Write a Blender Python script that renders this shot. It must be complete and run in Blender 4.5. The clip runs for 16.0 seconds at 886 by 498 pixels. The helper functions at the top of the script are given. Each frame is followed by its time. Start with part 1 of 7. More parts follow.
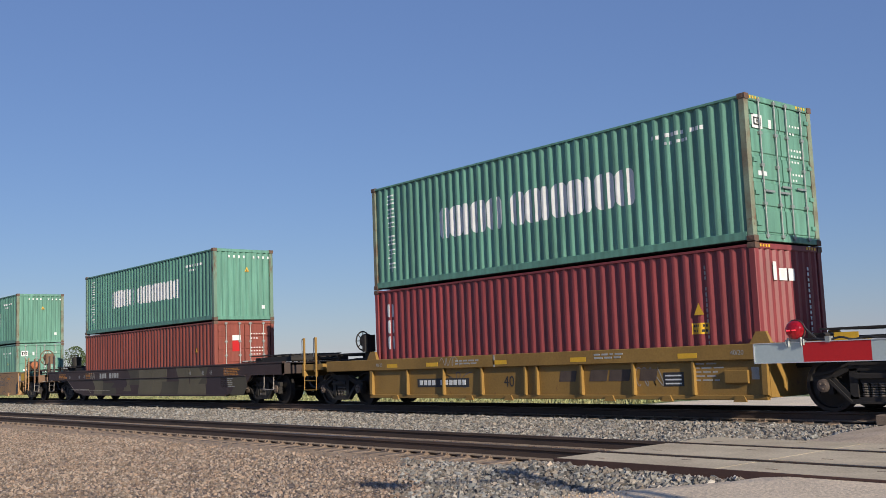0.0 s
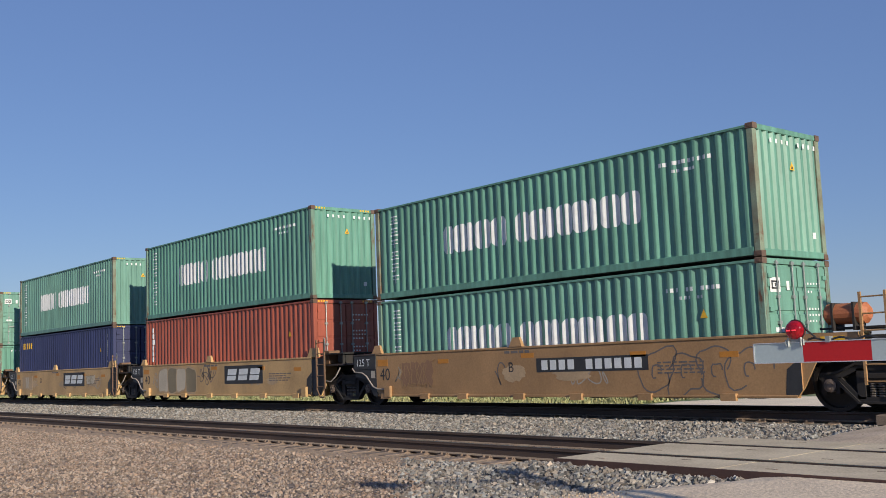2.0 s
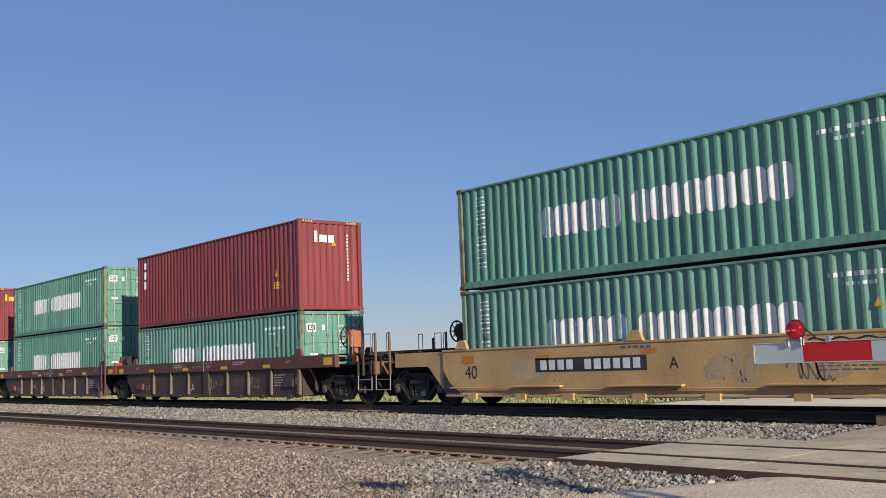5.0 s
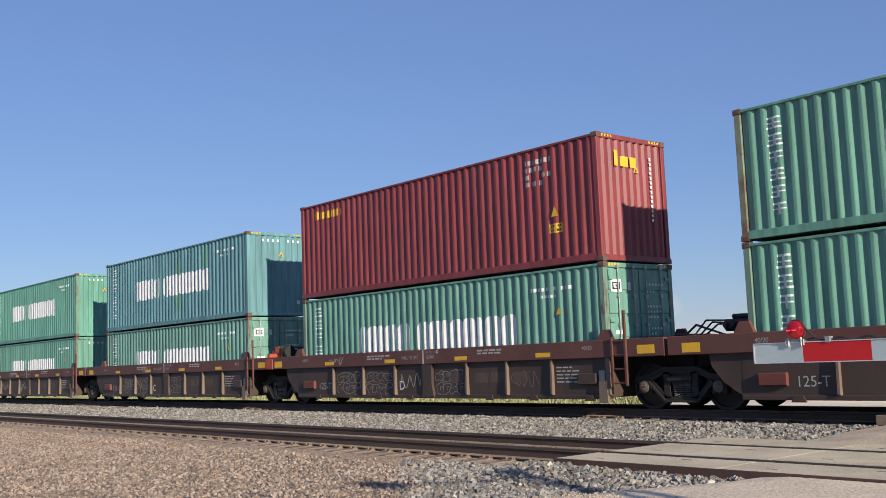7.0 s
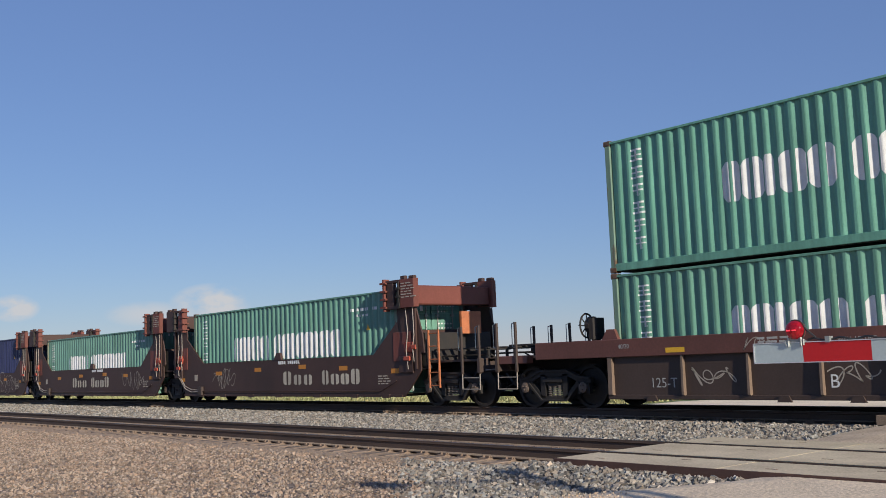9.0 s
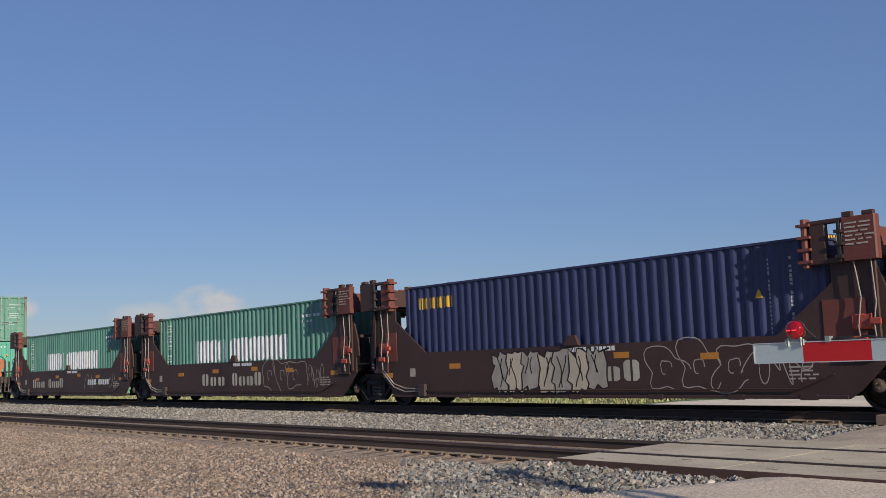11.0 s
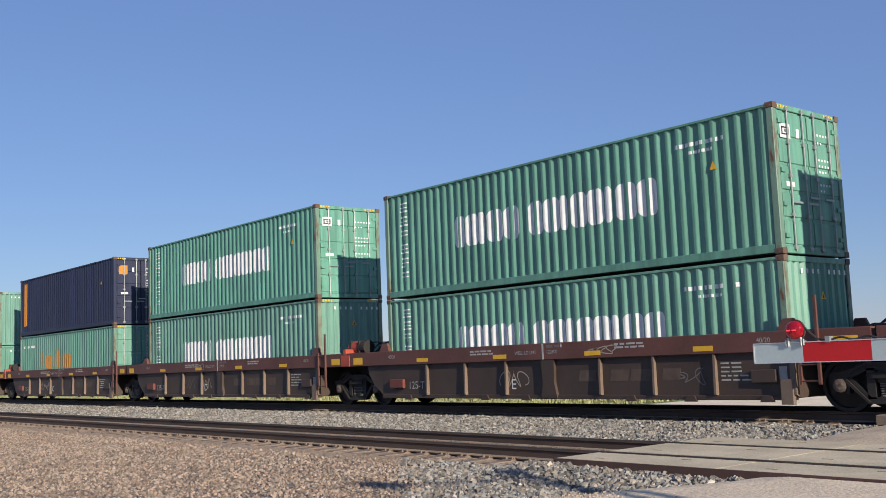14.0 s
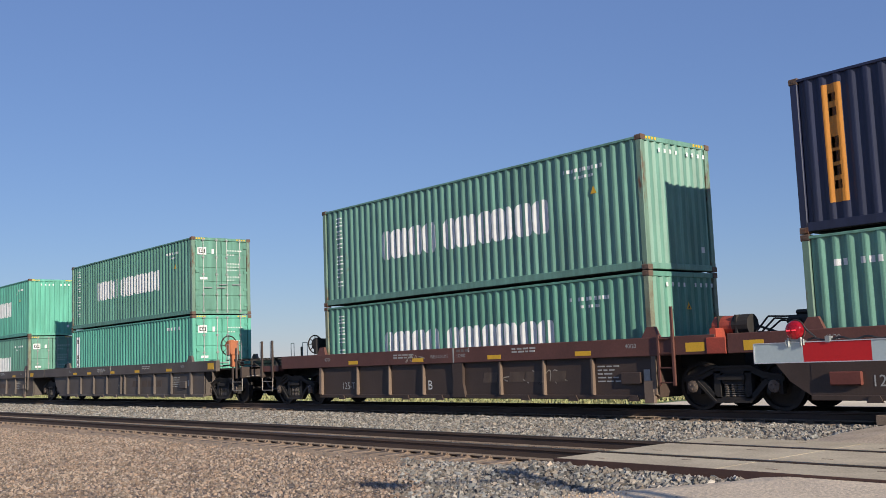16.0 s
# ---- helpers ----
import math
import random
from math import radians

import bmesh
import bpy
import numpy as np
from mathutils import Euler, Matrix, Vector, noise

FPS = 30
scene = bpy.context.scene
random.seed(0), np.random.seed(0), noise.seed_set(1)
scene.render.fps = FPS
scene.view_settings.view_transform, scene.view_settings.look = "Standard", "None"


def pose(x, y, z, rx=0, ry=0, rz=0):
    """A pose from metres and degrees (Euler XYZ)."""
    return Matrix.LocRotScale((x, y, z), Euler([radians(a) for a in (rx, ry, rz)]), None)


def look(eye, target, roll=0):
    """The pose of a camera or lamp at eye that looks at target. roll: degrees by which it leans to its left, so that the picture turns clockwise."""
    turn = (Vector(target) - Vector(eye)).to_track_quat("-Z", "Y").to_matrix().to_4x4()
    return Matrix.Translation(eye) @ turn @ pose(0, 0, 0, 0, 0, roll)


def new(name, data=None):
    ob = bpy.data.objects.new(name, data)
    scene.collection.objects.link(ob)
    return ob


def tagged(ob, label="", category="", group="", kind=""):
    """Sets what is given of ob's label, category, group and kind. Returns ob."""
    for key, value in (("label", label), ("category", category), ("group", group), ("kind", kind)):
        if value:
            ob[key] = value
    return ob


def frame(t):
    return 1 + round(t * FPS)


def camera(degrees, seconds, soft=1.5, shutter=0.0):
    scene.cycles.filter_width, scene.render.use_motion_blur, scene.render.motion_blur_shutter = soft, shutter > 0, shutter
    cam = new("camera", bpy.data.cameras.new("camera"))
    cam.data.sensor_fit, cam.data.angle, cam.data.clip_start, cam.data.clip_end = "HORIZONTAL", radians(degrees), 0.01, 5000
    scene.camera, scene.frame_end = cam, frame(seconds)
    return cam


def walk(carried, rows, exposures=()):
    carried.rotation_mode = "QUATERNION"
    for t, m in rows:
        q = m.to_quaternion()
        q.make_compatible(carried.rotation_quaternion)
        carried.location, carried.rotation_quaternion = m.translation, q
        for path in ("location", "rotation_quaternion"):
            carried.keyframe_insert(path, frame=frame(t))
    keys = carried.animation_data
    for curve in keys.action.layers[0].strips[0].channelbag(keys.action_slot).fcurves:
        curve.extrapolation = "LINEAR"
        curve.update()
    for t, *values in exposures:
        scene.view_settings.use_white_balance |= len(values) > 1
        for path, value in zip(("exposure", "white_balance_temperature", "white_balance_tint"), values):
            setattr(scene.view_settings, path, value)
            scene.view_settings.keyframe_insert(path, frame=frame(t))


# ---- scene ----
# ------------------------------------------------------------ camera
EYE_Z = 1.6                       # eye above the verge
cam = camera(47.75, 16.0, 0.78, 0.0)
VIEW = pose(0, 0, EYE_Z, 0, 0, 49.587) @ pose(0, 0, 0, 96.363) @ pose(0, 0, 0, 0, 0, -2.2)
walk(cam, [(0, VIEW), (16, VIEW)], [(0, 0.03), (0.5, -0.06), (1.5, -0.10), (2.0, 0.03), (2.5, 0.25), (3.5, 0.27), (4.5, 0.06), (7.0, 0.29), (8.0, 0.26), (10.5, -0.17), (10.8, -0.1), (11.0, -0.1), (12.5, -0.1), (13.5, 0.24), (14.5, 0.27), (15.5, 0.42), (16.0, 0.14)])

# ------------------------------------------------------------ plan
TY = 17.982                       # centre of the main track, which runs along x
NY = 11.27                        # centre of the near track
RAIL_MAIN = 0.41                  # top of rail, main track
RAIL_NEAR = 0.30                  # top of rail, near track
SUN = Vector((1.0, -0.222, 0.355)).normalized()

# ------------------------------------------------------------ world and sun
world = bpy.data.worlds.new("sky")
scene.world = world
world.use_nodes = True
wn, wl = world.node_tree.nodes, world.node_tree.links
wn.clear()
sky = wn.new("ShaderNodeTexSky")
sky.sky_type = 'NISHITA'
sky.sun_disc = False
sky.sun_elevation = math.asin(SUN.z)
sky.sun_rotation = math.atan2(SUN.x, SUN.y)
sky.altitude = 300.0
sky.air_density = 1.15
sky.dust_density = 0.0
sky.ozone_density = 3.0
# thin far clouds low over the horizon
tc = wn.new("ShaderNodeTexCoord")
sep = wn.new("ShaderNodeSeparateXYZ")
mp = wn.new("ShaderNodeMapping")
mp.inputs["Scale"].default_value = (1.0, 1.0, 1.8)
nz = wn.new("ShaderNodeTexNoise")
nz.inputs["Scale"].default_value = 26.0
nz.inputs["Detail"].default_value = 8.0
nz.inputs["Roughness"].default_value = 0.55
ramp = wn.new("ShaderNodeMapRange")
ramp.inputs["From Min"].default_value = 0.34
ramp.inputs["From Max"].default_value = 0.56


def sky_math(op, a, b):
    k = wn.new("ShaderNodeMath")
    k.operation = op
    for i, v in enumerate((a, b)):
        if isinstance(v, (int, float)):
            k.inputs[i].default_value = v
        else:
            wl.new(v, k.inputs[i])
    return k.outputs["Value"]


def cloud_bank():
    """A few small clouds: compass angle, height, half width, half height, thickness."""
    azimuth = sky_math('ARCTAN2', sep.outputs["Y"], sep.outputs["X"])
    total = None
    for az, up, wide, tall, dense in CLOUDS:
        da = sky_math('DIVIDE', sky_math('SUBTRACT', azimuth, az), wide)
        de = sky_math('DIVIDE', sky_math('SUBTRACT', sep.outputs["Z"], up), tall)
        r2 = sky_math('ADD', sky_math('MULTIPLY', da, da), sky_math('MULTIPLY', de, de))
        fall = sky_math('MULTIPLY', sky_math('MAXIMUM', sky_math('SUBTRACT', 1.0, r2), 0.0), dense * 1.6)
        total = fall if total is None else sky_math('MAXIMUM', total, fall)
    return total


CLOUDS = ((2.6669, 0.0624, 0.0405, 0.0219, 0.85), (2.7250, 0.0551, 0.0420, 0.0129, 0.50), (2.8433, 0.0627, 0.0231, 0.0134, 1.00), (2.2361, 0.0437, 0.0333, 0.0187, 0.60), (2.1571, 0.0155, 0.0560, 0.0161, 0.35))
mul = wn.new("ShaderNodeMath")
mul.operation = 'MULTIPLY'
amt = wn.new("ShaderNodeMath")
amt.operation = 'MULTIPLY'
amt.inputs[1].default_value = 1.0
mix = wn.new("ShaderNodeMix")
mix.data_type = 'RGBA'
mix.inputs["B"].default_value = (7.2, 7.4, 7.8, 1)
bg = wn.new("ShaderNodeBackground")
bg.inputs["Strength"].default_value = 0.075
wo = wn.new("ShaderNodeOutputWorld")
wl.new(tc.outputs["Generated"], mp.inputs["Vector"])
wl.new(mp.outputs["Vector"], nz.inputs["Vector"])
wl.new(tc.outputs["Generated"], sep.inputs["Vector"])
wl.new(nz.outputs["Fac"], ramp.inputs["Value"])
wl.new(ramp.outputs["Result"], mul.inputs[0])
wl.new(cloud_bank(), mul.inputs[1])
wl.new(mul.outputs["Value"], amt.inputs[0])
wl.new(amt.outputs["Value"], mix.inputs["Factor"])
tint = wn.new("ShaderNodeMix")
tint.data_type, tint.blend_type = 'RGBA', 'MULTIPLY'
tint.inputs["Factor"].default_value = 1.0
tint.inputs["B"].default_value = (0.90, 0.965, 1.12, 1)
wl.new(sky.outputs["Color"], tint.inputs["A"])
haze = wn.new("ShaderNodeMix")
haze.data_type = 'RGBA'
haze.inputs["Factor"].default_value = 0.42
haze.inputs["B"].default_value = (2.2, 3.45, 7.9, 1)
wl.new(tint.outputs["Result"], haze.inputs["A"])
wl.new(haze.outputs["Result"], mix.inputs["A"])
wl.new(mix.outputs["Result"], bg.inputs["Color"])
wl.new(bg.outputs["Background"], wo.inputs["Surface"])

sun_data = bpy.data.lights.new("sun", 'SUN')
sun_data.energy = 5.1
sun_data.angle = radians(0.53)
sun_data.color = (1.0, 0.90, 0.75)
sun = new("sun", sun_data)
sun.matrix_world = look(SUN * 60, (0, 0, 0))


# ------------------------------------------------------------ materials
def surface(name, color, rough=0.6, metal=0.0, second=None, amount=0.5, scale=1.5, grain=0.12, grain_scale=40.0,
            bump=0.15, streak=1.0, seed=0.0, rust=0.0, emit=0.0, island=0.0, jitter=0.0):
    """A painted, stained or stony surface: patches of a second colour, fine grain, bump, optional rust and streaks."""
    m = bpy.data.materials.new(name)
    m.use_nodes = True
    n, l = m.node_tree.nodes, m.node_tree.links
    p = n["Principled BSDF"]
    p.inputs["Roughness"].default_value = rough
    p.inputs["Metallic"].default_value = metal
    co = n.new("ShaderNodeTexCoord")
    mp = n.new("ShaderNodeMapping")
    mp.inputs["Location"].default_value = (seed * 13.7, seed * 5.1, seed * 9.3)
    mp.inputs["Scale"].default_value = (1.0, 1.0, 1.0 / streak)
    l.new(co.outputs["Object"], mp.inputs["Vector"])
    second = second or tuple(c * 0.6 for c in color)
    big = n.new("ShaderNodeTexNoise")
    big.inputs["Scale"].default_value = scale
    big.inputs["Detail"].default_value = 6
    l.new(mp.outputs["Vector"], big.inputs["Vector"])
    rg = n.new("ShaderNodeMapRange")
    rg.inputs["From Min"].default_value, rg.inputs["From Max"].default_value = 0.38, 0.72
    rg.inputs["To Max"].default_value = amount
    l.new(big.outputs["Fac"], rg.inputs["Value"])
    mx = n.new("ShaderNodeMix")
    mx.data_type = 'RGBA'
    mx.inputs["A"].default_value = (*color, 1)
    mx.inputs["B"].default_value = (*second, 1)
    l.new(rg.outputs["Result"], mx.inputs["Factor"])
    fine = n.new("ShaderNodeTexNoise")
    fine.inputs["Scale"].default_value = grain_scale
    fine.inputs["Detail"].default_value = 4
    l.new(co.outputs["Object"], fine.inputs["Vector"])
    fr = n.new("ShaderNodeMapRange")
    fr.inputs["From Min"].default_value, fr.inputs["From Max"].default_value = 0.3, 0.7
    fr.inputs["To Min"].default_value, fr.inputs["To Max"].default_value = 1 - grain, 1 + grain
    l.new(fine.outputs["Fac"], fr.inputs["Value"])
    sc = n.new("ShaderNodeVectorMath")
    sc.operation = 'SCALE'
    l.new(mx.outputs["Result"], sc.inputs[0])
    l.new(fr.outputs["Result"], sc.inputs["Scale"])
    last = sc.outputs["Vector"]
    if streak > 1.5:
        sm = n.new("ShaderNodeMapping")
        sm.inputs["Location"].default_value = (seed * 3.3, seed * 7.7, seed * 1.9)
        sm.inputs["Scale"].default_value = (7.0, 7.0, 0.55)
        l.new(co.outputs["Object"], sm.inputs["Vector"])
        sn = n.new("ShaderNodeTexNoise")
        sn.inputs["Scale"].default_value, sn.inputs["Detail"].default_value = 1.0, 5
        l.new(sm.outputs["Vector"], sn.inputs["Vector"])
        sr = n.new("ShaderNodeMapRange")
        sr.inputs["From Min"].default_value, sr.inputs["From Max"].default_value = 0.3, 0.68
        sr.inputs["To Min"].default_value, sr.inputs["To Max"].default_value = 1.10, 0.72
        l.new(sn.outputs["Fac"], sr.inputs["Value"])
        s3 = n.new("ShaderNodeVectorMath")
        s3.operation = 'SCALE'
        l.new(last, s3.inputs[0])
        l.new(sr.outputs["Result"], s3.inputs["Scale"])
        last = s3.outputs["Vector"]
    if rust:
        rn = n.new("ShaderNodeTexNoise")
        rn.inputs["Scale"].default_value = 3.1
        rn.inputs["Detail"].default_value = 9
        rn.inputs["Roughness"].default_value = 0.7
        l.new(mp.outputs["Vector"], rn.inputs["Vector"])
        rr = n.new("ShaderNodeMapRange")
        rr.inputs["From Min"].default_value, rr.inputs["From Max"].default_value = 0.72 - rust * 0.3, 0.80 - rust * 0.25
        l.new(rn.outputs["Fac"], rr.inputs["Value"])
        rm = n.new("ShaderNodeMix")
        rm.data_type = 'RGBA'
        rm.inputs["B"].default_value = (0.13, 0.055, 0.028, 1)
        l.new(rr.outputs["Result"], rm.inputs["Factor"])
        l.new(last, rm.inputs["A"])
        last = rm.outputs["Result"]
    if island or jitter:
        src = n.new("ShaderNodeNewGeometry").outputs["Random Per Island"] if island else n.new("ShaderNodeObjectInfo").outputs["Random"]
        ir = n.new("ShaderNodeMapRange")
        ir.inputs["To Min"].default_value, ir.inputs["To Max"].default_value = 1 - (island or jitter), 1 + (island or jitter)
        l.new(src, ir.inputs["Value"])
        s2 = n.new("ShaderNodeVectorMath")
        s2.operation = 'SCALE'
        l.new(last, s2.inputs[0])
        l.new(ir.outputs["Result"], s2.inputs["Scale"])
        last = s2.outputs["Vector"]
        if island:
            # some stones are browner or redder than others
            k = n.new("ShaderNodeMath")
            k.operation = 'MULTIPLY'
            k.inputs[1].default_value = 7.31
            fr2 = n.new("ShaderNodeMath")
            fr2.operation = 'FRACT'
            l.new(src, k.inputs[0])
            l.new(k.outputs["Value"], fr2.inputs[0])
            hm = n.new("ShaderNodeMix")
            hm.data_type, hm.blend_type = 'RGBA', 'MULTIPLY'
            hm.inputs["B"].default_value = (1.06, 0.89, 0.77, 1)
            l.new(fr2.outputs["Value"], hm.inputs["Factor"])
            l.new(last, hm.inputs["A"])
            last = hm.outputs["Result"]
    l.new(last, p.inputs["Base Color"])
    if bump:
        bp = n.new("ShaderNodeBump")
        bp.inputs["Strength"].default_value = bump
        bp.inputs["Distance"].default_value = 0.02
        l.new(fine.outputs["Fac"], bp.inputs["Height"])
        l.new(bp.outputs["Normal"], p.inputs["Normal"])
    if emit:
        p.inputs["Emission Color"].default_value = (*color, 1)
        p.inputs["Emission Strength"].default_value = emit
    return m


M = {}
M["steel_dark"] = surface("dark_steel", (0.020, 0.018, 0.017), 0.75, 0.0, (0.035, 0.027, 0.022), 0.7, 3.0, bump=0.2)
M["wheel"] = surface("wheel_steel", (0.024, 0.021, 0.020), 0.65, 0.2, (0.04, 0.03, 0.024), 0.6, 4.0)
M["tread"] = surface("worn_tread_steel", (0.35, 0.34, 0.33), 0.35, 0.9, (0.2, 0.17, 0.15), 0.6, 6.0)
M["rail"] = surface("rusty_rail", (0.085, 0.056, 0.043), 0.75, 0.0, (0.05, 0.034, 0.027), 0.8, 1.2, bump=0.25)
M["rail_top"] = surface("polished_rail_head", (0.16, 0.14, 0.13), 0.4, 0.8, (0.09, 0.07, 0.06), 0.6, 1.5)
M["foot_dust"] = surface("sandy_rail_foot", (0.30, 0.23, 0.165), 0.9, 0.0, (0.17, 0.125, 0.09), 0.8, 2.2, 0.2, 50, 0.3)
M["tie"] = surface("weathered_tie_wood", (0.24, 0.175, 0.125), 0.9, 0.0, (0.13, 0.098, 0.076), 0.8, 2.5, 0.25, 60, 0.5, jitter=0.2)
M["concrete"] = surface("crossing_concrete", (0.58, 0.48, 0.335), 0.85, 0.0, (0.42, 0.34, 0.235), 0.9, 1.7, 0.16, 30, 0.3, jitter=0.05)
M["panel_edge"] = surface("rusty_edge_angle", (0.085, 0.045, 0.036), 0.8, 0.0, None, 0.5, 2.0)
M["white"] = surface("white_stencil_paint", (0.72, 0.73, 0.72), 0.6, 0.0, (0.5, 0.52, 0.5), 0.5, 4.0, 0.08, 60, 0)
M["grey_mark"] = surface("faded_white_marking", (0.42, 0.42, 0.40), 0.7, 0.0, (0.25, 0.24, 0.22), 0.7, 5.0, 0.1, 60, 0)
M["tag"] = surface("spray_paint_pale", (0.42, 0.375, 0.31), 0.7, 0.0, (0.27, 0.23, 0.19), 0.7, 3.0, 0.1, 60, 0)
M["tag_dark"] = surface("spray_paint_dull", (0.16, 0.14, 0.13), 0.7, 0.0, None, 0.5, 3.0, 0.1, 60, 0)
M["faint_mark"] = surface("worn_off_marking", (0.105, 0.074, 0.055), 0.7, 0.0, (0.07, 0.048, 0.038), 0.8, 5.0, 0.1, 60, 0)
M["black"] = surface("black_paint", (0.03, 0.03, 0.032), 0.6, 0.0, (0.05, 0.048, 0.045), 0.6, 3.0, 0.1, 50, 0)
M["yellow_mark"] = surface("yellow_reflector", (0.78, 0.45, 0.03), 0.5, 0.0, (0.6, 0.33, 0.03), 0.5, 5.0, 0.08, 50, 0)
M["orange_mark"] = surface("orange_patch", (0.55, 0.22, 0.03), 0.6, 0.0, (0.4, 0.17, 0.03), 0.5, 5.0, 0.08, 50, 0)
M["galv"] = surface("galvanised_rod", (0.34, 0.37, 0.36), 0.45, 0.5, (0.25, 0.22, 0.2), 0.5, 5.0)
M["casting"] = surface("worn_corner_casting", (0.14, 0.09, 0.065), 0.75, 0.0, (0.07, 0.045, 0.035), 0.7, 6.0, rust=0.6)
M["red_part"] = surface("red_painted_steel", (0.42, 0.07, 0.04), 0.6, 0.0, (0.25, 0.06, 0.04), 0.7, 4.0, rust=0.3)
M["orange_part"] = surface("orange_tank_paint", (0.45, 0.15, 0.06), 0.6, 0.0, (0.3, 0.1, 0.05), 0.7, 4.0, rust=0.4)
M["gate_white"] = surface("gate_white_reflective", (0.42, 0.50, 0.51), 0.45, 0.0, (0.36, 0.43, 0.45), 0.6, 2.0, 0.04, 60, 0)
M["gate_red"] = surface("gate_red_reflective", (0.50, 0.012, 0.014), 0.45, 0.0, (0.40, 0.01, 0.012), 0.6, 2.0, 0.04, 60, 0)
M["alu"] = surface("aluminium_edge", (0.75, 0.75, 0.75), 0.35, 0.6, (0.6, 0.6, 0.6), 0.5, 4.0, 0.05, 60, 0)
M["lens"] = surface("lit_red_lens", (0.26, 0.004, 0.010), 0.10, 0.0, (0.12, 0.002, 0.005), 0.7, 45.0, 0.2, 60, 0.25, emit=0.16)
M["lens_hot"] = surface("red_lamp_core", (1.0, 0.04, 0.06), 0.3, emit=1.0, bump=0)
M["pole"] = surface("galvanised_mast", (0.45, 0.45, 0.44), 0.5, 0.4, (0.33, 0.33, 0.33), 0.5, 2.0)
M["foliage"] = surface("far_foliage", (0.085, 0.13, 0.045), 0.85, 0.0, (0.035, 0.06, 0.022), 0.7, 2.0, 0.2, 10, 0, island=0.35)
M["bark"] = surface("bark", (0.12, 0.09, 0.065), 0.9, 0.0, None, 0.6, 3.0)
M["grass"] = surface("verge_grass", (0.22, 0.26, 0.12), 0.9, 0.0, (0.34, 0.31, 0.18), 0.7, 0.8, 0.2, 10, 0, island=0.4)
M["hose"] = surface("rubber_hose", (0.03, 0.03, 0.03), 0.6)
M["hose_pale"] = surface("dusty_air_hose", (0.33, 0.29, 0.25), 0.8)


def paint(name, color, seed, rust=0.25, rough=0.5):
    return surface(name, color, rough, 0.0, tuple(c * 0.72 + 0.012 for c in color), 0.75, 1.1, 0.06, 30, 0.06, 3.0, seed, rust)


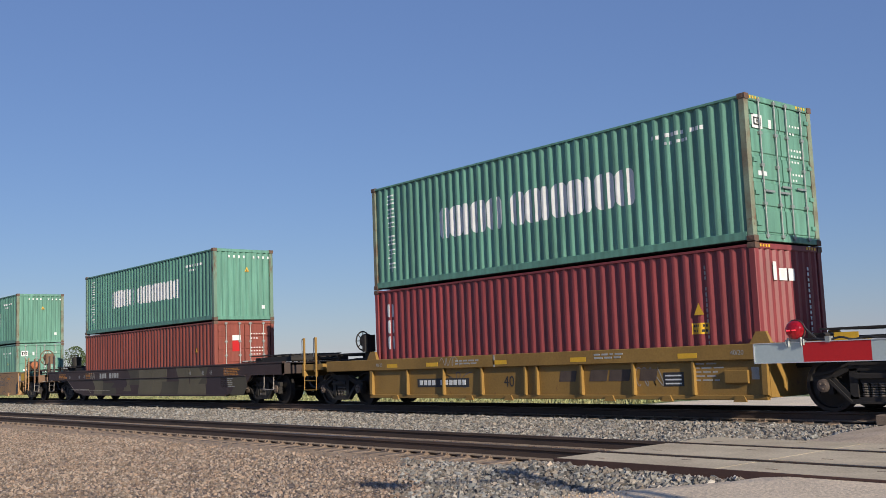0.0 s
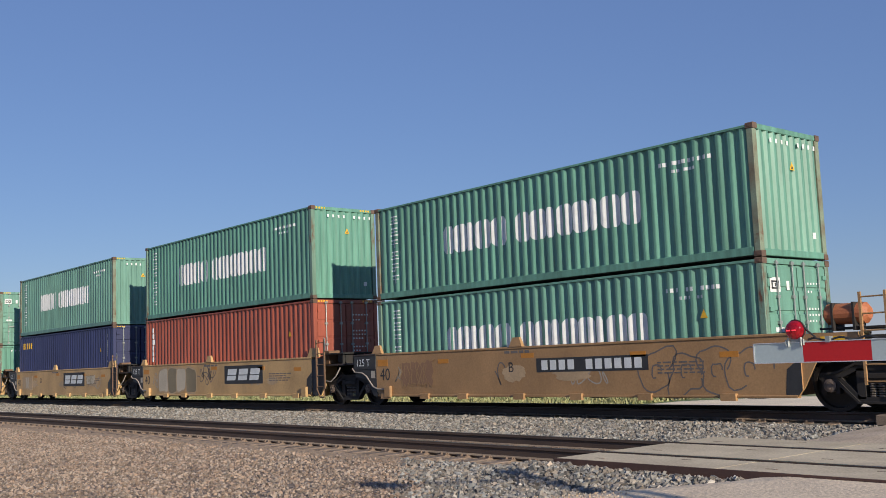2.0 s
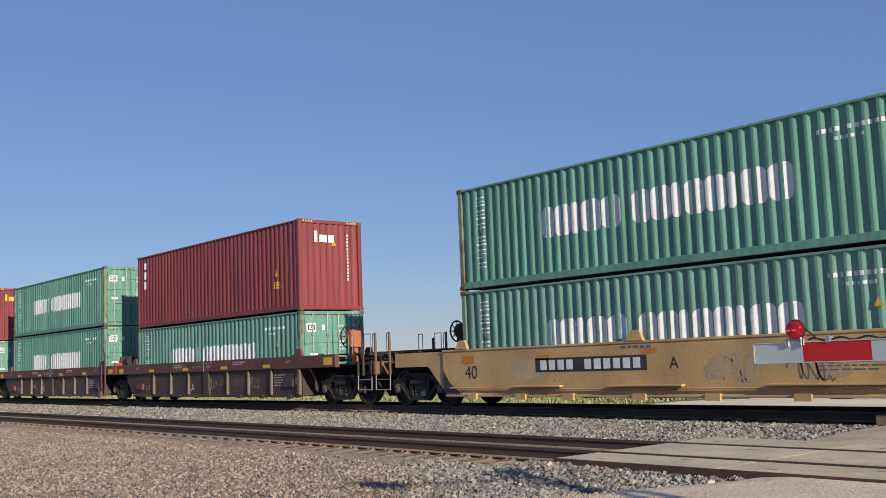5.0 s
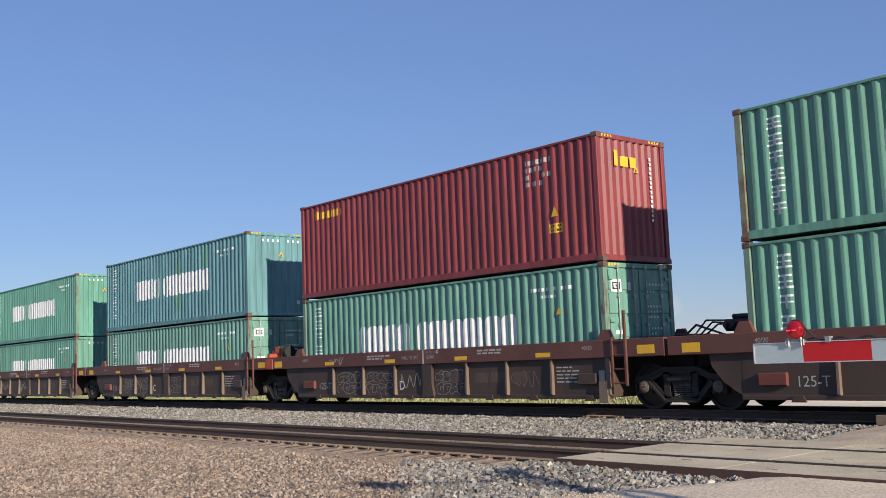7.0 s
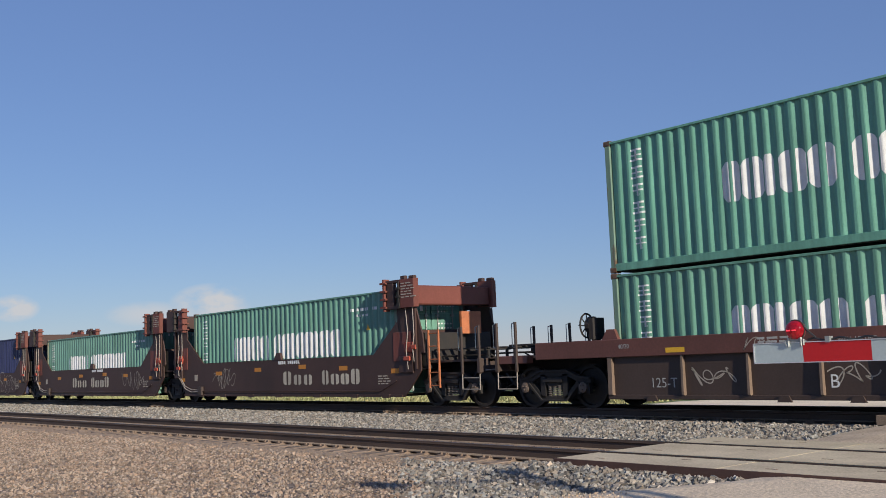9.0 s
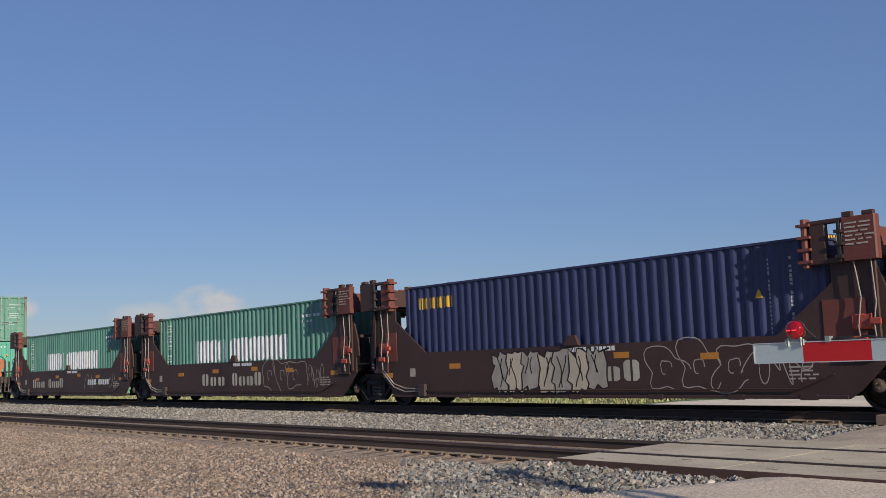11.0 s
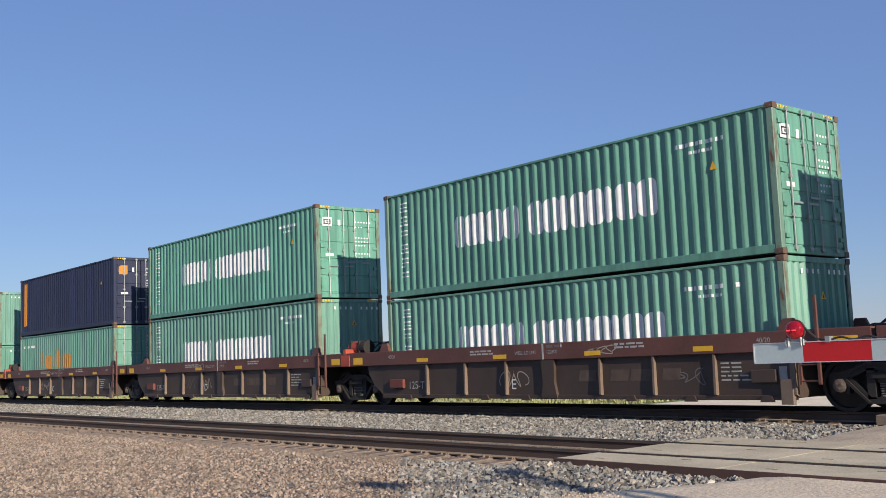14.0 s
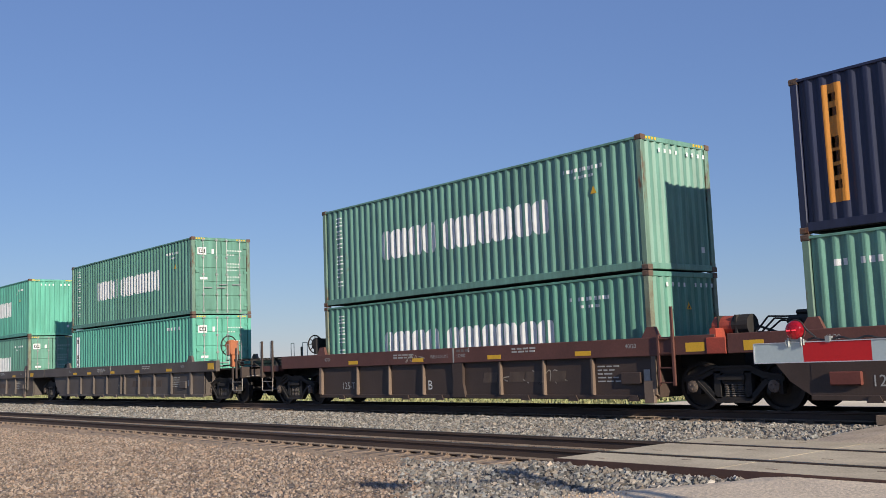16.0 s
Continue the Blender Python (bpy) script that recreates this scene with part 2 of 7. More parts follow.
# ------------------------------------------------------------ mesh helpers
class Geo:
    """Collects vertices and faces."""

    def __init__(self):
        self.v, self.f = [], []

    def poly(self, *pts):
        k = len(self.v)
        self.v += [tuple(p) for p in pts]
        self.f.append(tuple(range(k, k + len(pts))))
        return self

    def box(self, x0, x1, y0, y1, z0, z1, c=0.0):
        """A box; c chamfers its four long edges along its longest side."""
        d = (x1 - x0, y1 - y0, z1 - z0)
        a = d.index(max(d))
        if c <= 0:
            o = [(y0, z0), (y1, z0), (y1, z1), (y0, z1)] if a == 0 else [(x0, z0), (x1, z0), (x1, z1), (x0, z1)] if a == 1 else [(x0, y0), (x1, y0), (x1, y1), (x0, y1)]
        else:
            u0, u1, w0, w1 = (y0, y1, z0, z1) if a == 0 else (x0, x1, z0, z1) if a == 1 else (x0, x1, y0, y1)
            o = [(u0 + c, w0), (u1 - c, w0), (u1, w0 + c), (u1, w1 - c), (u1 - c, w1), (u0 + c, w1), (u0, w1 - c), (u0, w0 + c)]
        s0, s1 = (x0, x1) if a == 0 else (y0, y1) if a == 1 else (z0, z1)
        put = (lambda s, u, w: (s, u, w)) if a == 0 else (lambda s, u, w: (u, s, w)) if a == 1 else (lambda s, u, w: (u, w, s))
        k, n = len(self.v), len(o)
        self.v += [put(s0, *q) for q in o] + [put(s1, *q) for q in o]
        for i in range(n):
            j = (i + 1) % n
            quad = (k + i, k + j, k + n + j, k + n + i)
            self.f.append(quad[::-1] if a == 1 else quad)
        e0, e1 = tuple(range(k, k + n)), tuple(range(k + n, k + 2 * n))
        self.f += [e0, e1[::-1]] if a == 1 else [e0[::-1], e1]
        return self

    def prism(self, pts, y0, y1):
        """A plate with the outline pts in x and z, from y0 to y1."""
        k, n = len(self.v), len(pts)
        self.v += [(x, y0, z) for x, z in pts] + [(x, y1, z) for x, z in pts]
        self.f += [tuple(range(k, k + n)), tuple(range(k + 2 * n - 1, k + n - 1, -1))]
        self.f += [(k + i, k + n + i, k + n + (i + 1) % n, k + (i + 1) % n) for i in range(n)]
        return self

    def across(self, pts, x0, x1):
        """A plate with the outline pts in y and z, from x0 to x1."""
        k, n = len(self.v), len(pts)
        self.v += [(x0, y, z) for y, z in pts] + [(x1, y, z) for y, z in pts]
        self.f += [tuple(range(k + n - 1, k - 1, -1)), tuple(range(k + n, k + 2 * n))]
        self.f += [(k + i, k + (i + 1) % n, k + n + (i + 1) % n, k + n + i) for i in range(n)]
        return self

    def rod(self, a, b, r, n=8, r2=None):
        a, b = Vector(a), Vector(b)
        w = (b - a).normalized()
        u = w.orthogonal().normalized()
        s = w.cross(u)
        k = len(self.v)
        for p, q in ((a, r), (b, r if r2 is None else r2)):
            self.v += [tuple(p + (u * math.cos(2 * math.pi * i / n) + s * math.sin(2 * math.pi * i / n)) * q) for i in range(n)]
        self.f += [(k + i, k + (i + 1) % n, k + n + (i + 1) % n, k + n + i) for i in range(n)]
        self.f += [tuple(range(k + n - 1, k - 1, -1)), tuple(range(k + n, k + 2 * n))]
        return self

    def path(self, pts, r, n=6):
        for a, b in zip(pts, pts[1:]):
            self.rod(a, b, r, n)
        return self

    def ring(self, c, axis, R, r, n=20, m=6):
        c, w = Vector(c), Vector(axis).normalized()
        u = w.orthogonal().normalized()
        s = w.cross(u)
        k = len(self.v)
        for i in range(n):
            a = 2 * math.pi * i / n
            d = u * math.cos(a) + s * math.sin(a)
            for j in range(m):
                b = 2 * math.pi * j / m
                self.v.append(tuple(c + d * (R + r * math.cos(b)) + w * (r * math.sin(b))))
        for i in range(n):
            for j in range(m):
                self.f.append((k + i * m + j, k + ((i + 1) % n) * m + j, k + ((i + 1) % n) * m + (j + 1) % m, k + i * m + (j + 1) % m))
        return self

    def lathe(self, prof, origin, axis, n=20):
        """Turns (along, radius) pairs about an axis."""
        o, w = Vector(origin), Vector(axis).normalized()
        u = w.orthogonal().normalized()
        s = w.cross(u)
        k = len(self.v)
        for d, r in prof:
            self.v += [tuple(o + w * d + (u * math.cos(2 * math.pi * i / n) + s * math.sin(2 * math.pi * i / n)) * max(r, 1e-4)) for i in range(n)]
        for j in range(len(prof) - 1):
            for i in range(n):
                a, b = k + j * n + i, k + j * n + (i + 1) % n
                self.f.append((a, b, b + n, a + n))
        return self

    def mesh(self, name):
        me = bpy.data.meshes.new(name)
        me.from_pydata(self.v, [], self.f)
        me.update()
        return me


def part(name, geo, material, parent=None, label="", smooth=False):
    me = geo if isinstance(geo, bpy.types.Mesh) else geo.mesh(name)
    if not me.materials:
        me.materials.append(material)
    if smooth:
        me.polygons.foreach_set("use_smooth", [True] * len(me.polygons))
    ob = new(name, me)
    if parent:
        ob.parent = parent
    if label:
        tagged(ob, label)
    return ob


def thing(name, label, category, group="", kind=""):
    return tagged(new(name), label, category, group, kind)


# ------------------------------------------------------------ how the train runs
TRAIN = []                        # (thing, its x at the start, its height)
WHEELS = {1: [], -1: []}          # wheelsets by their place in the truck
WHEEL_R = 0.483


def travel(t):
    u = t - 8.0
    at = lambda w: 21.8837 * w + 0.004743 * w * w + 0.000055 * w ** 3
    return at(u) - at(-8.0)


# ------------------------------------------------------------ ground
def ground_material():
    m = bpy.data.materials.new("ground_earth")
    m.use_nodes = True
    n, l = m.node_tree.nodes, m.node_tree.links
    p = n["Principled BSDF"]
    p.inputs["Roughness"].default_value = 0.95
    co = n.new("ShaderNodeTexCoord")
    sp = n.new("ShaderNodeSeparateXYZ")
    l.new(co.outputs["Object"], sp.inputs["Vector"])

    def noise_tex(scale, detail=6):
        t = n.new("ShaderNodeTexNoise")
        t.inputs["Scale"].default_value, t.inputs["Detail"].default_value = scale, detail
        l.new(co.outputs["Object"], t.inputs["Vector"])
        return t.outputs["Fac"]

    def mixed(fac, a, b):
        x = n.new("ShaderNodeMix")
        x.data_type = 'RGBA'
        l.new(fac, x.inputs["Factor"])
        for key, c in (("A", a), ("B", b)):
            if isinstance(c, tuple):
                x.inputs[key].default_value = (*c, 1)
            else:
                l.new(c, x.inputs[key])
        return x.outputs["Result"]

    def ranged(v, a, b):
        r = n.new("ShaderNodeMapRange")
        r.inputs["From Min"].default_value, r.inputs["From Max"].default_value = a, b
        l.new(v, r.inputs["Value"])
        return r.outputs["Result"]

    vo = n.new("ShaderNodeTexVoronoi")
    vo.inputs["Scale"].default_value = 17.0
    l.new(co.outputs["Object"], vo.inputs["Vector"])
    vr = n.new("ShaderNodeSeparateColor")
    l.new(vo.outputs["Color"], vr.inputs["Color"])
    # ground below the stones is darkened, standing in for shade in the gaps
    ballast = mixed(vr.outputs["Red"], (0.06, 0.056, 0.05), (0.20, 0.19, 0.17))
    pink = mixed(vr.outputs["Green"], (0.11, 0.078, 0.058), (0.30, 0.225, 0.17))
    edge = n.new("ShaderNodeMath")
    edge.operation = 'MULTIPLY_ADD'
    l.new(noise_tex(0.9), edge.inputs[0])
    edge.inputs[1].default_value = 1.6
    l.new(sp.outputs["Y"], edge.inputs[2])
    near = mixed(ranged(edge.outputs["Value"], 10.6, 11.4), pink, ballast)
    # sandy fines washed along the ends of the ties
    sand = mixed(noise_tex(7.0), (0.27, 0.175, 0.105), (0.50, 0.365, 0.245))
    near_bank = n.new("ShaderNodeMath")
    near_bank.operation = 'MULTIPLY'
    l.new(ranged(edge.outputs["Value"], 9.75, 10.15), near_bank.inputs[0])
    l.new(ranged(edge.outputs["Value"], 11.7, 11.2), near_bank.inputs[1])
    near = mixed(near_bank.outputs["Value"], near, sand)
    grass = mixed(ranged(noise_tex(0.35), 0.4, 0.62), (0.15, 0.19, 0.06), (0.33, 0.29, 0.14))
    grass = mixed(ranged(noise_tex(3.0), 0.35, 0.7), grass, (0.10, 0.15, 0.045))
    far = mixed(ranged(edge.outputs["Value"], 21.2, 22.2), near, grass)
    l.new(far, p.inputs["Base Color"])
    bp = n.new("ShaderNodeBump")
    bp.inputs["Strength"].default_value, bp.inputs["Distance"].default_value = 0.9, 0.04
    l.new(vo.outputs["Distance"], bp.inputs["Height"])
    l.new(bp.outputs["Normal"], p.inputs["Normal"])
    return m


PROFILE = [(-3500, -0.05), (-40, -0.05), (2, -0.02), (6, 0.02), (8.6, 0.07), (9.4, 0.085), (9.9, 0.092), (12.7, 0.088), (13.2, 0.09), (13.6, 0.10), (15.2, 0.14),
           (16.1, 0.20), (16.4, 0.205), (19.6, 0.205), (20.2, 0.16), (21.5, 0.02), (24, 0.0), (60, 0.0), (4500, 0.0)]


def ground_z(y):
    for (a, za), (b, zb) in zip(PROFILE, PROFILE[1:]):
        if a <= y <= b:
            return za + (zb - za) * (y - a) / (b - a)
    return 0.0


g = Geo()
cols = [-4500, -600, -200, -80, -40, -20, -9, 0, 30, 300, 3500]
for x in cols:
    g.v += [(x, y, z) for y, z in PROFILE]
k = len(PROFILE)
for i in range(len(cols) - 1):
    for j in range(k - 1):
        g.f.append((i * k + j, (i + 1) * k + j, (i + 1) * k + j + 1, i * k + j + 1))
ground = tagged(part("ground", g, ground_material()), "flat railway land with gravel verge and dry grass beyond", "ground", kind="structure")


def strip(name, x0, x1, rows, material, label, cat):
    """A road strip across the tracks that follows rows of (y, z), with a ragged edge and some thickness."""
    g = Geo()
    rnd = random.Random(4)
    m = 14
    pts = []
    for y, z in rows:
        ja, jb = rnd.uniform(-0.12, 0.12), rnd.uniform(-0.12, 0.12)
        pts.append([(x0 + ja + (x1 + jb - x0 - ja) * i / m, y, z + (0 if 0 < i < m else -0.06)) for i in range(m + 1)])
    for a in pts:
        g.v += a
    for j in range(len(pts) - 1):
        for i in range(m):
            a = j * (m + 1) + i
            g.f.append((a, a + 1, a + m + 2, a + m + 1))
    return tagged(part(name, g, material), label, cat, kind="structure")


M["dirt"] = surface("pale_packed_dirt", (0.84, 0.70, 0.50), 0.95, 0.0, (0.62, 0.51, 0.36), 0.8, 0.7, 0.16, 25, 0.4)
M["sand"] = surface("sandy_gravel_road", (0.56, 0.44, 0.325), 0.95, 0.0, (0.40, 0.305, 0.22), 0.9, 1.1, 0.25, 25, 0.7)
M["road"] = surface("worn_gravelly_pavement", (0.68, 0.545, 0.395), 0.95, 0.0, (0.52, 0.415, 0.305), 0.9, 1.2, 0.22, 30, 0.6)
rnd = random.Random(11)


def fine(a, b, n, za, zb):
    return [(a + (b - a) * i / n, za + (zb - za) * i / n) for i in range(n + 1)]


# gravel banked up against the crossing's near edge
g = Geo()
bank = [(-10.3, 0.0), (-9.7, 0.09), (-9.2, 0.14), (-8.6, 0.13), (-8.0, 0.11), (-7.2, 0.10), (-6.4, 0.11), (-5.9, 0.10)]
for x, d in bank:
    g.v += [(x, 8.5, ground_z(8.5) - 0.01), (x, 9.0, ground_z(9.0) + d * 0.6), (x, 9.54, ground_z(9.4) + d)]
for i in range(len(bank) - 1):
    for j in range(2):
        g.f.append((i * 3 + j, i * 3 + 3 + j, i * 3 + 4 + j, i * 3 + 1 + j))
tagged(part("gravel_bank", g, ground.data.materials[0]), "grey gravel banked against the crossing slabs", "ground", kind="structure")


# near approach: its edge runs slantwise to the crossing
g = Geo()
edge_pts = [(-3.0, -40.0), (-5.2, -8.0), (-6.2, 2.0), (-7.4, 5.2), (-7.9, 7.2), (-7.6, 7.9), (-7.2, 8.45), (-6.6, 8.95), (-6.35, 9.25), (-6.2, 9.54)]
for x, y in edge_pts:
    z = ground_z(y) + 0.03 + 0.15 * max(0, min(1, (y - 7.2) / 2.3))
    row = [(x - 0.25, y, ground_z(y) - 0.03)] + [(x + d + rnd.uniform(-.05, .05), y, z - (0.03 if d == 0 else 0)) for d in (0, 0.4, 1, 3, 6, 11)]
    g.v += row
for j in range(len(edge_pts) - 1):
    for i in range(6):
        a = j * 7 + i
        g.f.append((a, a + 1, a + 8, a + 7))
tagged(part("pavement", g, M["road"]), "worn beige gravelly road approach to the crossing", "road", kind="structure")
strip("road", -8.0, 3.5, [(13.06, 0.27), (14, 0.285), (15, 0.31), (16, 0.36), (16.66, 0.385)], M["sand"], "sandy gravel road between the two tracks", "road")
strip("dirt_road", -9.0, 4.0, fine(19.3, 24, 6, 0.36, 0.06), M["dirt"], "pale packed dirt road beyond the main track", "road")
strip("dirt_track", -21.0, 60.0, [(23.0, 0.035), (24, 0.05), (27, 0.05), (30, 0.03)], M["dirt"], "pale dirt track along the railway", "road")


# ------------------------------------------------------------ tracks
def rail_section():
    """Half outline of a rail, (offset, height below the top)."""
    half = [(0.036, 0.0), (0.038, -0.035), (0.012, -0.05), (0.009, -0.15), (0.07, -0.172), (0.07, -0.182)]
    return [(y, z) for y, z in half] + [(-y, z) for y, z in reversed(half)]


tie_geo = Geo().box(-0.115, 0.115, -1.3, 1.3, -0.16, 0.0, 0.012).mesh("tie")
tie_geo.materials.append(M["tie"])
pl = Geo().box(-0.10, 0.10, -0.17, 0.17, 0.0, 0.014)
for sx in (-0.06, 0.06):
    for sy in (-0.10, 0.10):
        pl.box(sx - 0.014, sx + 0.014, sy - 0.02, sy + 0.02, 0.01, 0.045)
pl.rod((-0.09, -0.085, 0.03), (0.09, -0.085, 0.03), 0.013, 6)
plate_geo = pl.mesh("tie_plate")
M["plate"] = surface("rusty_tie_plate", (0.25, 0.18, 0.13), 0.85, 0.0, (0.15, 0.105, 0.08), 0.6, 5.0)
plate_geo.materials.append(M["plate"])


def track(name, yc, top, label, x0, x1, tie_x0, tie_x1, skip=None):
    t = thing(name, label, "railway track", kind="structure")
    t.location = (0, yc, 0)
    for side in (-1, 1):
        r = Geo().across([(y + side * 0.754, z + top) for y, z in rail_section()][::-1], x0, x1)
        part("rail", r, M["rail"], t)
        h = Geo().box(x0, x1, side * 0.754 - 0.03, side * 0.754 + 0.03, top + 0.0005, top + 0.003)
        ft = Geo().across([(side * 0.754 + y, z + top) for y, z in ((-0.071, -0.168), (0.071, -0.168), (0.02, -0.146), (-0.02, -0.146))], x0, x1)
        part("rail_foot", ft, M["foot_dust"], t, "foot of the rail under sandy dust")
        part("rail_head", h, M["rail_top"], t, "worn shiny running surface")
    rr = random.Random(7)
    x = tie_x1
    while x > tie_x0:
        if not (skip and skip[0] < x < skip[1]):
            o = part("tie", tie_geo, M["tie"], t)
            o.location = (x + rr.uniform(-0.02, 0.02), rr.uniform(-0.04, 0.04), top - 0.198)
            o.rotation_euler = (0, 0, rr.uniform(-0.015, 0.015))
            for side in (-1, 1):
                q = part("tie_plate", plate_geo, M["plate"], t)
                q.location = (o.location.x, side * 0.754, top - 0.197)
        x -= 0.5
    return t


track("track_near", NY, RAIL_NEAR, "empty rusty track with wooden ties beside gravel", -420, 60, -48, -9.4)
track("track_main", TY, RAIL_MAIN, "busy main track under the passing train", -420, 60, -40, -9.4)

# crossing panels of the near track, three strips of concrete slabs
crossing = thing("grade_crossing", "concrete slab road crossing with dark flangeways", "crossing", kind="structure")
for y0, y1 in ((9.58, 10.40), (10.62, 11.92), (12.12, 13.02)):
    x = -9.15
    for k in range(5):
        slab = Geo().box(x + 0.006, x + 2.43, y0, y1, 0.12, RAIL_NEAR - 0.004, 0.012)
        part("slab", slab, M["concrete"], crossing)
        x += 2.44
# lifting sockets and chipped spots in the slabs
for y0, y1 in ((9.58, 10.40), (10.62, 11.92), (12.12, 13.02)):
    for k in range(5):
        for u, v in ((0.22, 0.28), (0.66, 0.72)):
            xs, ys = -9.15 + 2.44 * (k + u), y0 + (y1 - y0) * v
            part("lifting_socket", Geo().box(xs - 0.07, xs + 0.07, ys - 0.016, ys + 0.016, RAIL_NEAR - 0.03, RAIL_NEAR - 0.001), M["tie"], crossing)
ed = Geo().box(-9.17, 3.1, 9.545, 9.577, 0.0, RAIL_NEAR - 0.006)
part("edge_angle", ed, M["panel_edge"], crossing, "rusty steel edge angle")
ramp_end = Geo()
for y0, y1 in ((9.58, 10.40), (10.62, 11.92), (12.12, 13.02)):
    ramp_end.prism([(-9.55, 0.12), (-9.16, RAIL_NEAR - 0.01), (-9.16, 0.12)], y0, y1)
part("end_ramp", ramp_end, M["concrete"], crossing)
main_cross = thing("timber_crossing", "brown timber planks of the crossing at the main track", "crossing", kind="structure")
for y0, y1 in ((16.72, 16.94), (16.95, 17.14), (17.36, 17.78), (17.80, 18.2), (18.22, 18.62), (18.82, 19.02), (19.03, 19.24)):
    part("plank", Geo().box(-8.45, 4.0, y0, y1, 0.22, RAIL_MAIN - 0.01, 0.012), M["tie"], main_cross)


# ------------------------------------------------------------ stones
def stones(name, x0, x1, y0, y1, count, smin, smax, material, label, seed, keep=None, lift=0.0, bank_up=False):
    rs = np.random.RandomState(seed)
    px, py = rs.uniform(x0, x1, count), rs.uniform(y0, y1, count)
    if keep is not None:
        ok = keep(px, py, rs.uniform(0, 1, count))
        px, py = px[ok], py[ok]
    n = len(px)
    base = np.array([[-1, -1, -1], [1, -1, -1], [1, 1, -1], [-1, 1, -1], [-1, -1, 1], [1, -1, 1], [1, 1, 1], [-1, 1, 1]], float)
    base[4:] *= (0.62, 0.62, 1)
    quads = np.array([[3, 2, 1, 0], [4, 5, 6, 7], [0, 1, 5, 4], [1, 2, 6, 5], [2, 3, 7, 6], [3, 0, 4, 7]])
    size = smin + (smax - smin) * rs.uniform(0, 1, n) ** 2.2
    v = base[None] + rs.uniform(-0.42, 0.42, (n, 8, 3))
    v *= (size[:, None] * rs.uniform(0.6, 1.15, (n, 3)) * (1, 1, 0.8))[:, None] * 0.5
    q = rs.normal(size=(n, 4))
    q[:, 1:3] *= 0.35
    q /= np.linalg.norm(q, axis=1)[:, None]
    w, a, b, c = q.T
    R = np.stack([np.stack([1 - 2 * (b * b + c * c), 2 * (a * b - c * w), 2 * (a * c + b * w)], 1),
                  np.stack([2 * (a * b + c * w), 1 - 2 * (a * a + c * c), 2 * (b * c - a * w)], 1),
                  np.stack([2 * (a * c - b * w), 2 * (b * c + a * w), 1 - 2 * (a * a + b * b)], 1)], 1)
    v = np.einsum("nij,nkj->nki", R, v)
    gz = np.interp(py, [p[0] for p in PROFILE], [p[1] for p in PROFILE])
    if bank_up:
        gz = gz + np.interp(px, [b[0] for b in bank], [b[1] for b in bank], 0, 0) * np.clip((py - 8.5) / 0.9, 0, 1)
    v += np.stack([px, py, gz + size * 0.16 + lift], 1)[:, None]
    f = (quads[None] + 8 * np.arange(n)[:, None, None]).reshape(-1, 4)
    me = bpy.data.meshes.new(name)
    me.from_pydata(v.reshape(-1, 3).tolist(), [], f.tolist())
    me.materials.append(material)
    return tagged(new(name, me), label, "gravel", kind="stuff")


M["stone_grey"] = surface("grey_ballast_stone", (0.245, 0.243, 0.226), 0.9, 0.0, (0.135, 0.133, 0.125), 0.7, 6.0, 0.12, 60, 0.2, island=0.55)
M["stone_pink"] = surface("pinkish_gravel_stone", (0.285, 0.238, 0.196), 0.9, 0.0, (0.180, 0.142, 0.117), 0.8, 0.9, 0.12, 60, 0.2, island=0.50)
M["stone_pale"] = surface("pale_stone", (0.48, 0.45, 0.39), 0.9, 0.0, (0.45, 0.42, 0.37), 0.7, 4.0, 0.12, 60, 0.2, island=0.2)
stones("ballast", -30, -8.3, 12.75, 16.5, 26000, 0.04, 0.085, M["stone_grey"], "loose grey ballast between the tracks", 1,
       lambda x, y, r: (x < -9.1) | (y > 13.1 + 0.55 * (x + 9.1) * 5))
stones("far_ballast", -62, -30, 12.75, 16.5, 16000, 0.06, 0.11, M["stone_grey"], "grey ballast further along the tracks", 2)
stones("bed_ballast", -30, -9.4, 10.75, 12.6, 4200, 0.03, 0.06, M["stone_grey"], "grey ballast between the ties", 3)
gx = lambda x, y: np.clip((x + 11.3 + 1.25 * (y - 8.5)) / 1.6, 0, 1)
road_x = lambda y: np.interp(y, [p[1] for p in edge_pts], [p[0] for p in edge_pts])
stones("verge_gravel", -34, -9.0, 3.6, 9.95, 50000, 0.022, 0.055, M["stone_pink"], "pinkish brown gravel of the verge", 4,
       lambda x, y, r: (r > gx(x, y)) & (x > -8.9 - (y - 3) * 4.6 - 3) & (y < 9.15 + 0.5 * r))
stones("verge_stones", -15, -5.8, 6.0, 9.75, 24000, 0.026, 0.078, M["stone_grey"], "coarse grey stones beside the crossing", 5,
       lambda x, y, r: (r < gx(x, y)) & (x < road_x(y) + 0.1) & ~((x > -9.5) & (y > 9.5)), bank_up=True)
stones("pale_stones", -10.6, -6.0, 7.2, 9.4, 60, 0.04, 0.10, M["stone_pale"], "pale limestone pieces among the gravel", 6,
       lambda x, y, r: x < road_x(y) + 0.1, bank_up=True)
M["stone_sand"] = surface("sandy_grit", (0.50, 0.425, 0.33), 0.95, 0.0, (0.36, 0.295, 0.225), 0.8, 1.4, 0.15, 60, 0.2, island=0.35)
stones("road_grit", -7.6, 0, 13.15, 16.5, 9000, 0.012, 0.032, M["stone_sand"], "loose sandy grit on the road between the tracks", 8, lift=0.14)
stones("approach_grit", -7.8, -2.5, 6.8, 9.5, 2600, 0.012, 0.03, M["stone_sand"], "loose grit on the worn road approach", 12,
       lambda x, y, r: x > road_x(y) + 0.1, lift=0.09)

# ------------------------------------------------------------ containers
LEN, HALF = 12.192, 1.219


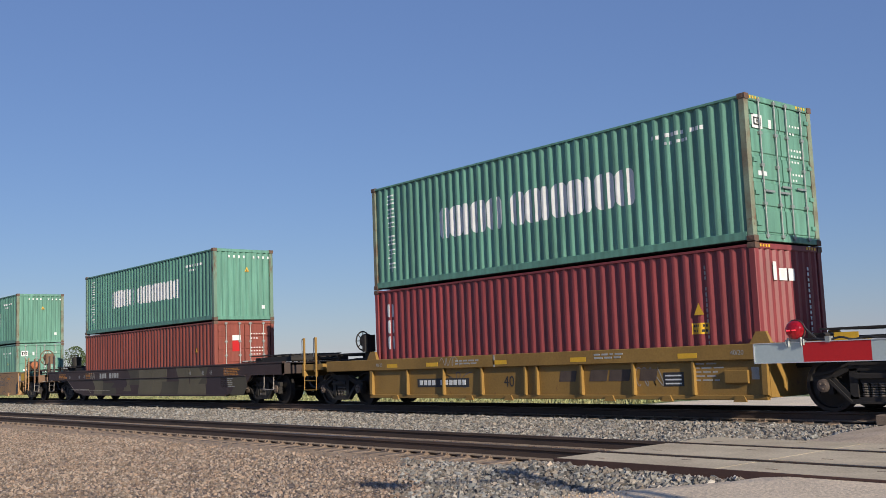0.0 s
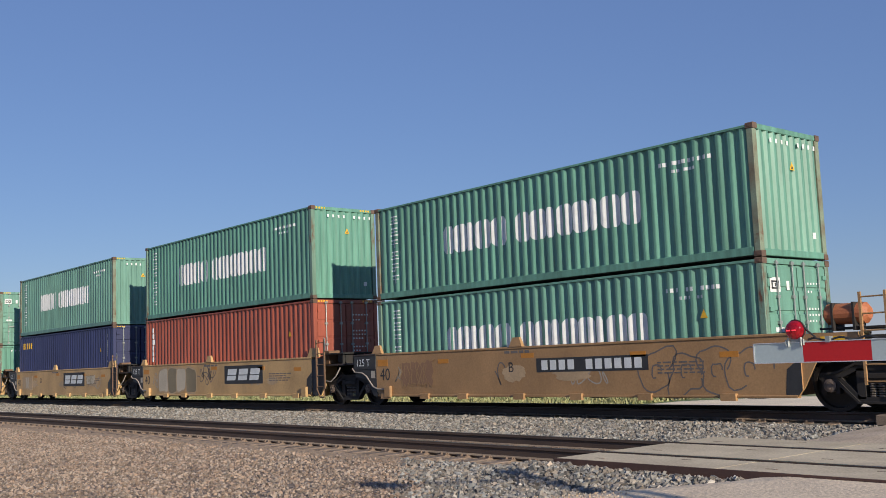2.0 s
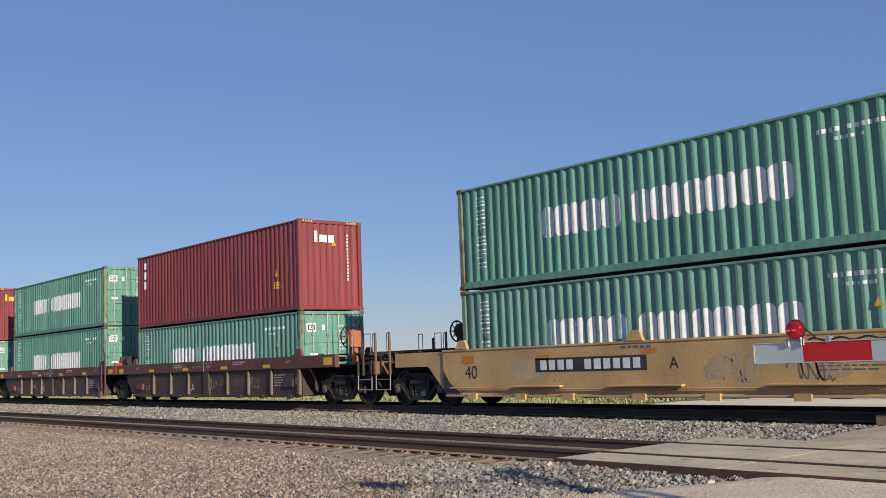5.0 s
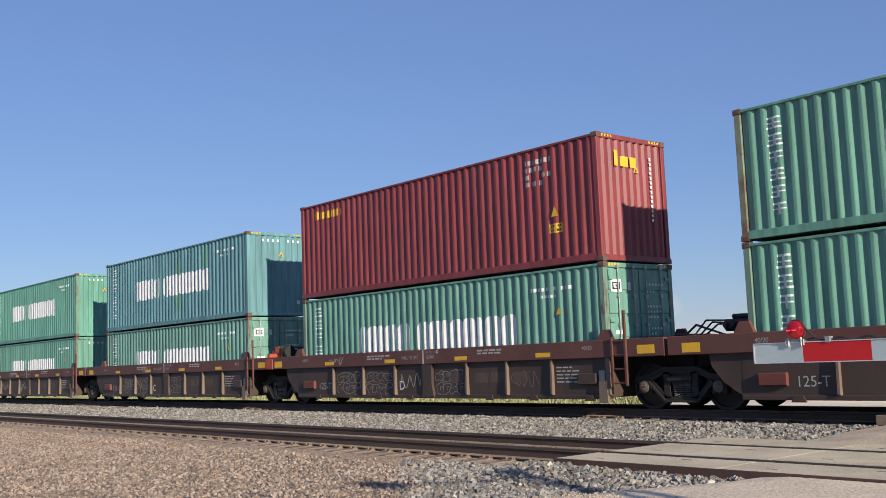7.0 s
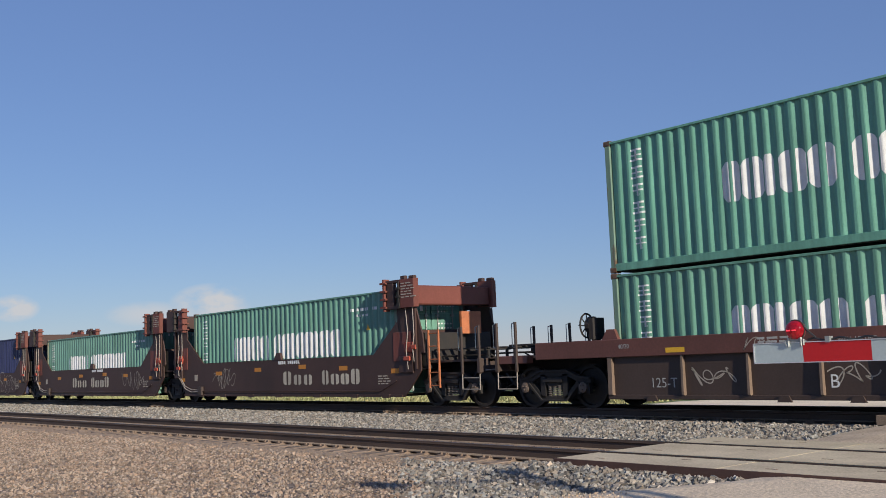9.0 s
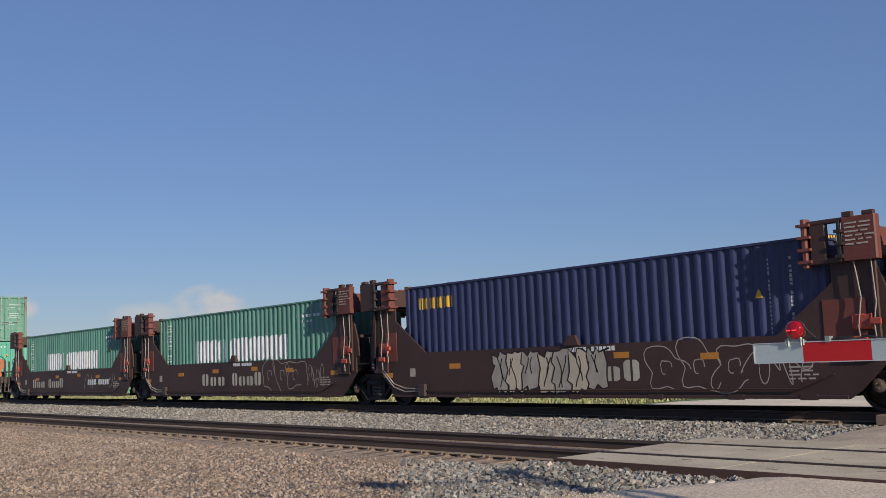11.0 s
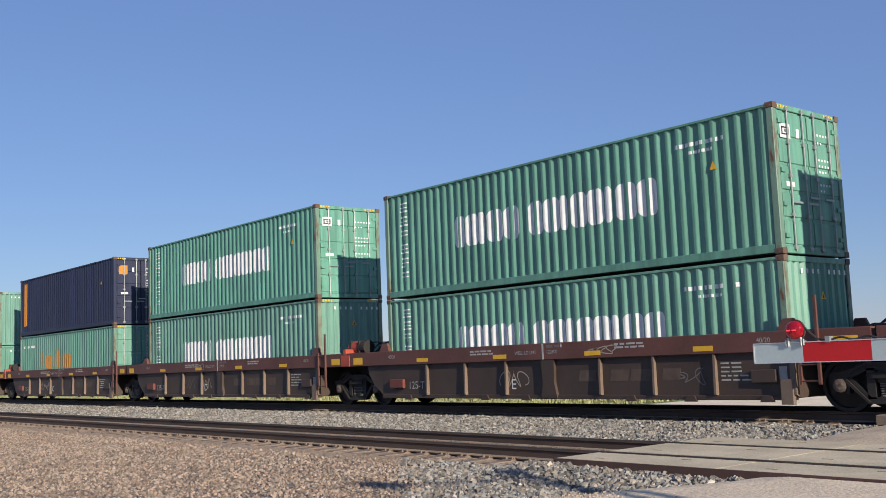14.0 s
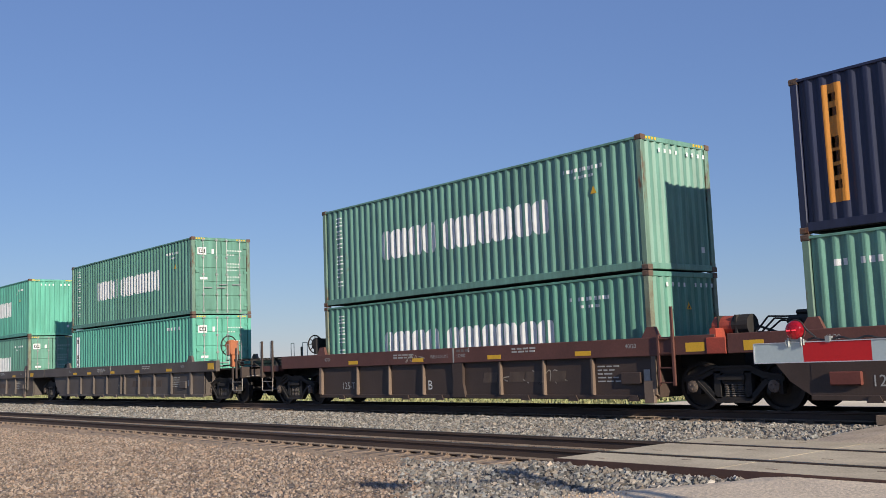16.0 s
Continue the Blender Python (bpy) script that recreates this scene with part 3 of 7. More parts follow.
def wave(a, b, pitch, out, depth, phase=0.0):
    """Corner points (s, offset) of a trapezoid corrugation between a and b; out is the outer face."""
    pts, n = [], round((b - a) / pitch)
    p = (b - a) / n
    for k in range(n):
        s = a + k * p
        pts += [(s, out + depth), (s + 0.25 * p, out + depth), (s + 0.5 * p, out), (s + 0.75 * p, out)]
    return pts + [(b, out + depth)]


def rounded(pts, f=0.14):
    """Each corner becomes two points, so that pressed edges look soft."""
    out = [pts[0]]
    for (a, b), (c, d), (e, g) in zip(pts, pts[1:], pts[2:]):
        out += [(c - f * (c - a), d - f * (d - b)), (c + f * (e - c), d + f * (g - d))]
    return out + [pts[-1]]


SIDE = rounded(wave(0.17, LEN - 0.17, 0.278, -HALF + 0.012, 0.040))


def on_side(xa, xb, za, zb, g=None, off=0.004):
    """A painted shape on the corrugated near side."""
    g = g or Geo()
    xs = [s for s, _ in SIDE]
    ys = [y for _, y in SIDE]
    cut = [xa] + [s for s in xs if xa < s < xb] + [xb]
    for a, b in zip(cut, cut[1:]):
        ya, yb = (float(np.interp(q, xs, ys)) - off for q in (a, b))
        g.poly((a, ya, za), (b, yb, za), (b, yb, zb), (a, ya, zb))
    return g


SIDE_X, SIDE_Y = [q[0] for q in SIDE], [q[1] for q in SIDE]


def side_y(x):
    """Depth of the corrugated near side at x, for paint on it."""
    return float(np.interp(x, SIDE_X, SIDE_Y)) - 0.004


def block_strips(x0, x1, z0, z1, kind, depth=side_y):
    """The upright pieces of one stencilled block with cut outer corners; kind says where its slot lies."""
    lo, hi = ((0.40, 0.62), (0.36, 0.58), (0.5, 0.5), (0.43, 0.58), (0.38, 0.64))[kind]
    out = []
    for ua, ub in ((0.0, lo), (hi, 1.0)) if hi > lo else ((0.0, 1.0),):
        xa, xb = x0 + (x1 - x0) * ua, x0 + (x1 - x0) * ub
        cut = sorted({xa, xb} | {q for q in SIDE_X if xa < q < xb} | {q for q in (x0 + (x1 - x0) * 0.12, x0 + (x1 - x0) * 0.25, x0 + (x1 - x0) * 0.75, x0 + (x1 - x0) * 0.88) if xa < q < xb})
        g = Geo()
        for q in cut:
            u = (q - x0) / (x1 - x0)
            e = 0.15 * max(0.0, 1 - min(u, 1 - u) / 0.25) ** 1.6 * (z1 - z0)
            g.v += [(q, depth(q), z0 + e), (q, depth(q), z1 - e)]
        g.f = [(2 * k, 2 * k + 2, 2 * k + 3, 2 * k + 1) for k in range(len(cut) - 1)]
        out.append(g)
    return out


def block_shape(g, x0, x1, z0, z1, kind):
    """The same block, added to g."""
    for b in block_strips(x0, x1, z0, z1, kind):
        k = len(g.v)
        g.v += b.v
        g.f += [tuple(i + k for i in f) for f in b.f]
    return g


def big_marks(c, z0, z1, mat):
    """Two rows of tall plain blocks in place of the owner's name."""
    for x, gap, row in ((2.92, 0.03, ((0.42, 3), (0.46, 1), (0.20, 2), (0.56, 0), (0.54, 4))),
                        (5.62, 0.035, ((0.46, 0), (0.50, 4), (0.20, 2), (0.46, 1), (0.46, 3), (0.20, 2), (0.56, 4), (0.52, 0)))):
        for w, kind in row:
            for g in block_strips(x, x + w, z0, z1, kind):
                part("painted_block", g, mat, c)
            x += w + gap + (0.09 if kind == 2 else 0)


def bars(g, x, z, w, h, n, horizontal=True, seed=1, put=on_side):
    """A row of small plain bars for writing too small to read."""
    rr = random.Random(seed)
    for k in range(n):
        s = w / n
        if rr.random() < 0.12:
            continue
        if horizontal:
            put(x + k * s, x + k * s + s * rr.uniform(0.5, 0.8), z, z + h, g)
        else:
            put(x, x + h, z - k * s - s * rr.uniform(0.55, 0.8), z - k * s, g)


def seal_marks(g, z_top, n, size):
    """A column of block shapes, each of a few strokes."""
    rr = random.Random(3)
    for k in range(n):
        z = z_top - k * size * 1.45
        on_side(0.70, 0.98, z - size * 0.16, z, g)
        on_side(0.80, 0.87, z - size, z - size * 0.16, g)
        on_side(0.68 if rr.random() < 0.5 else 0.9, 0.80 if rr.random() < 0.5 else 1.0, z - size, z - size * 0.84, g)
        on_side(0.70, 0.98, z - size * 0.58, z - size * 0.46, g)


def on_end(ya, yb, za, zb, g, x=LEN + 0.004):
    g.poly((x, ya, za), (x, yb, za), (x, yb, zb), (x, ya, zb))
    return g


def container(x, z, h, paint_mat, end, label, mark="ship", seed=0, post=None, mark_mat=None):
    """One forty foot box. x: its left end at the start; end: door or front, on the end that leads."""
    c = thing("shipping_container", label, "shipping container", "containers on the train")
    c.location = (x, TY, z)
    part("floor", Geo().box(0.10, LEN - 0.10, -HALF + 0.075, HALF - 0.075, 0.022, 0.16), M["steel_dark"], c)
    part("roof", Geo().box(0.05, LEN - 0.05, -HALF + 0.06, HALF - 0.06, h - 0.07, h - 0.035), paint_mat, c)
    for sy, nm in ((1, "side_panel"), (-1, "side_panel")):
        g = Geo()
        pts = [(s, y * sy) for s, y in SIDE]
        za, zb = 0.15, h - 0.075
        for a, ya in pts:
            g.v += [(a, ya, za), (a, ya, zb)]
        for k in range(len(pts) - 1):
            q = (2 * k, 2 * k + 2, 2 * k + 3, 2 * k + 1)
            g.f.append(q if sy == 1 else q[::-1])
        part(nm, g, paint_mat, c)
        y = -HALF * sy
        lo, hi = min(y, y + 0.06 * sy), max(y, y + 0.06 * sy)
        part("top_rail", Geo().box(0.16, LEN - 0.16, lo, hi, h - 0.085, h - 0.03, 0.008), paint_mat, c)
        low = Geo().box(0.16, LEN - 0.16, lo + 0.004, hi - 0.004, 0.035, 0.195, 0.006)
        part("bottom_rail", low, paint_mat, c)
    pm = post or paint_mat
    for x0, x1 in ((0.0, 0.16), (LEN - 0.16, LEN)):
        for sy in (-1, 1):
            lo, hi = min(sy * HALF, sy * (HALF - 0.15)), max(sy * HALF, sy * (HALF - 0.15))
            part("corner_post", Geo().box(x0 + 0.008, x1 - 0.008, lo + 0.006, hi - 0.006, 0.11, h - 0.11, 0.012), pm, c)
            for z0, z1 in ((0, 0.118), (h - 0.118, h)):
                cg = Geo().box(x0 - (0.006 if x0 == 0 else 0), x1 + (0.006 if x0 else 0), lo - 0.004, hi + 0.004, z0, z1, 0.015)
                ym = sy * (HALF + 0.0045)
                cg.box(x0 + 0.05, x1 - 0.05, min(ym, ym + 0.004 * sy), max(ym, ym + 0.004 * sy), z0 + 0.035, z1 - 0.035)
                part("corner_casting", cg, M["casting"], c)
    # the end that trails
    part("rear_panel", Geo().box(0.03, 0.07, -HALF + 0.14, HALF - 0.14, 0.12, h - 0.1), paint_mat, c)
    part("header", Geo().box(LEN - 0.10, LEN - 0.01, -HALF + 0.15, HALF - 0.15, h - 0.12, h - 0.01, 0.01), paint_mat, c)
    part("sill", Geo().box(LEN - 0.10, LEN - 0.006, -HALF + 0.15, HALF - 0.15, 0.0 + 0.02, 0.15, 0.01), paint_mat, c)
    hz = Geo()
    for k in range(4):
        for y0 in (-HALF + 0.18, HALF - 0.58):
            on_end(y0 + k * 0.10, y0 + k * 0.10 + 0.055, h - 0.085, h - 0.03, hz, LEN - 0.004)
    if h > 2.7:
        tagged(part("height_marking", hz, M["yellow_mark"], c, "yellow hazard dashes"), kind="stuff")
    wm = Geo()
    if end == "front":
        g = Geo()
        prof = wave(-HALF + 0.145, HALF - 0.145, 0.25, 0.0, 0.045)
        for (a, da), (b, db) in zip(prof, prof[1:]):
            g.poly((LEN - 0.02 - da, a, 0.14), (LEN - 0.02 - db, b, 0.14), (LEN - 0.02 - db, b, h - 0.1), (LEN - 0.02 - da, a, h - 0.1))
        part("front_panel", g, paint_mat, c)
        if mark in ("ship", "plain"):
            for k in range(9):
                if k != 4:
                    on_end(-0.62 + k * 0.2, -0.555 + k * 0.2, h - 0.33, h - 0.24, wm, LEN - 0.015)
            on_end(0.72, 0.84, 0.42, 0.55, wm, LEN - 0.015)
        else:
            em = Geo()
            on_end(-0.62, -0.50, h - 0.72, h - 0.36, em, LEN - 0.014), on_end(-0.42, -0.14, h - 0.72, h - 0.48, em, LEN - 0.014), on_end(-0.08, 0.14, h - 0.72, h - 0.48, em, LEN - 0.014)
            tagged(part("owner_mark", em, mark_mat or M["white"], c, "plain painted blocks"), kind="stuff")
            for k in range(14):
                on_end(0.62, 0.68, h - 0.5 - k * 0.11, h - 0.43 - k * 0.11, wm, LEN - 0.015)
        if seed % 2 == 0:
            tri = Geo().poly((LEN - 0.012, 0.03, h - 0.82), (LEN - 0.012, 0.21, h - 0.82), (LEN - 0.012, 0.12, h - 0.65))
            sign = part("warning_sign", tri, M["yellow_mark"], c, "yellow warning triangle")
            part("sign_bolt", Geo().poly((LEN - 0.008, 0.085, h - 0.80), (LEN - 0.008, 0.155, h - 0.80), (LEN - 0.008, 0.12, h - 0.715)), M["black"], sign)
    else:
        for sy in (-1, 1):
            y0, y1 = (-HALF + 0.16, -0.012) if sy == -1 else (0.012, HALF - 0.16)
            d = part("door", Geo().box(LEN - 0.075, LEN - 0.045, y0, y1, 0.16, h - 0.13), paint_mat, c)
            fr = Geo()
            n = 5
            for k in range(n):
                za = 0.16 + (h - 0.29) * k / n
                zb = 0.16 + (h - 0.29) * (k + 1) / n
                fr.box(LEN - 0.044, LEN - 0.022, y0 + 0.01, y1 - 0.01, za + 0.035, zb - 0.035, 0.01)
            part("door_panel", fr, paint_mat, d)
            for yr in (y0 + 0.30, y1 - 0.20) if sy == -1 else (y0 + 0.20, y1 - 0.30):
                r = Geo().rod((LEN + 0.012, yr, 0.06), (LEN + 0.012, yr, h - 0.05), 0.016, 8)
                for zz in (0.12, 0.75, h * 0.52, h - 0.75, h - 0.1):
                    r.box(LEN - 0.025, LEN + 0.03, yr - 0.05, yr + 0.05, zz - 0.03, zz + 0.03)
                part("lock_rod", r, M["galv"], d)
                hd = Geo().box(LEN + 0.018, LEN + 0.04, min(yr, yr + 0.34 * -sy), max(yr, yr + 0.34 * -sy), 0.98 + 0.12 * (yr > 0), 1.02 + 0.12 * (yr > 0))
                part("handle", hd, M["galv"], d)
            for zz in (0.35, 0.95, 1.6, h - 0.35):
                yy = sy * (HALF - 0.16)
                part("hinge", Geo().box(LEN - 0.03, LEN + 0.012, min(yy, yy - 0.14 * sy), max(yy, yy - 0.14 * sy), zz - 0.04, zz + 0.04), paint_mat, d)
        if mark in ("ship", "plain", "dark"):
            on_end(-0.98, -0.62, h - 0.66, h - 0.38, wm, LEN - 0.018)
            on_end(-0.40, -0.30, h - 0.62, h - 0.44, wm, LEN - 0.018)
            if mark != "dark":
                logo = Geo()
                for a, b, za, zb in ((-0.93, -0.89, -0.60, -0.44), (-0.93, -0.67, -0.47, -0.44), (-0.93, -0.67, -0.60, -0.57), (-0.82, -0.78, -0.55, -0.49), (-0.71, -0.67, -0.60, -0.44)):
                    on_end(a, b, h + za, h + zb, logo, LEN - 0.013)
                tagged(part("owner_mark", logo, M["black"], c, "plain black shapes on a white square"), kind="stuff")
            on_end(-0.88, -0.58, h * 0.45, h * 0.45 + 0.09, wm, LEN - 0.018)
        for zz, n in ((h - 0.5, 6), (h - 0.66, 3), (h - 1.0, 5), (h - 1.12, 5), (h - 1.24, 4), (h - 1.5, 5), (h - 1.62, 3)):
            for k in range(n):
                on_end(0.25 + k * 0.11, 0.30 + k * 0.11, zz, zz + 0.044, wm, LEN - 0.018)
        if mark == "bare":
            part("owner_mark", on_end(-0.5, -0.16, h - 1.1, h - 0.72, Geo(), LEN - 0.016), M["gate_red"], c, "bright red square mark")
            part("owner_mark", on_end(-0.5, -0.16, h - 0.71, h - 0.52, Geo(), LEN - 0.016), M["white"], c, "white block")
        if mark == "dark":
            part("owner_mark", on_end(-0.98, -0.60, h - 0.74, h - 0.36, Geo(), LEN - 0.017), M["orange_mark"], c, "orange square mark")
    if wm.f:
        tagged(part("end_marking", wm, M["white"], c, "white stencilled blocks"), kind="stuff")
    # near side
    sm, cm, zm = Geo(), Geo(), Geo()
    if mark == "ship":
        big_marks(c, h * 0.385, h * 0.66, M["white"])
        seal_marks(zm, h - 0.30, 6, 0.26 * (h - 0.62) / 2.27)
        bars(cm, 9.9, h - 0.52, 1.35, 0.085, 11, True, seed)
        bars(cm, 10.25, h - 0.68, 0.6, 0.065, 6, True, seed)
    elif mark == "red":
        on_side(0.62, 0.78, h - 0.55, h - 0.30, sm), on_side(0.58, 0.80, h - 0.95, h - 0.66, sm), on_side(0.60, 0.80, h - 1.35, h - 1.05, sm)
        bars(cm, 10.98, h - 0.35, 1.7, 0.055, 16, False, seed)
        bars(cm, 11.5, h - 0.9, 1.2, 0.05, 12, False, seed)
    elif mark == "redlow":
        for k in range(3):
            block_shape(sm, 0.56, 0.86, h - 0.78 - k * 0.44, h - 0.42 - k * 0.44, (1, 0, 4)[k])
        bars(cm, 10.98, h - 0.35, 1.7, 0.055, 16, False, seed)
    elif mark == "column":
        for k in range(6):
            block_shape(sm, 0.58, 0.86, h - 0.53 - k * 0.225, h - 0.33 - k * 0.225, (4, 3, 2, 4, 0, 1)[k])
        bars(cm, 10.98, h - 0.35, 1.7, 0.055, 16, False, seed)
    elif mark == "touax":
        for k in range(5):
            block_shape(sm, 0.75 + k * 0.3, 0.99 + k * 0.3, h - 0.52, h - 0.30 + 0.05 * (k == 0), (4, 0, 1, 3, 0)[k])
        for k in range(4):
            bars(cm, 9.9, h - 0.42 - k * 0.17, 0.9, 0.11, 7 - k, True, k)
    elif mark == "blue":
        for k in range(5):
            block_shape(sm, 0.55 + k * 0.29, 0.79 + k * 0.29, h - 0.66, h - 0.36, (3, 4, 0, 1, 0)[k])
        bars(cm, 11.0, h - 0.35, 1.6, 0.05, 20, False, seed)
        bars(cm, 11.45, h - 0.35, 1.2, 0.05, 15, False, seed + 1)
    elif mark == "dark":
        on_side(0.62, 0.98, h - 2.4, h - 0.25, sm)
        bars(cm, 0.72, h - 0.42, 1.85, 0.16, 7, False, 4)
    elif mark == "orange":
        x0 = 2.9
        for k, w in enumerate((0.5, 0.42, 0.42, 0.34, 0.46, 0.3, 0.42, 0.42, 0.42)):
            block_shape(sm, x0, x0 + w, 1.2, 1.86 + 0.26 * (k in (0, 5)), (1, 0, 4, 3, 0, 2, 4, 1, 0)[k])
            x0 += w + 0.06
        bars(cm, 0.6, h - 0.62, 1.6, 0.12, 10, True, 6)
    elif mark == "plain":
        bars(cm, 9.9, h - 0.5, 1.3, 0.12, 9, True, seed)
        on_side(0.60, 0.96, h - 1.95, h - 0.35, zm)
        dark = Geo()
        bars(dark, 0.68, h - 0.45, 1.4, 0.20, 6, False, 2, lambda a, b, za, zb, g: on_side(a, b, za, zb, g, 0.007))
        tagged(part("panel_print", dark, M["black"], c), kind="stuff")
    if paint_mat is TEAL:
        part("repair_patch", on_side(6.55, 7.25, 0.5, h - 0.55, None, 0.002), GREEN[2], c, "darker green repainted patch")
        part("repair_patch", on_side(8.9, 9.35, h - 0.9, h - 0.2, None, 0.002), GREEN[0], c, "darker green repainted patch")
    if sm.f:
        tagged(part("owner_mark", sm, mark_mat or M["white"], c, "plain painted blocks"), kind="stuff")
    if zm.f:
        tagged(part("upright_marking", zm, M["white"], c, "column of white block shapes"), kind="stuff")
    if cm.f:
        tagged(part("stencil", cm, M["black"] if mark == "dark" else M["white"] if mark in ("ship", "plain", "orange") else M["grey_mark"], c), kind="stuff")
    yt = -HALF + 0.004
    if mark in ("red", "touax", "redlow"):
        zl = 1.2 if mark == "redlow" else 0.78
        lab = part("caution_label", on_side(10.62, 11.05, zl, zl + 0.22), M["yellow_mark"], c, "yellow caution label")
        lines = Geo()
        bars(lines, 10.66, zl + 0.14, 0.34, 0.05, 6, True, 3, lambda a, b, za, zb, g: on_side(a, b, za, zb, g, 0.007))
        bars(lines, 10.66, zl + 0.04, 0.34, 0.05, 5, True, 4, lambda a, b, za, zb, g: on_side(a, b, za, zb, g, 0.007))
        tagged(part("label_print", lines, M["black"], lab), kind="stuff")
        part("warning_sign", Geo().poly((10.71, yt, zl + 0.38), (10.95, yt, zl + 0.38), (10.83, yt, zl + 0.62)), M["yellow_mark"], c, "yellow warning triangle")
    elif seed % 2:
        part("warning_sign", Geo().poly((10.72, yt, h - 1.08), (10.90, yt, h - 1.08), (10.81, yt, h - 0.90)), M["yellow_mark"], c, "yellow warning triangle")
    TRAIN.append((c, x, z))
    return c


BASE = RAIL_MAIN + 0.32           # floor of the wells
STD, HC = 2.591, 2.896
GREEN = [paint("green_paint", col, 1.0 + k, r) for k, (col, r) in enumerate((
    ((0.142, 0.332, 0.248), 0.14), ((0.156, 0.340, 0.262), 0.22), ((0.134, 0.322, 0.243), 0.10), ((0.163, 0.334, 0.264), 0.18), ((0.142, 0.362, 0.272), 0.06)))]
BRIGHT = paint("bright_green_paint", (0.13, 0.45, 0.33), 8.0, 0.1)
TEAL = paint("teal_blue_paint", (0.14, 0.31, 0.33), 9.0, 0.3)
RED = paint("crimson_paint", (0.255, 0.045, 0.048), 10.0, 0.12)
BRICK = paint("brick_red_paint", (0.275, 0.068, 0.046), 11.0, 0.2)
ORANGE_RED = paint("orange_red_paint", (0.36, 0.090, 0.053), 14.0, 0.12)
BLUE = paint("blue_paint", (0.034, 0.042, 0.115), 12.0, 0.1)
NAVY = paint("navy_paint", (0.020, 0.026, 0.065), 13.0, 0.08)
WORN = paint("rusty_green_post", (0.17, 0.28, 0.21), 15.0, 0.58)
POST = surface("weathered_post", (0.20, 0.25, 0.18), 0.7, 0.0, (0.14, 0.085, 0.05), 0.95, 2.6, rust=0.50)
GO = 0
for x, low, up in (
    # stack ahead, never in view; its shadow falls on the next car's end
    (-4.70, (STD, BRICK, "door", "bare"), (STD, GREEN[0], "front", "ship")),
    # x of the well's left end; (height, paint, leading end, mark)
    (-22.75, (HC, RED, "front", "redlow"), (HC, GREEN[0], "door", "ship")),
    (-44.53, (STD, BRICK, "door", "bare"), (STD, GREEN[2], "front", "ship")),
    (-66.27, (STD, GREEN[1], "door", "ship"), (STD, GREEN[0], "front", "ship")),
    (-81.75, (HC, ORANGE_RED, "door", "column"), (HC, GREEN[2], "front", "ship")),
    (-97.24, (HC, BLUE, "door", "blue"), (HC, GREEN[3], "front", "ship")),
    (-112.73, (STD, GREEN[0], "front", "ship"), (HC, GREEN[1], "door", "ship")),
    (-128.25, (STD, GREEN[3], "door", "ship"), (STD, GREEN[0], "door", "ship")),
    (-148.05, (STD, GREEN[1], "door", "ship"), (HC, RED, "front", "red")),
    (-163.75, (HC, GREEN[2], "door", "ship"), (STD, GREEN[0], "door", "ship")),
    (-179.43, (HC, GREEN[1], "door", "ship"), (HC, RED, "front", "touax")),
    (-195.03, (STD, GREEN[3], "door", "ship"), (HC, TEAL, "front", "ship")),
    (-210.80, (STD, GREEN[0], "front", "ship"), (HC, GREEN[4], "front", "ship")),
    (-230.60, (HC, GREEN[1], "door", "ship"), None),
    (-246.20, (STD, GREEN[3], "front", "ship"), None),
    (-261.85, (HC, BLUE, "door", "blue"), None),
    (-277.34, (HC, GREEN[0], "front", "ship"), None),
    (-292.99, (HC, GREEN[2], "door", "ship"), None),
    (-312.77, (HC, BRIGHT, "front", "plain"), (STD, GREEN[0], "door", "ship")),
    (-328.45, (STD, GREEN[1], "front", "ship"), (HC, GREEN[2], "door", "ship")),
    (-344.12, (HC, GREEN[3], "front", "ship"), (HC, GREEN[4], "door", "ship")),
    (-359.80, (HC, GREEN[1], "door", "orange"), (HC, NAVY, "door", "dark")),
    (-375.49, (STD, GREEN[2], "front", "ship"), (HC, GREEN[3], "front", "ship")),
    (-396.42, (HC, BRIGHT, "door", "plain"), (HC, GREEN[0], "door", "ship")),
    (-414.60, (HC, GREEN[2], "door", "ship"), (HC, BRIGHT, "front", "ship")),
):
    for level, c in (("lower", low), ("upper", up)):
        if not c:
            continue
        h, pm, end, mark = c
        GO += 1
        name = {"ship": "green corrugated container with large white blocks", "plain": "bright green corrugated container, small white stencils",
                "orange": "green corrugated container with orange painted blocks", "blue": "deep blue corrugated container with yellow mark",
                "dark": "navy corrugated container with orange upright panel", "red": "crimson corrugated container with small white mark",
                "redlow": "red corrugated container with white upright mark", "column": "orange red corrugated container with white marks", "touax": "crimson corrugated container with yellow mark",
                "bare": "brick red corrugated container with door rods"}[mark]
        if pm is TEAL:
            name = "faded teal blue corrugated container with white blocks"
        name += ", stacked on top" if level == "upper" else ", sunk in a car"
        mm = {"blue": M["yellow_mark"], "touax": M["yellow_mark"], "dark": M["orange_mark"], "orange": M["orange_mark"]}.get(mark)
        container(x, BASE if level == "lower" else BASE + low[0] + 0.015, h, pm, end, name, mark, GO,
                  (POST if GO % 4 == 0 else WORN) if pm in GREEN else None, mm)

# ------------------------------------------------------------ well cars
def ink(name, col, seed, rust=0.2, rough=0.6):
    return surface(name, col, rough, 0.0, tuple(c * 0.62 for c in col), 0.8, 0.9, 0.10, 25, 0.08, 1.4, seed, rust)


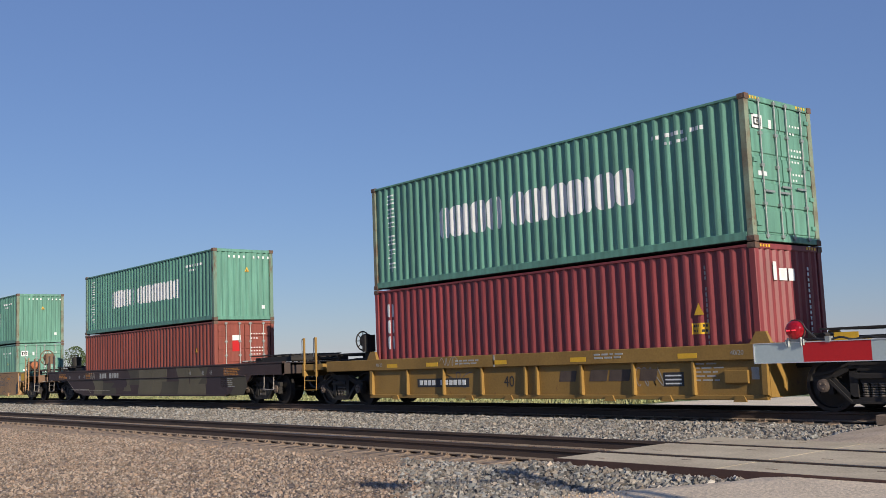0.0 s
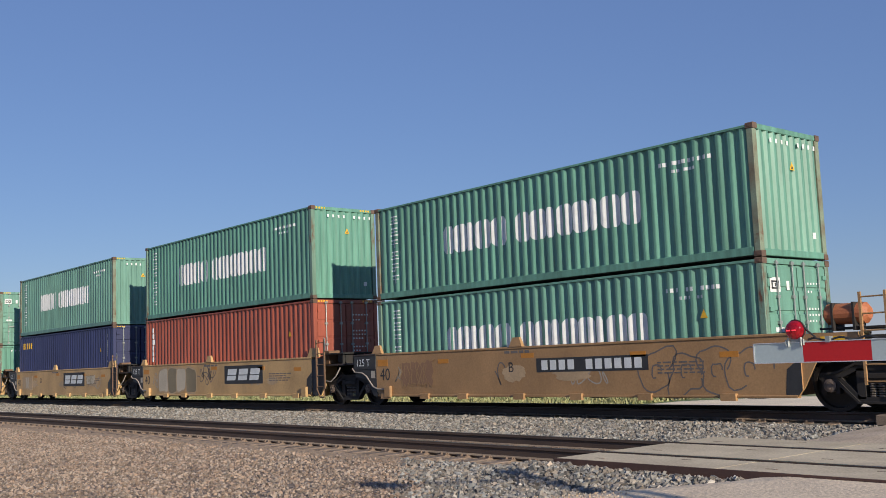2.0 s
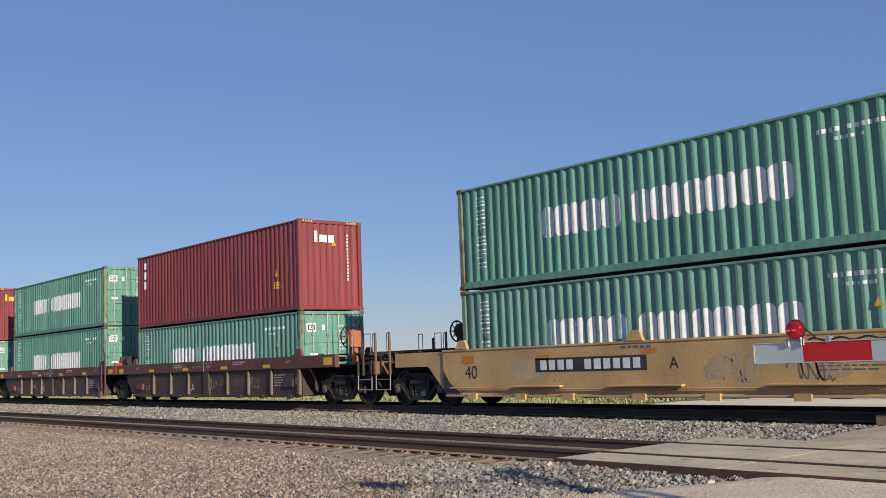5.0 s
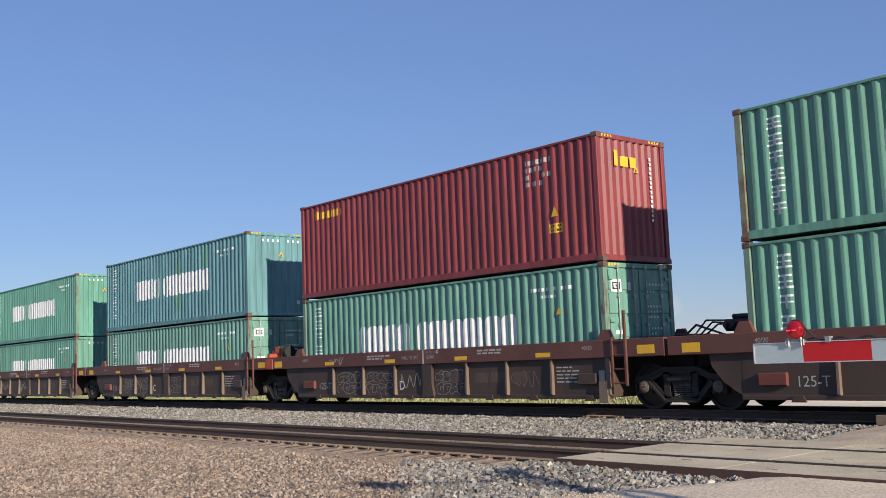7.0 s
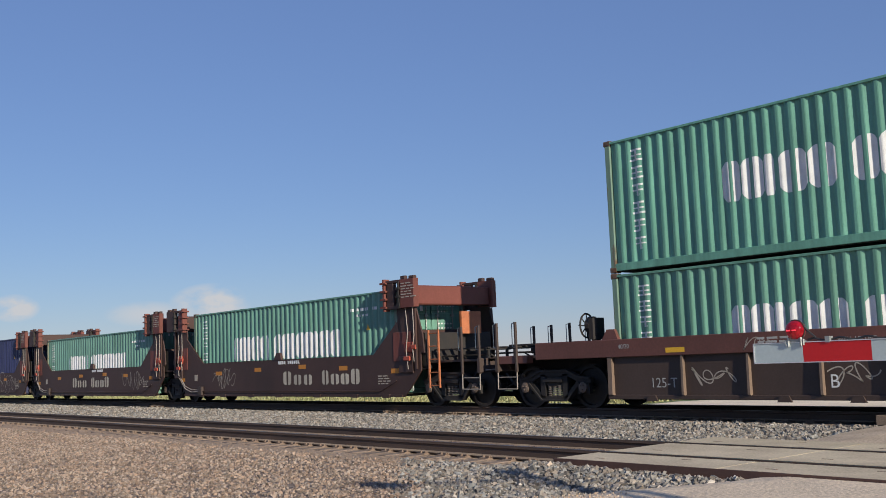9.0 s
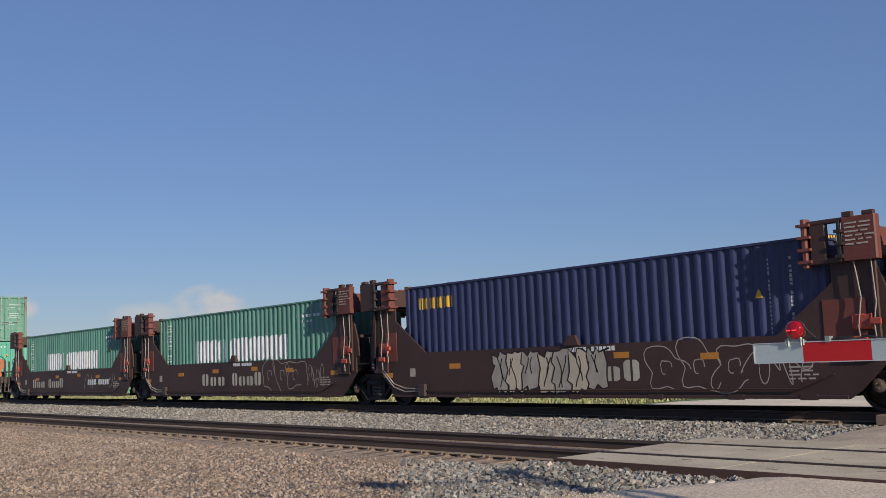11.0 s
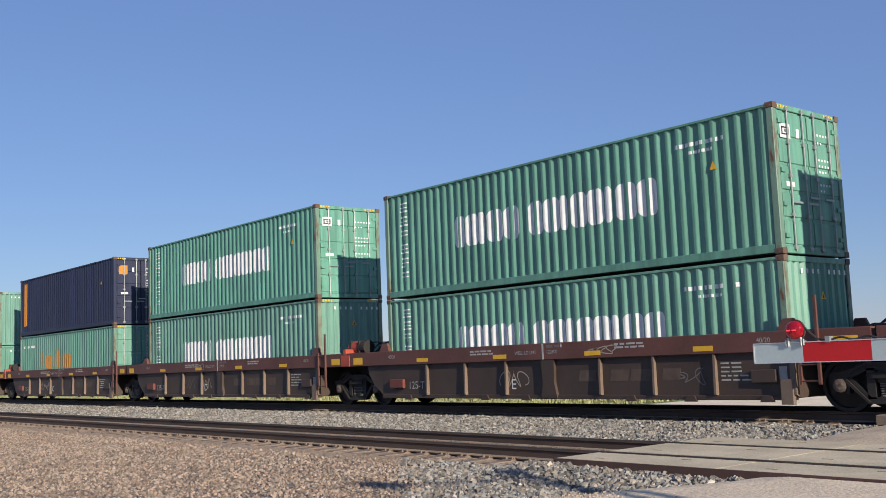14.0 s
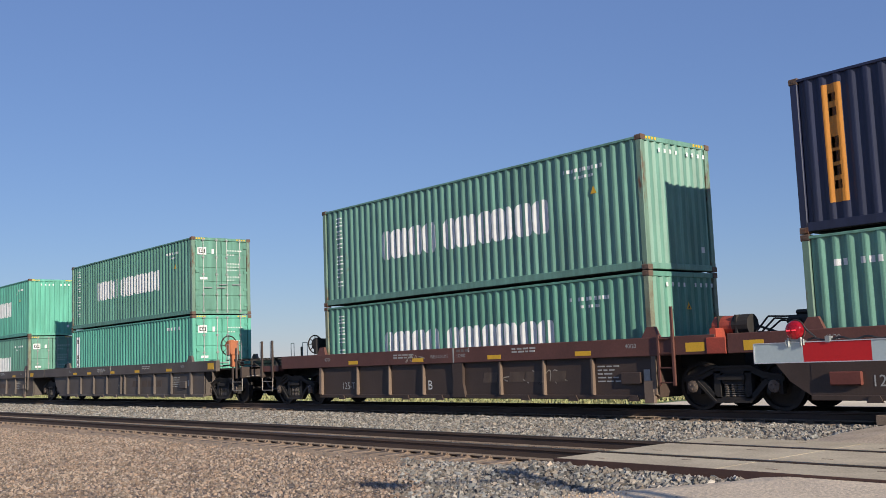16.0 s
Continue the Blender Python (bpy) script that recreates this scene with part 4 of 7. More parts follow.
TAN = ink("tan_car_paint", (0.56, 0.355, 0.158), 21, 0.09)
TAN_OLD = ink("weathered_tan_car_paint", (0.41, 0.238, 0.108), 32, 0.18)
YELLOW = ink("dirty_yellow_car_paint", (0.33, 0.19, 0.045), 22, 0.26)
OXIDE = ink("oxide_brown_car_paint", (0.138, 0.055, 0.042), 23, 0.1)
# side sheets and sills: darker and less red than the top chord
OXIDE_WEB = ink("darker_brown_web_paint", (0.068, 0.044, 0.034), 24, 0.12)
MAROON = ink("maroon_brown_car_paint", (0.060, 0.030, 0.024), 25, 0.22)
DECK = ink("grimy_deck_paint", (0.062, 0.042, 0.034), 34, 0.2)
DECK_TAN = ink("grimy_tan_deck_paint", (0.20, 0.115, 0.065), 35, 0.3)
FADED = ink("faded_red_panel_paint", (0.17, 0.05, 0.036), 36, 0.3)
CREAM = ink("cream_stencil_paint", (0.55, 0.50, 0.40), 37, 0.05)
WASH = ink("buffed_over_tan", (0.50, 0.35, 0.205), 33, 0.0)
CHALK = ink("chalky_spray", (0.27, 0.25, 0.225), 44, 0.0)
PALE_SPRAY = ink("pale_spray_fill", (0.60, 0.51, 0.38), 41, 0.05)
DULL_SPRAY = ink("dull_spray_fill", (0.27, 0.215, 0.13), 42, 0.05)
FADED_SPRAY = ink("faded_brown_spray", (0.30, 0.165, 0.09), 43, 0.05)
RIB_DUST = ink("dusty_rib_paint", (0.19, 0.135, 0.10), 30, 0.1)
GREY_CAR = ink("dusty_grey_brown_car_paint", (0.115, 0.092, 0.078), 31, 0.1)
CAMO = ink("dark_brown_car_paint", (0.060, 0.034, 0.029), 26, 0.1)
CAMO_PATCH = ink("olive_spray_patch", (0.150, 0.124, 0.074), 27, 0.05)

# shared meshes of the trucks and wheels
wg = Geo().rod((0, -0.98, 0), (0, 0.98, 0), 0.075, 10)
for s in (-1, 1):
    wg.lathe([(-0.03, 0.10), (-0.03, 0.20), (0.0, 0.36), (0.0, 0.40), (-0.06, 0.415), (-0.06, WHEEL_R), (0.06, WHEEL_R + 0.004), (0.065, WHEEL_R + 0.025), (0.085, WHEEL_R + 0.02),
              (0.085, 0.41), (0.03, 0.38), (0.03, 0.18), (0.06, 0.10)] if s == 1 else
             [(0.03, 0.10), (0.03, 0.20), (0.0, 0.36), (0.0, 0.40), (0.06, 0.415), (0.06, WHEEL_R), (-0.06, WHEEL_R + 0.004), (-0.065, WHEEL_R + 0.025), (-0.085, WHEEL_R + 0.02),
              (-0.085, 0.41), (-0.03, 0.38), (-0.03, 0.18), (-0.06, 0.10)], (0, -s * 0.754, 0), (0, 1, 0), 28)
wheel_mesh = wg.mesh("wheelset")
wheel_mesh.materials.append(M["wheel"])
frame_meshes = []
for s in (-1, 1):
    fg = Geo()
    y0, y1 = (-1.07, -0.95) if s == -1 else (0.95, 1.07)
    # top chord, tension member and columns round the spring opening
    fg.prism([(-1.12, 0.58), (-0.70, 0.62), (-0.42, 0.74), (0.42, 0.74), (0.70, 0.62), (1.12, 0.58), (1.12, 0.70), (0.74, 0.74), (0.42, 0.88), (-0.42, 0.88), (-0.74, 0.74), (-1.12, 0.70)], y0, y1)
    fg.prism([(-0.86, 0.60), (-0.40, 0.17), (0.40, 0.17), (0.86, 0.60), (0.72, 0.64), (0.36, 0.28), (-0.36, 0.28), (-0.72, 0.64)], y0, y1)
    ye0, ye1 = (y0 - 0.035, y0) if s == -1 else (y1, y1 + 0.035)
    fg.prism([(-1.10, 0.66), (-0.74, 0.70), (-0.42, 0.84), (0.42, 0.84), (0.74, 0.70), (1.10, 0.66), (1.10, 0.70), (0.74, 0.745), (0.42, 0.885), (-0.42, 0.885), (-0.74, 0.745), (-1.10, 0.70)], ye0, ye1)
    fg.prism([(-0.82, 0.56), (-0.40, 0.165), (0.40, 0.165), (0.82, 0.56), (0.78, 0.60), (0.38, 0.205), (-0.38, 0.205), (-0.78, 0.60)], ye0, ye1)
    fg.box(-0.30, 0.30, ye0 - 0.02 if s == -1 else ye1, ye0 if s == -1 else ye1 + 0.02, 0.60, 0.70, 0.01)
    fg.box(-0.42, -0.27, y0, y1, 0.25, 0.78).box(0.27, 0.42, y0, y1, 0.25, 0.78)
    for x in (-0.91, 0.91):
        fg.prism([(x - 0.17, 0.34), (x - 0.09, 0.34), (x - 0.09, 0.58), (x - 0.17, 0.60)], y0, y1)
        fg.prism([(x + 0.09, 0.34), (x + 0.17, 0.34), (x + 0.17, 0.60), (x + 0.09, 0.58)], y0, y1)
    frame_meshes.append(fg.mesh("side_frame"))
    frame_meshes[-1].materials.append(M["steel_dark"])
bolster_mesh = Geo().box(-0.24, 0.24, -1.05, 1.05, 0.52, 0.74, 0.03).rod((0, 0, 0.7), (0, 0, 0.86), 0.25, 16).mesh("bolster")
bolster_mesh.materials.append(M["steel_dark"])
sp = Geo()
for s in (-1, 1):
    for x in (-0.15, 0.0, 0.15):
        for k in range(6):
            sp.ring((x, s * 1.0, 0.30 + k * 0.042), (0, 0, 1), 0.062, 0.014, 10, 5)
spring_mesh = sp.mesh("springs")
M["spring"] = surface("dusty_spring_steel", (0.16, 0.135, 0.115), 0.7, 0.0, None, 0.5, 8.0)
spring_mesh.materials.append(M["spring"])
cg = Geo()
for s in (-1, 1):
    for x in (-0.91, 0.91):
        cg.lathe([(0, 0.0), (0, 0.07), (-0.012, 0.12), (-0.12, 0.12)] if s == 1 else [(0, 0.0), (0, 0.07), (0.012, 0.12), (0.12, 0.12)], (x, s * 1.12, WHEEL_R), (0, 1, 0), 14)
        for a in (0, 120, 240):
            px, pz = x + 0.055 * math.cos(radians(a + 30)), WHEEL_R + 0.055 * math.sin(radians(a + 30))
            cg.rod((px, s * 1.12, pz), (px, s * 1.14, pz), 0.017, 6)
cap_mesh = cg.mesh("bearing_cap")
M["cap"] = surface("dusty_bearing_cap", (0.12, 0.085, 0.065), 0.7, 0.0, (0.2, 0.16, 0.13), 0.6, 9.0)
cap_mesh.materials.append(M["cap"])
hub_mesh = Geo().box(-0.02, 0.02, -0.79, -0.785, 0.20, 0.33).mesh("chalk_mark")
hub_mesh.materials.append(M["grey_mark"])


def truck(car, x):
    t = part("truck", bolster_mesh, None, car)
    t.location = (x, 0, 0)
    for fm in frame_meshes:
        part("side_frame", fm, None, t)
    part("spring_nest", spring_mesh, None, t)
    part("bearing_cap", cap_mesh, None, t)
    for side in (1, -1):
        w = part("wheelset", wheel_mesh, None, t, smooth=False)
        w.location = (side * 0.91, 0, WHEEL_R)
        WHEELS[side].append(w)
    return t


def ladder(car, x, y, z0, z1, mat, w=0.42, n=4, turn=False):
    """Grab irons or a ladder: two stiles and rungs."""
    g = Geo()
    a, b = ((x, y), (x + w, y)) if not turn else ((x, y), (x, y + w))
    for p in (a, b):
        g.box(p[0] - 0.022, p[0] + 0.022, p[1] - 0.022, p[1] + 0.022, z0, z1)
    for k in range(n):
        z = z0 + 0.06 + (z1 - z0 - 0.15) * k / max(1, n - 1)
        g.rod((*a, z), (*b, z), 0.014, 6)
    return part("ladder", g, mat, car)


def brake_wheel(car, x, y, z, mat=None, r=0.27, box=None):
    g = Geo().ring((x, y, z), (1, 0.15, 0), r, 0.022, 22, 6)
    for k in range(8):
        a = k * math.pi / 4
        g.rod((x, y, z), (x - 0.15 * r * math.cos(a) * 0.0, y + r * math.cos(a), z + r * math.sin(a)), 0.014, 5)
    part("brake_wheel", g, mat or M["steel_dark"], car)
    h = Geo().rod((x + 0.02, y, z), (x + 0.18, y, z), 0.05, 8).rod((x + 0.10, y, z), (x + 0.22, y, z), 0.20, 14).box(x + 0.16, x + 0.40, y - 0.19, y + 0.19, z - 0.32, z + 0.16, 0.06)
    h.box(x + 0.18, x + 0.34, y - 0.06, y + 0.06, z - 0.75, z - 0.25)
    part("brake_housing", h, box or mat or M["steel_dark"], car)


def glyph(car, text, x, z, size, mat, y):
    """A readable letter or figure on the near side, built from the built-in font."""
    cu = bpy.data.curves.new("stencil", 'FONT')
    cu.body, cu.size, cu.extrude = text, size, 0.0
    tmp = bpy.data.objects.new("stencil", cu)
    scene.collection.objects.link(tmp)
    me = bpy.data.meshes.new_from_object(tmp.evaluated_get(bpy.context.evaluated_depsgraph_get()))
    bpy.data.objects.remove(tmp)
    me.materials.clear()
    me.materials.append(mat)
    ob = part("stencil", me, mat, car)
    ob.matrix_basis = pose(x, y, z, 90, 0, 0)
    return ob


def flat(car, name, x0, x1, z0, z1, mat, y, label=""):
    return part(name, Geo().box(x0, x1, y - 0.004, y, z0, z1), mat, car, label)


def small_print(car, x, z, w, rows, mat, y, h=0.035, gap=0.03, seed=1):
    g = Geo()
    rr = random.Random(seed)
    for r in range(rows):
        xx = x
        while xx < x + w * rr.uniform(0.8, 1.0):
            d = rr.uniform(0.08, 0.24)
            g.box(xx, xx + d, y - 0.004, y, z - r * (h + gap) - h, z - r * (h + gap))
            xx += d + 0.05
    tagged(part("small_print", g, mat, car), kind="stuff")


def scrawl(car, x, z, w, h, mat, y, seed, turns=5, r=0.014):
    """A loose sprayed line: loops that cannot be read."""
    rr = random.Random(seed)
    n = turns * 16
    f1, f2, f3, f4 = (turns * rr.uniform(0.55, 1.35) for _ in range(4))
    p1, p2, p3, p4 = (rr.uniform(0, 6.28) for _ in range(4))
    pts = []
    for k in range(n + 1):
        u = k / n
        a = 2 * math.pi * u
        pts.append((x + w * (u * 0.85 + 0.09 * math.sin(a * f1 + p1) + 0.06 * math.sin(a * f3 + p3)), y - 0.002,
                    z + h * (0.5 + 0.30 * math.sin(a * f2 + p2) + 0.18 * math.sin(a * f4 + p4))))
    g = Geo()
    for a, b in zip(pts, pts[1:]):
        d = Vector((b[0] - a[0], 0, b[2] - a[2]))
        if d.length < 1e-4:
            continue
        nrm = Vector((-d.z, 0, d.x)).normalized() * r
        g.poly((a[0] - nrm.x, a[1], a[2] - nrm.z), (b[0] - nrm.x, b[1], b[2] - nrm.z), (b[0] + nrm.x, b[1], b[2] + nrm.z), (a[0] + nrm.x, a[1], a[2] + nrm.z))
    return part("graffiti", g, mat, car, "sprayed looping line")


def blob(car, x, z, w, h, mat, y, seed):
    """A sprayed patch with an uneven outline."""
    rr = random.Random(seed)
    n = 22
    pts = [(x + w * (0.5 + 0.5 * math.cos(2 * math.pi * k / n) * rr.uniform(0.7, 1.05)), z + h * (0.5 + 0.5 * math.sin(2 * math.pi * k / n) * rr.uniform(0.65, 1.05))) for k in range(n)]
    return part("graffiti", Geo().prism(pts, y - 0.003, y), mat, car, "sprayed patch")


def outline(g, pts, y, r):
    """A sprayed line of even width through points (x, z), mitred at each point."""
    n, k0 = len(pts), len(g.v)
    for k, (x, z) in enumerate(pts):
        a, b = Vector(pts[max(k - 1, 0)]), Vector(pts[min(k + 1, n - 1)])
        d = (b - a).normalized() if (b - a).length > 1e-6 else Vector((1, 0))
        g.v += [(x + d.y * r, y, z - d.x * r), (x - d.y * r, y, z + d.x * r)]
    g.f += [(k0 + 2 * k, k0 + 2 * k + 2, k0 + 2 * k + 3, k0 + 2 * k + 1) for k in range(n - 1)]
    return g


def puffed(x, z, w, h, seed, n=26, wob=0.06):
    """A closed swollen outline, (x, z) pairs."""
    rr = random.Random(seed)
    p1, p2, p3 = (rr.uniform(0, 6.28) for _ in range(3))
    pts = []
    for k in range(n + 1):
        a = 2 * math.pi * k / n
        c, t = math.cos(a), math.sin(a)
        m = (abs(c) ** 5 + abs(t) ** 5) ** (-1 / 5)
        m *= 1 + wob * math.sin(2 * a + p1) + wob * 0.7 * math.sin(3 * a + p2) + wob * 0.4 * math.sin(5 * a + p3)
        pts.append((x + w * (0.5 + 0.5 * c * m), z + h * (0.5 + 0.5 * t * m)))
    return pts


def jagged(x, z, w, h, seed):
    """A closed angular outline with points and notches, (x, z) pairs."""
    rr = random.Random(seed)
    base = ((0.0, 0.0), (0.30, 0.06), (0.42, -0.05), (0.55, 0.10), (0.85, 0.0), (1.08, 0.14), (0.95, 0.40), (1.06, 0.62), (0.98, 0.86), (1.10, 1.0), (0.70, 0.93), (0.52, 1.06), (0.36, 0.9), (0.05, 1.0),
            (-0.10, 0.78), (0.06, 0.6), (-0.08, 0.36), (0.05, 0.2))
    pts = [(x + w * (u + rr.uniform(-0.09, 0.09)), z + h * min(1.02, max(-0.02, v + rr.uniform(-0.09, 0.09)))) for u, v in base]
    return pts + pts[:1]


def piece(car, x, z, w, h, count, fills, line, y, seed, r=0.018, form=puffed):
    """Sprayed forms side by side, filled, each with a darker outline and inner strokes."""
    rr = random.Random(seed)
    s = w / count
    for k in range(count):
        wk, hk = s * rr.uniform(0.98, 1.15), h * rr.uniform(0.88, 1.0)
        xk, zk = x + k * s - 0.03, z + (h - hk) * rr.random()
        pts = form(xk, zk, wk, hk, seed * 17 + k)
        yy = y - 0.0046 - 0.003 * (k % 3)
        ob = part("graffiti", Geo().prism(pts[:-1], yy, y), fills[k % len(fills)], car, "filled sprayed form")
        if line:
            g = outline(Geo(), pts, yy - 0.001, r)
            for q in range(2 if form is jagged else 0):
                u = rr.uniform(0.25, 0.7)
                stroke = [(xk + wk * (u + 0.16 * math.sin(v * 4 + q * 2 + k)), zk + hk * (0.15 + 0.7 * v)) for v in (0, 0.2, 0.4, 0.6, 0.8, 1.0)]
                outline(g, stroke[rr.randint(0, 2):], yy - 0.0015, r * 0.8)
            part("sprayed_line", g, line, ob, "dark sprayed outline")


def throw_up(car, x, z, w, h, count, mat, y, seed, r=0.012):
    """Large loose loops sprayed in one thin line."""
    g = Geo()
    s = w / count
    for k in range(count):
        rr = random.Random(seed * 7 + k)
        outline(g, puffed(x + k * s - 0.06, z + rr.uniform(0, 0.1) * h, s * rr.uniform(1.0, 1.25), h * rr.uniform(0.8, 0.98), seed * 13 + k, 30, 0.2)[:rr.randint(22, 31)], y - 0.002, r)
        outline(g, puffed(x + (k + 0.35) * s, z + h * 0.35, s * 0.32, h * 0.3, seed * 19 + k, 14)[:11], y - 0.002, r)
    return part("graffiti", g, mat, car, "loose sprayed loops")


def deck_end(car, side, x_in, x_out, mat, z=1.22, coupler=True, rails=True, tall=True):
    """The platform over an end truck: stub sill, deck, grab irons, pipes and coupler. side: 1 leads, -1 trails."""
    a, b = min(x_in, x_out), max(x_in, x_out)
    mat = mat if mat is YELLOW else DECK_TAN if mat in (TAN, TAN_OLD) else DECK
    part("centre_sill", Geo().box(a, b, -0.35, 0.35, 0.80, z - 0.06, 0.03), M["steel_dark"], car)
    part("deck", Geo().box(a, b - 0.0, -1.05, 1.05, z - 0.06, z, 0.01), mat, car)
    # raised grating on short legs
    g = Geo()
    n = 7
    for k in range(n):
        y = -0.9 + 1.8 * k / (n - 1)
        g.box(a + 0.9 if side > 0 else a + 0.1, b - 0.1 if side > 0 else b - 0.9, y - 0.05, y + 0.05, z + 0.26, z + 0.295)
    tagged(part("walkway", g, M["steel_dark"], car), kind="stuff")
    for lx in ((b - 0.2, b - 1.3) if side > 0 else (a + 0.2, a + 1.3)):
        for y in (-0.85, 0.85):
            part("walkway_leg", Geo().box(lx - 0.03, lx + 0.03, y - 0.03, y + 0.03, z - 0.01, z + 0.26), M["steel_dark"], car)
        part("walkway_beam", Geo().box(lx - 0.04, lx + 0.04, -0.95, 0.95, z + 0.22, z + 0.258), M["steel_dark"], car)
    part("end_beam", Geo().box(x_out - 0.09 if side > 0 else x_out, x_out if side > 0 else x_out + 0.09, -1.35, 1.35, z - 0.34, z + 0.02, 0.015), mat, car)
    if coupler:
        c = Geo().box(min(x_out, x_out + side * 0.75), max(x_out, x_out + side * 0.75), -0.12, 0.12, 0.76, 0.98, 0.03)
        c.box(min(x_out + side * 0.62, x_out + side * 0.95), max(x_out + side * 0.62, x_out + side * 0.95), -0.20, 0.2, 0.70, 1.02, 0.05)
        part("coupler", c, M["steel_dark"], car)
        h = Geo().path([(x_out, -0.45, 0.8), (x_out + side * 0.3, -0.48, 0.55), (x_out + side * 0.6, -0.40, 0.45), (x_out + side * 0.85, -0.2, 0.62)], 0.03, 7)
        part("air_hose", h, M["hose"], car)
    if rails:
        for y in (-1.30, 1.30):
            xx, xi = x_out - side * 0.05, x_out - side * 0.70
            for px in (xx, xi):
                up = z + 0.82 if tall else z + 0.05
                part("grab_post", Geo().box(px - 0.035, px + 0.035, y - 0.03, y + 0.03, z - 0.36, up, 0.012), mat, car)
                if tall:
                    part("grab_rail", Geo().path([(px - 0.05, y, z + 0.22), (px - 0.12, y, z + 0.24), (px - 0.12, y, z + 0.78), (px - 0.03, y, z + 0.80)], 0.011, 6), M["galv"], car)
            if not tall:
                for px, lw in ((x_out - side * 1.05, 0.10), (x_out - side * 0.22, 0.15)):
                    lp = [(px - lw, y, z + 0.25), (px - lw, y, z + 0.80), (px + lw, y, z + 0.80), (px + lw, y, z + 0.25)]
                    part("grab_loop", Geo().path(lp, 0.012, 6), M["galv"], car, "thin pale grab iron")
                px = x_out - side * 0.45
                part("grab_post", Geo().box(px - 0.035, px + 0.035, y - 0.03, y + 0.03, z - 0.36, z + 0.66, 0.012), mat, car)
            st = Geo().path([(xx, y, z - 0.3), (xx, y * 1.01, 0.46), (xi, y * 1.01, 0.46), (xi, y, z - 0.3)], 0.015, 6).rod((xx, y, 0.74), (xi, y, 0.74), 0.012, 6)
            part("step", st, M["hose_pale"] if mat is not YELLOW else mat, car)
        part("cut_lever", Geo().path([(x_out + side * 0.05, -1.2, 0.92), (x_out + side * 0.07, -0.4, 0.95), (x_out + side * 0.10, -0.1, 0.86)], 0.013, 6), M["hose_pale"], car)
    pp = Geo()
    for y, zz in ((-0.62, z + 0.10), (0.55, z + 0.13)):
        pp.path([(a + 0.1, y, zz), (b - 0.35, y, zz), (b - 0.2, y + 0.1, zz - 0.12)], 0.025, 6)
    pp.box(a + 0.4, a + 0.75, -0.5, -0.15, z + 0.06, z + 0.22, 0.03)
    part("brake_piping", pp, M["steel_dark"], car)


def joint(car, x0, x1, mat, z=1.22):
    """The end over a shared truck: a stub that carries the next unit."""
    part("end_sill", Geo().box(x0, x1, -0.5, 0.5, 0.84, z - 0.05, 0.04), M["steel_dark"], car)
    part("end_deck", Geo().box(x0, x1, -1.22, 1.22, z - 0.05, z, 0.01), DECK, car)


def air_tank(car, x, y, z, mat):
    g = Geo().lathe([(-0.42, 0.0), (-0.42, 0.11), (-0.35, 0.19), (0.35, 0.19), (0.42, 0.11), (0.42, 0.0)], (x, y, z), (1, 0, 0), 16)
    part("air_tank", g, mat, car, smooth=False)
    for d in (-0.2, 0.2):
        part("tank_strap", Geo().box(x + d - 0.02, x + d + 0.02, y - 0.2, y + 0.2, z - 0.3, z + 0.2), M["steel_dark"], car)


def guide(car, x, y, z, mat):
    """A cone that leads the container into the well."""
    g = Geo()
    b = [(x - 0.22, y - 0.05), (x + 0.22, y - 0.05), (x + 0.22, y + 0.05), (x - 0.22, y + 0.05)]
    t = [(x - 0.09, y - 0.03), (x + 0.12, y - 0.03), (x + 0.12, y + 0.04), (x - 0.09, y + 0.04)]
    k = [(*p, z) for p in b] + [(*p, z + 0.22) for p in t]
    g.v, g.f = k, [(3, 2, 1, 0), (4, 5, 6, 7), (0, 1, 5, 4), (1, 2, 6, 5), (2, 3, 7, 6), (3, 0, 4, 7)]
    part("guide", g, mat, car)


def well_floor(car, x0, x1):
    g = Geo()
    for x in (x0 + 0.3, 2.2, 4.2, 6.1, 8.0, 10.0, x1 - 0.3):
        g.box(x - 0.18, x + 0.18, -1.3, 1.3, 0.26, 0.318)
    part("cross_bearer", g, M["steel_dark"], car)


def start_car(x, label):
    car = thing("well_car", label, "freight car", "well cars of the train")
    car.location = (x, TY, RAIL_MAIN)
    TRAIN.append((car, x, RAIL_MAIN))
    return car


OXIDE_RIBS = (-0.08, 1.81, 3.31, 4.78, 7.71, 9.15, 10.62, 12.30)
RIBS = (-0.08, 1.55, 3.05, 4.5, 6.0, 6.38, 7.75, 9.2, 10.7, 12.28)


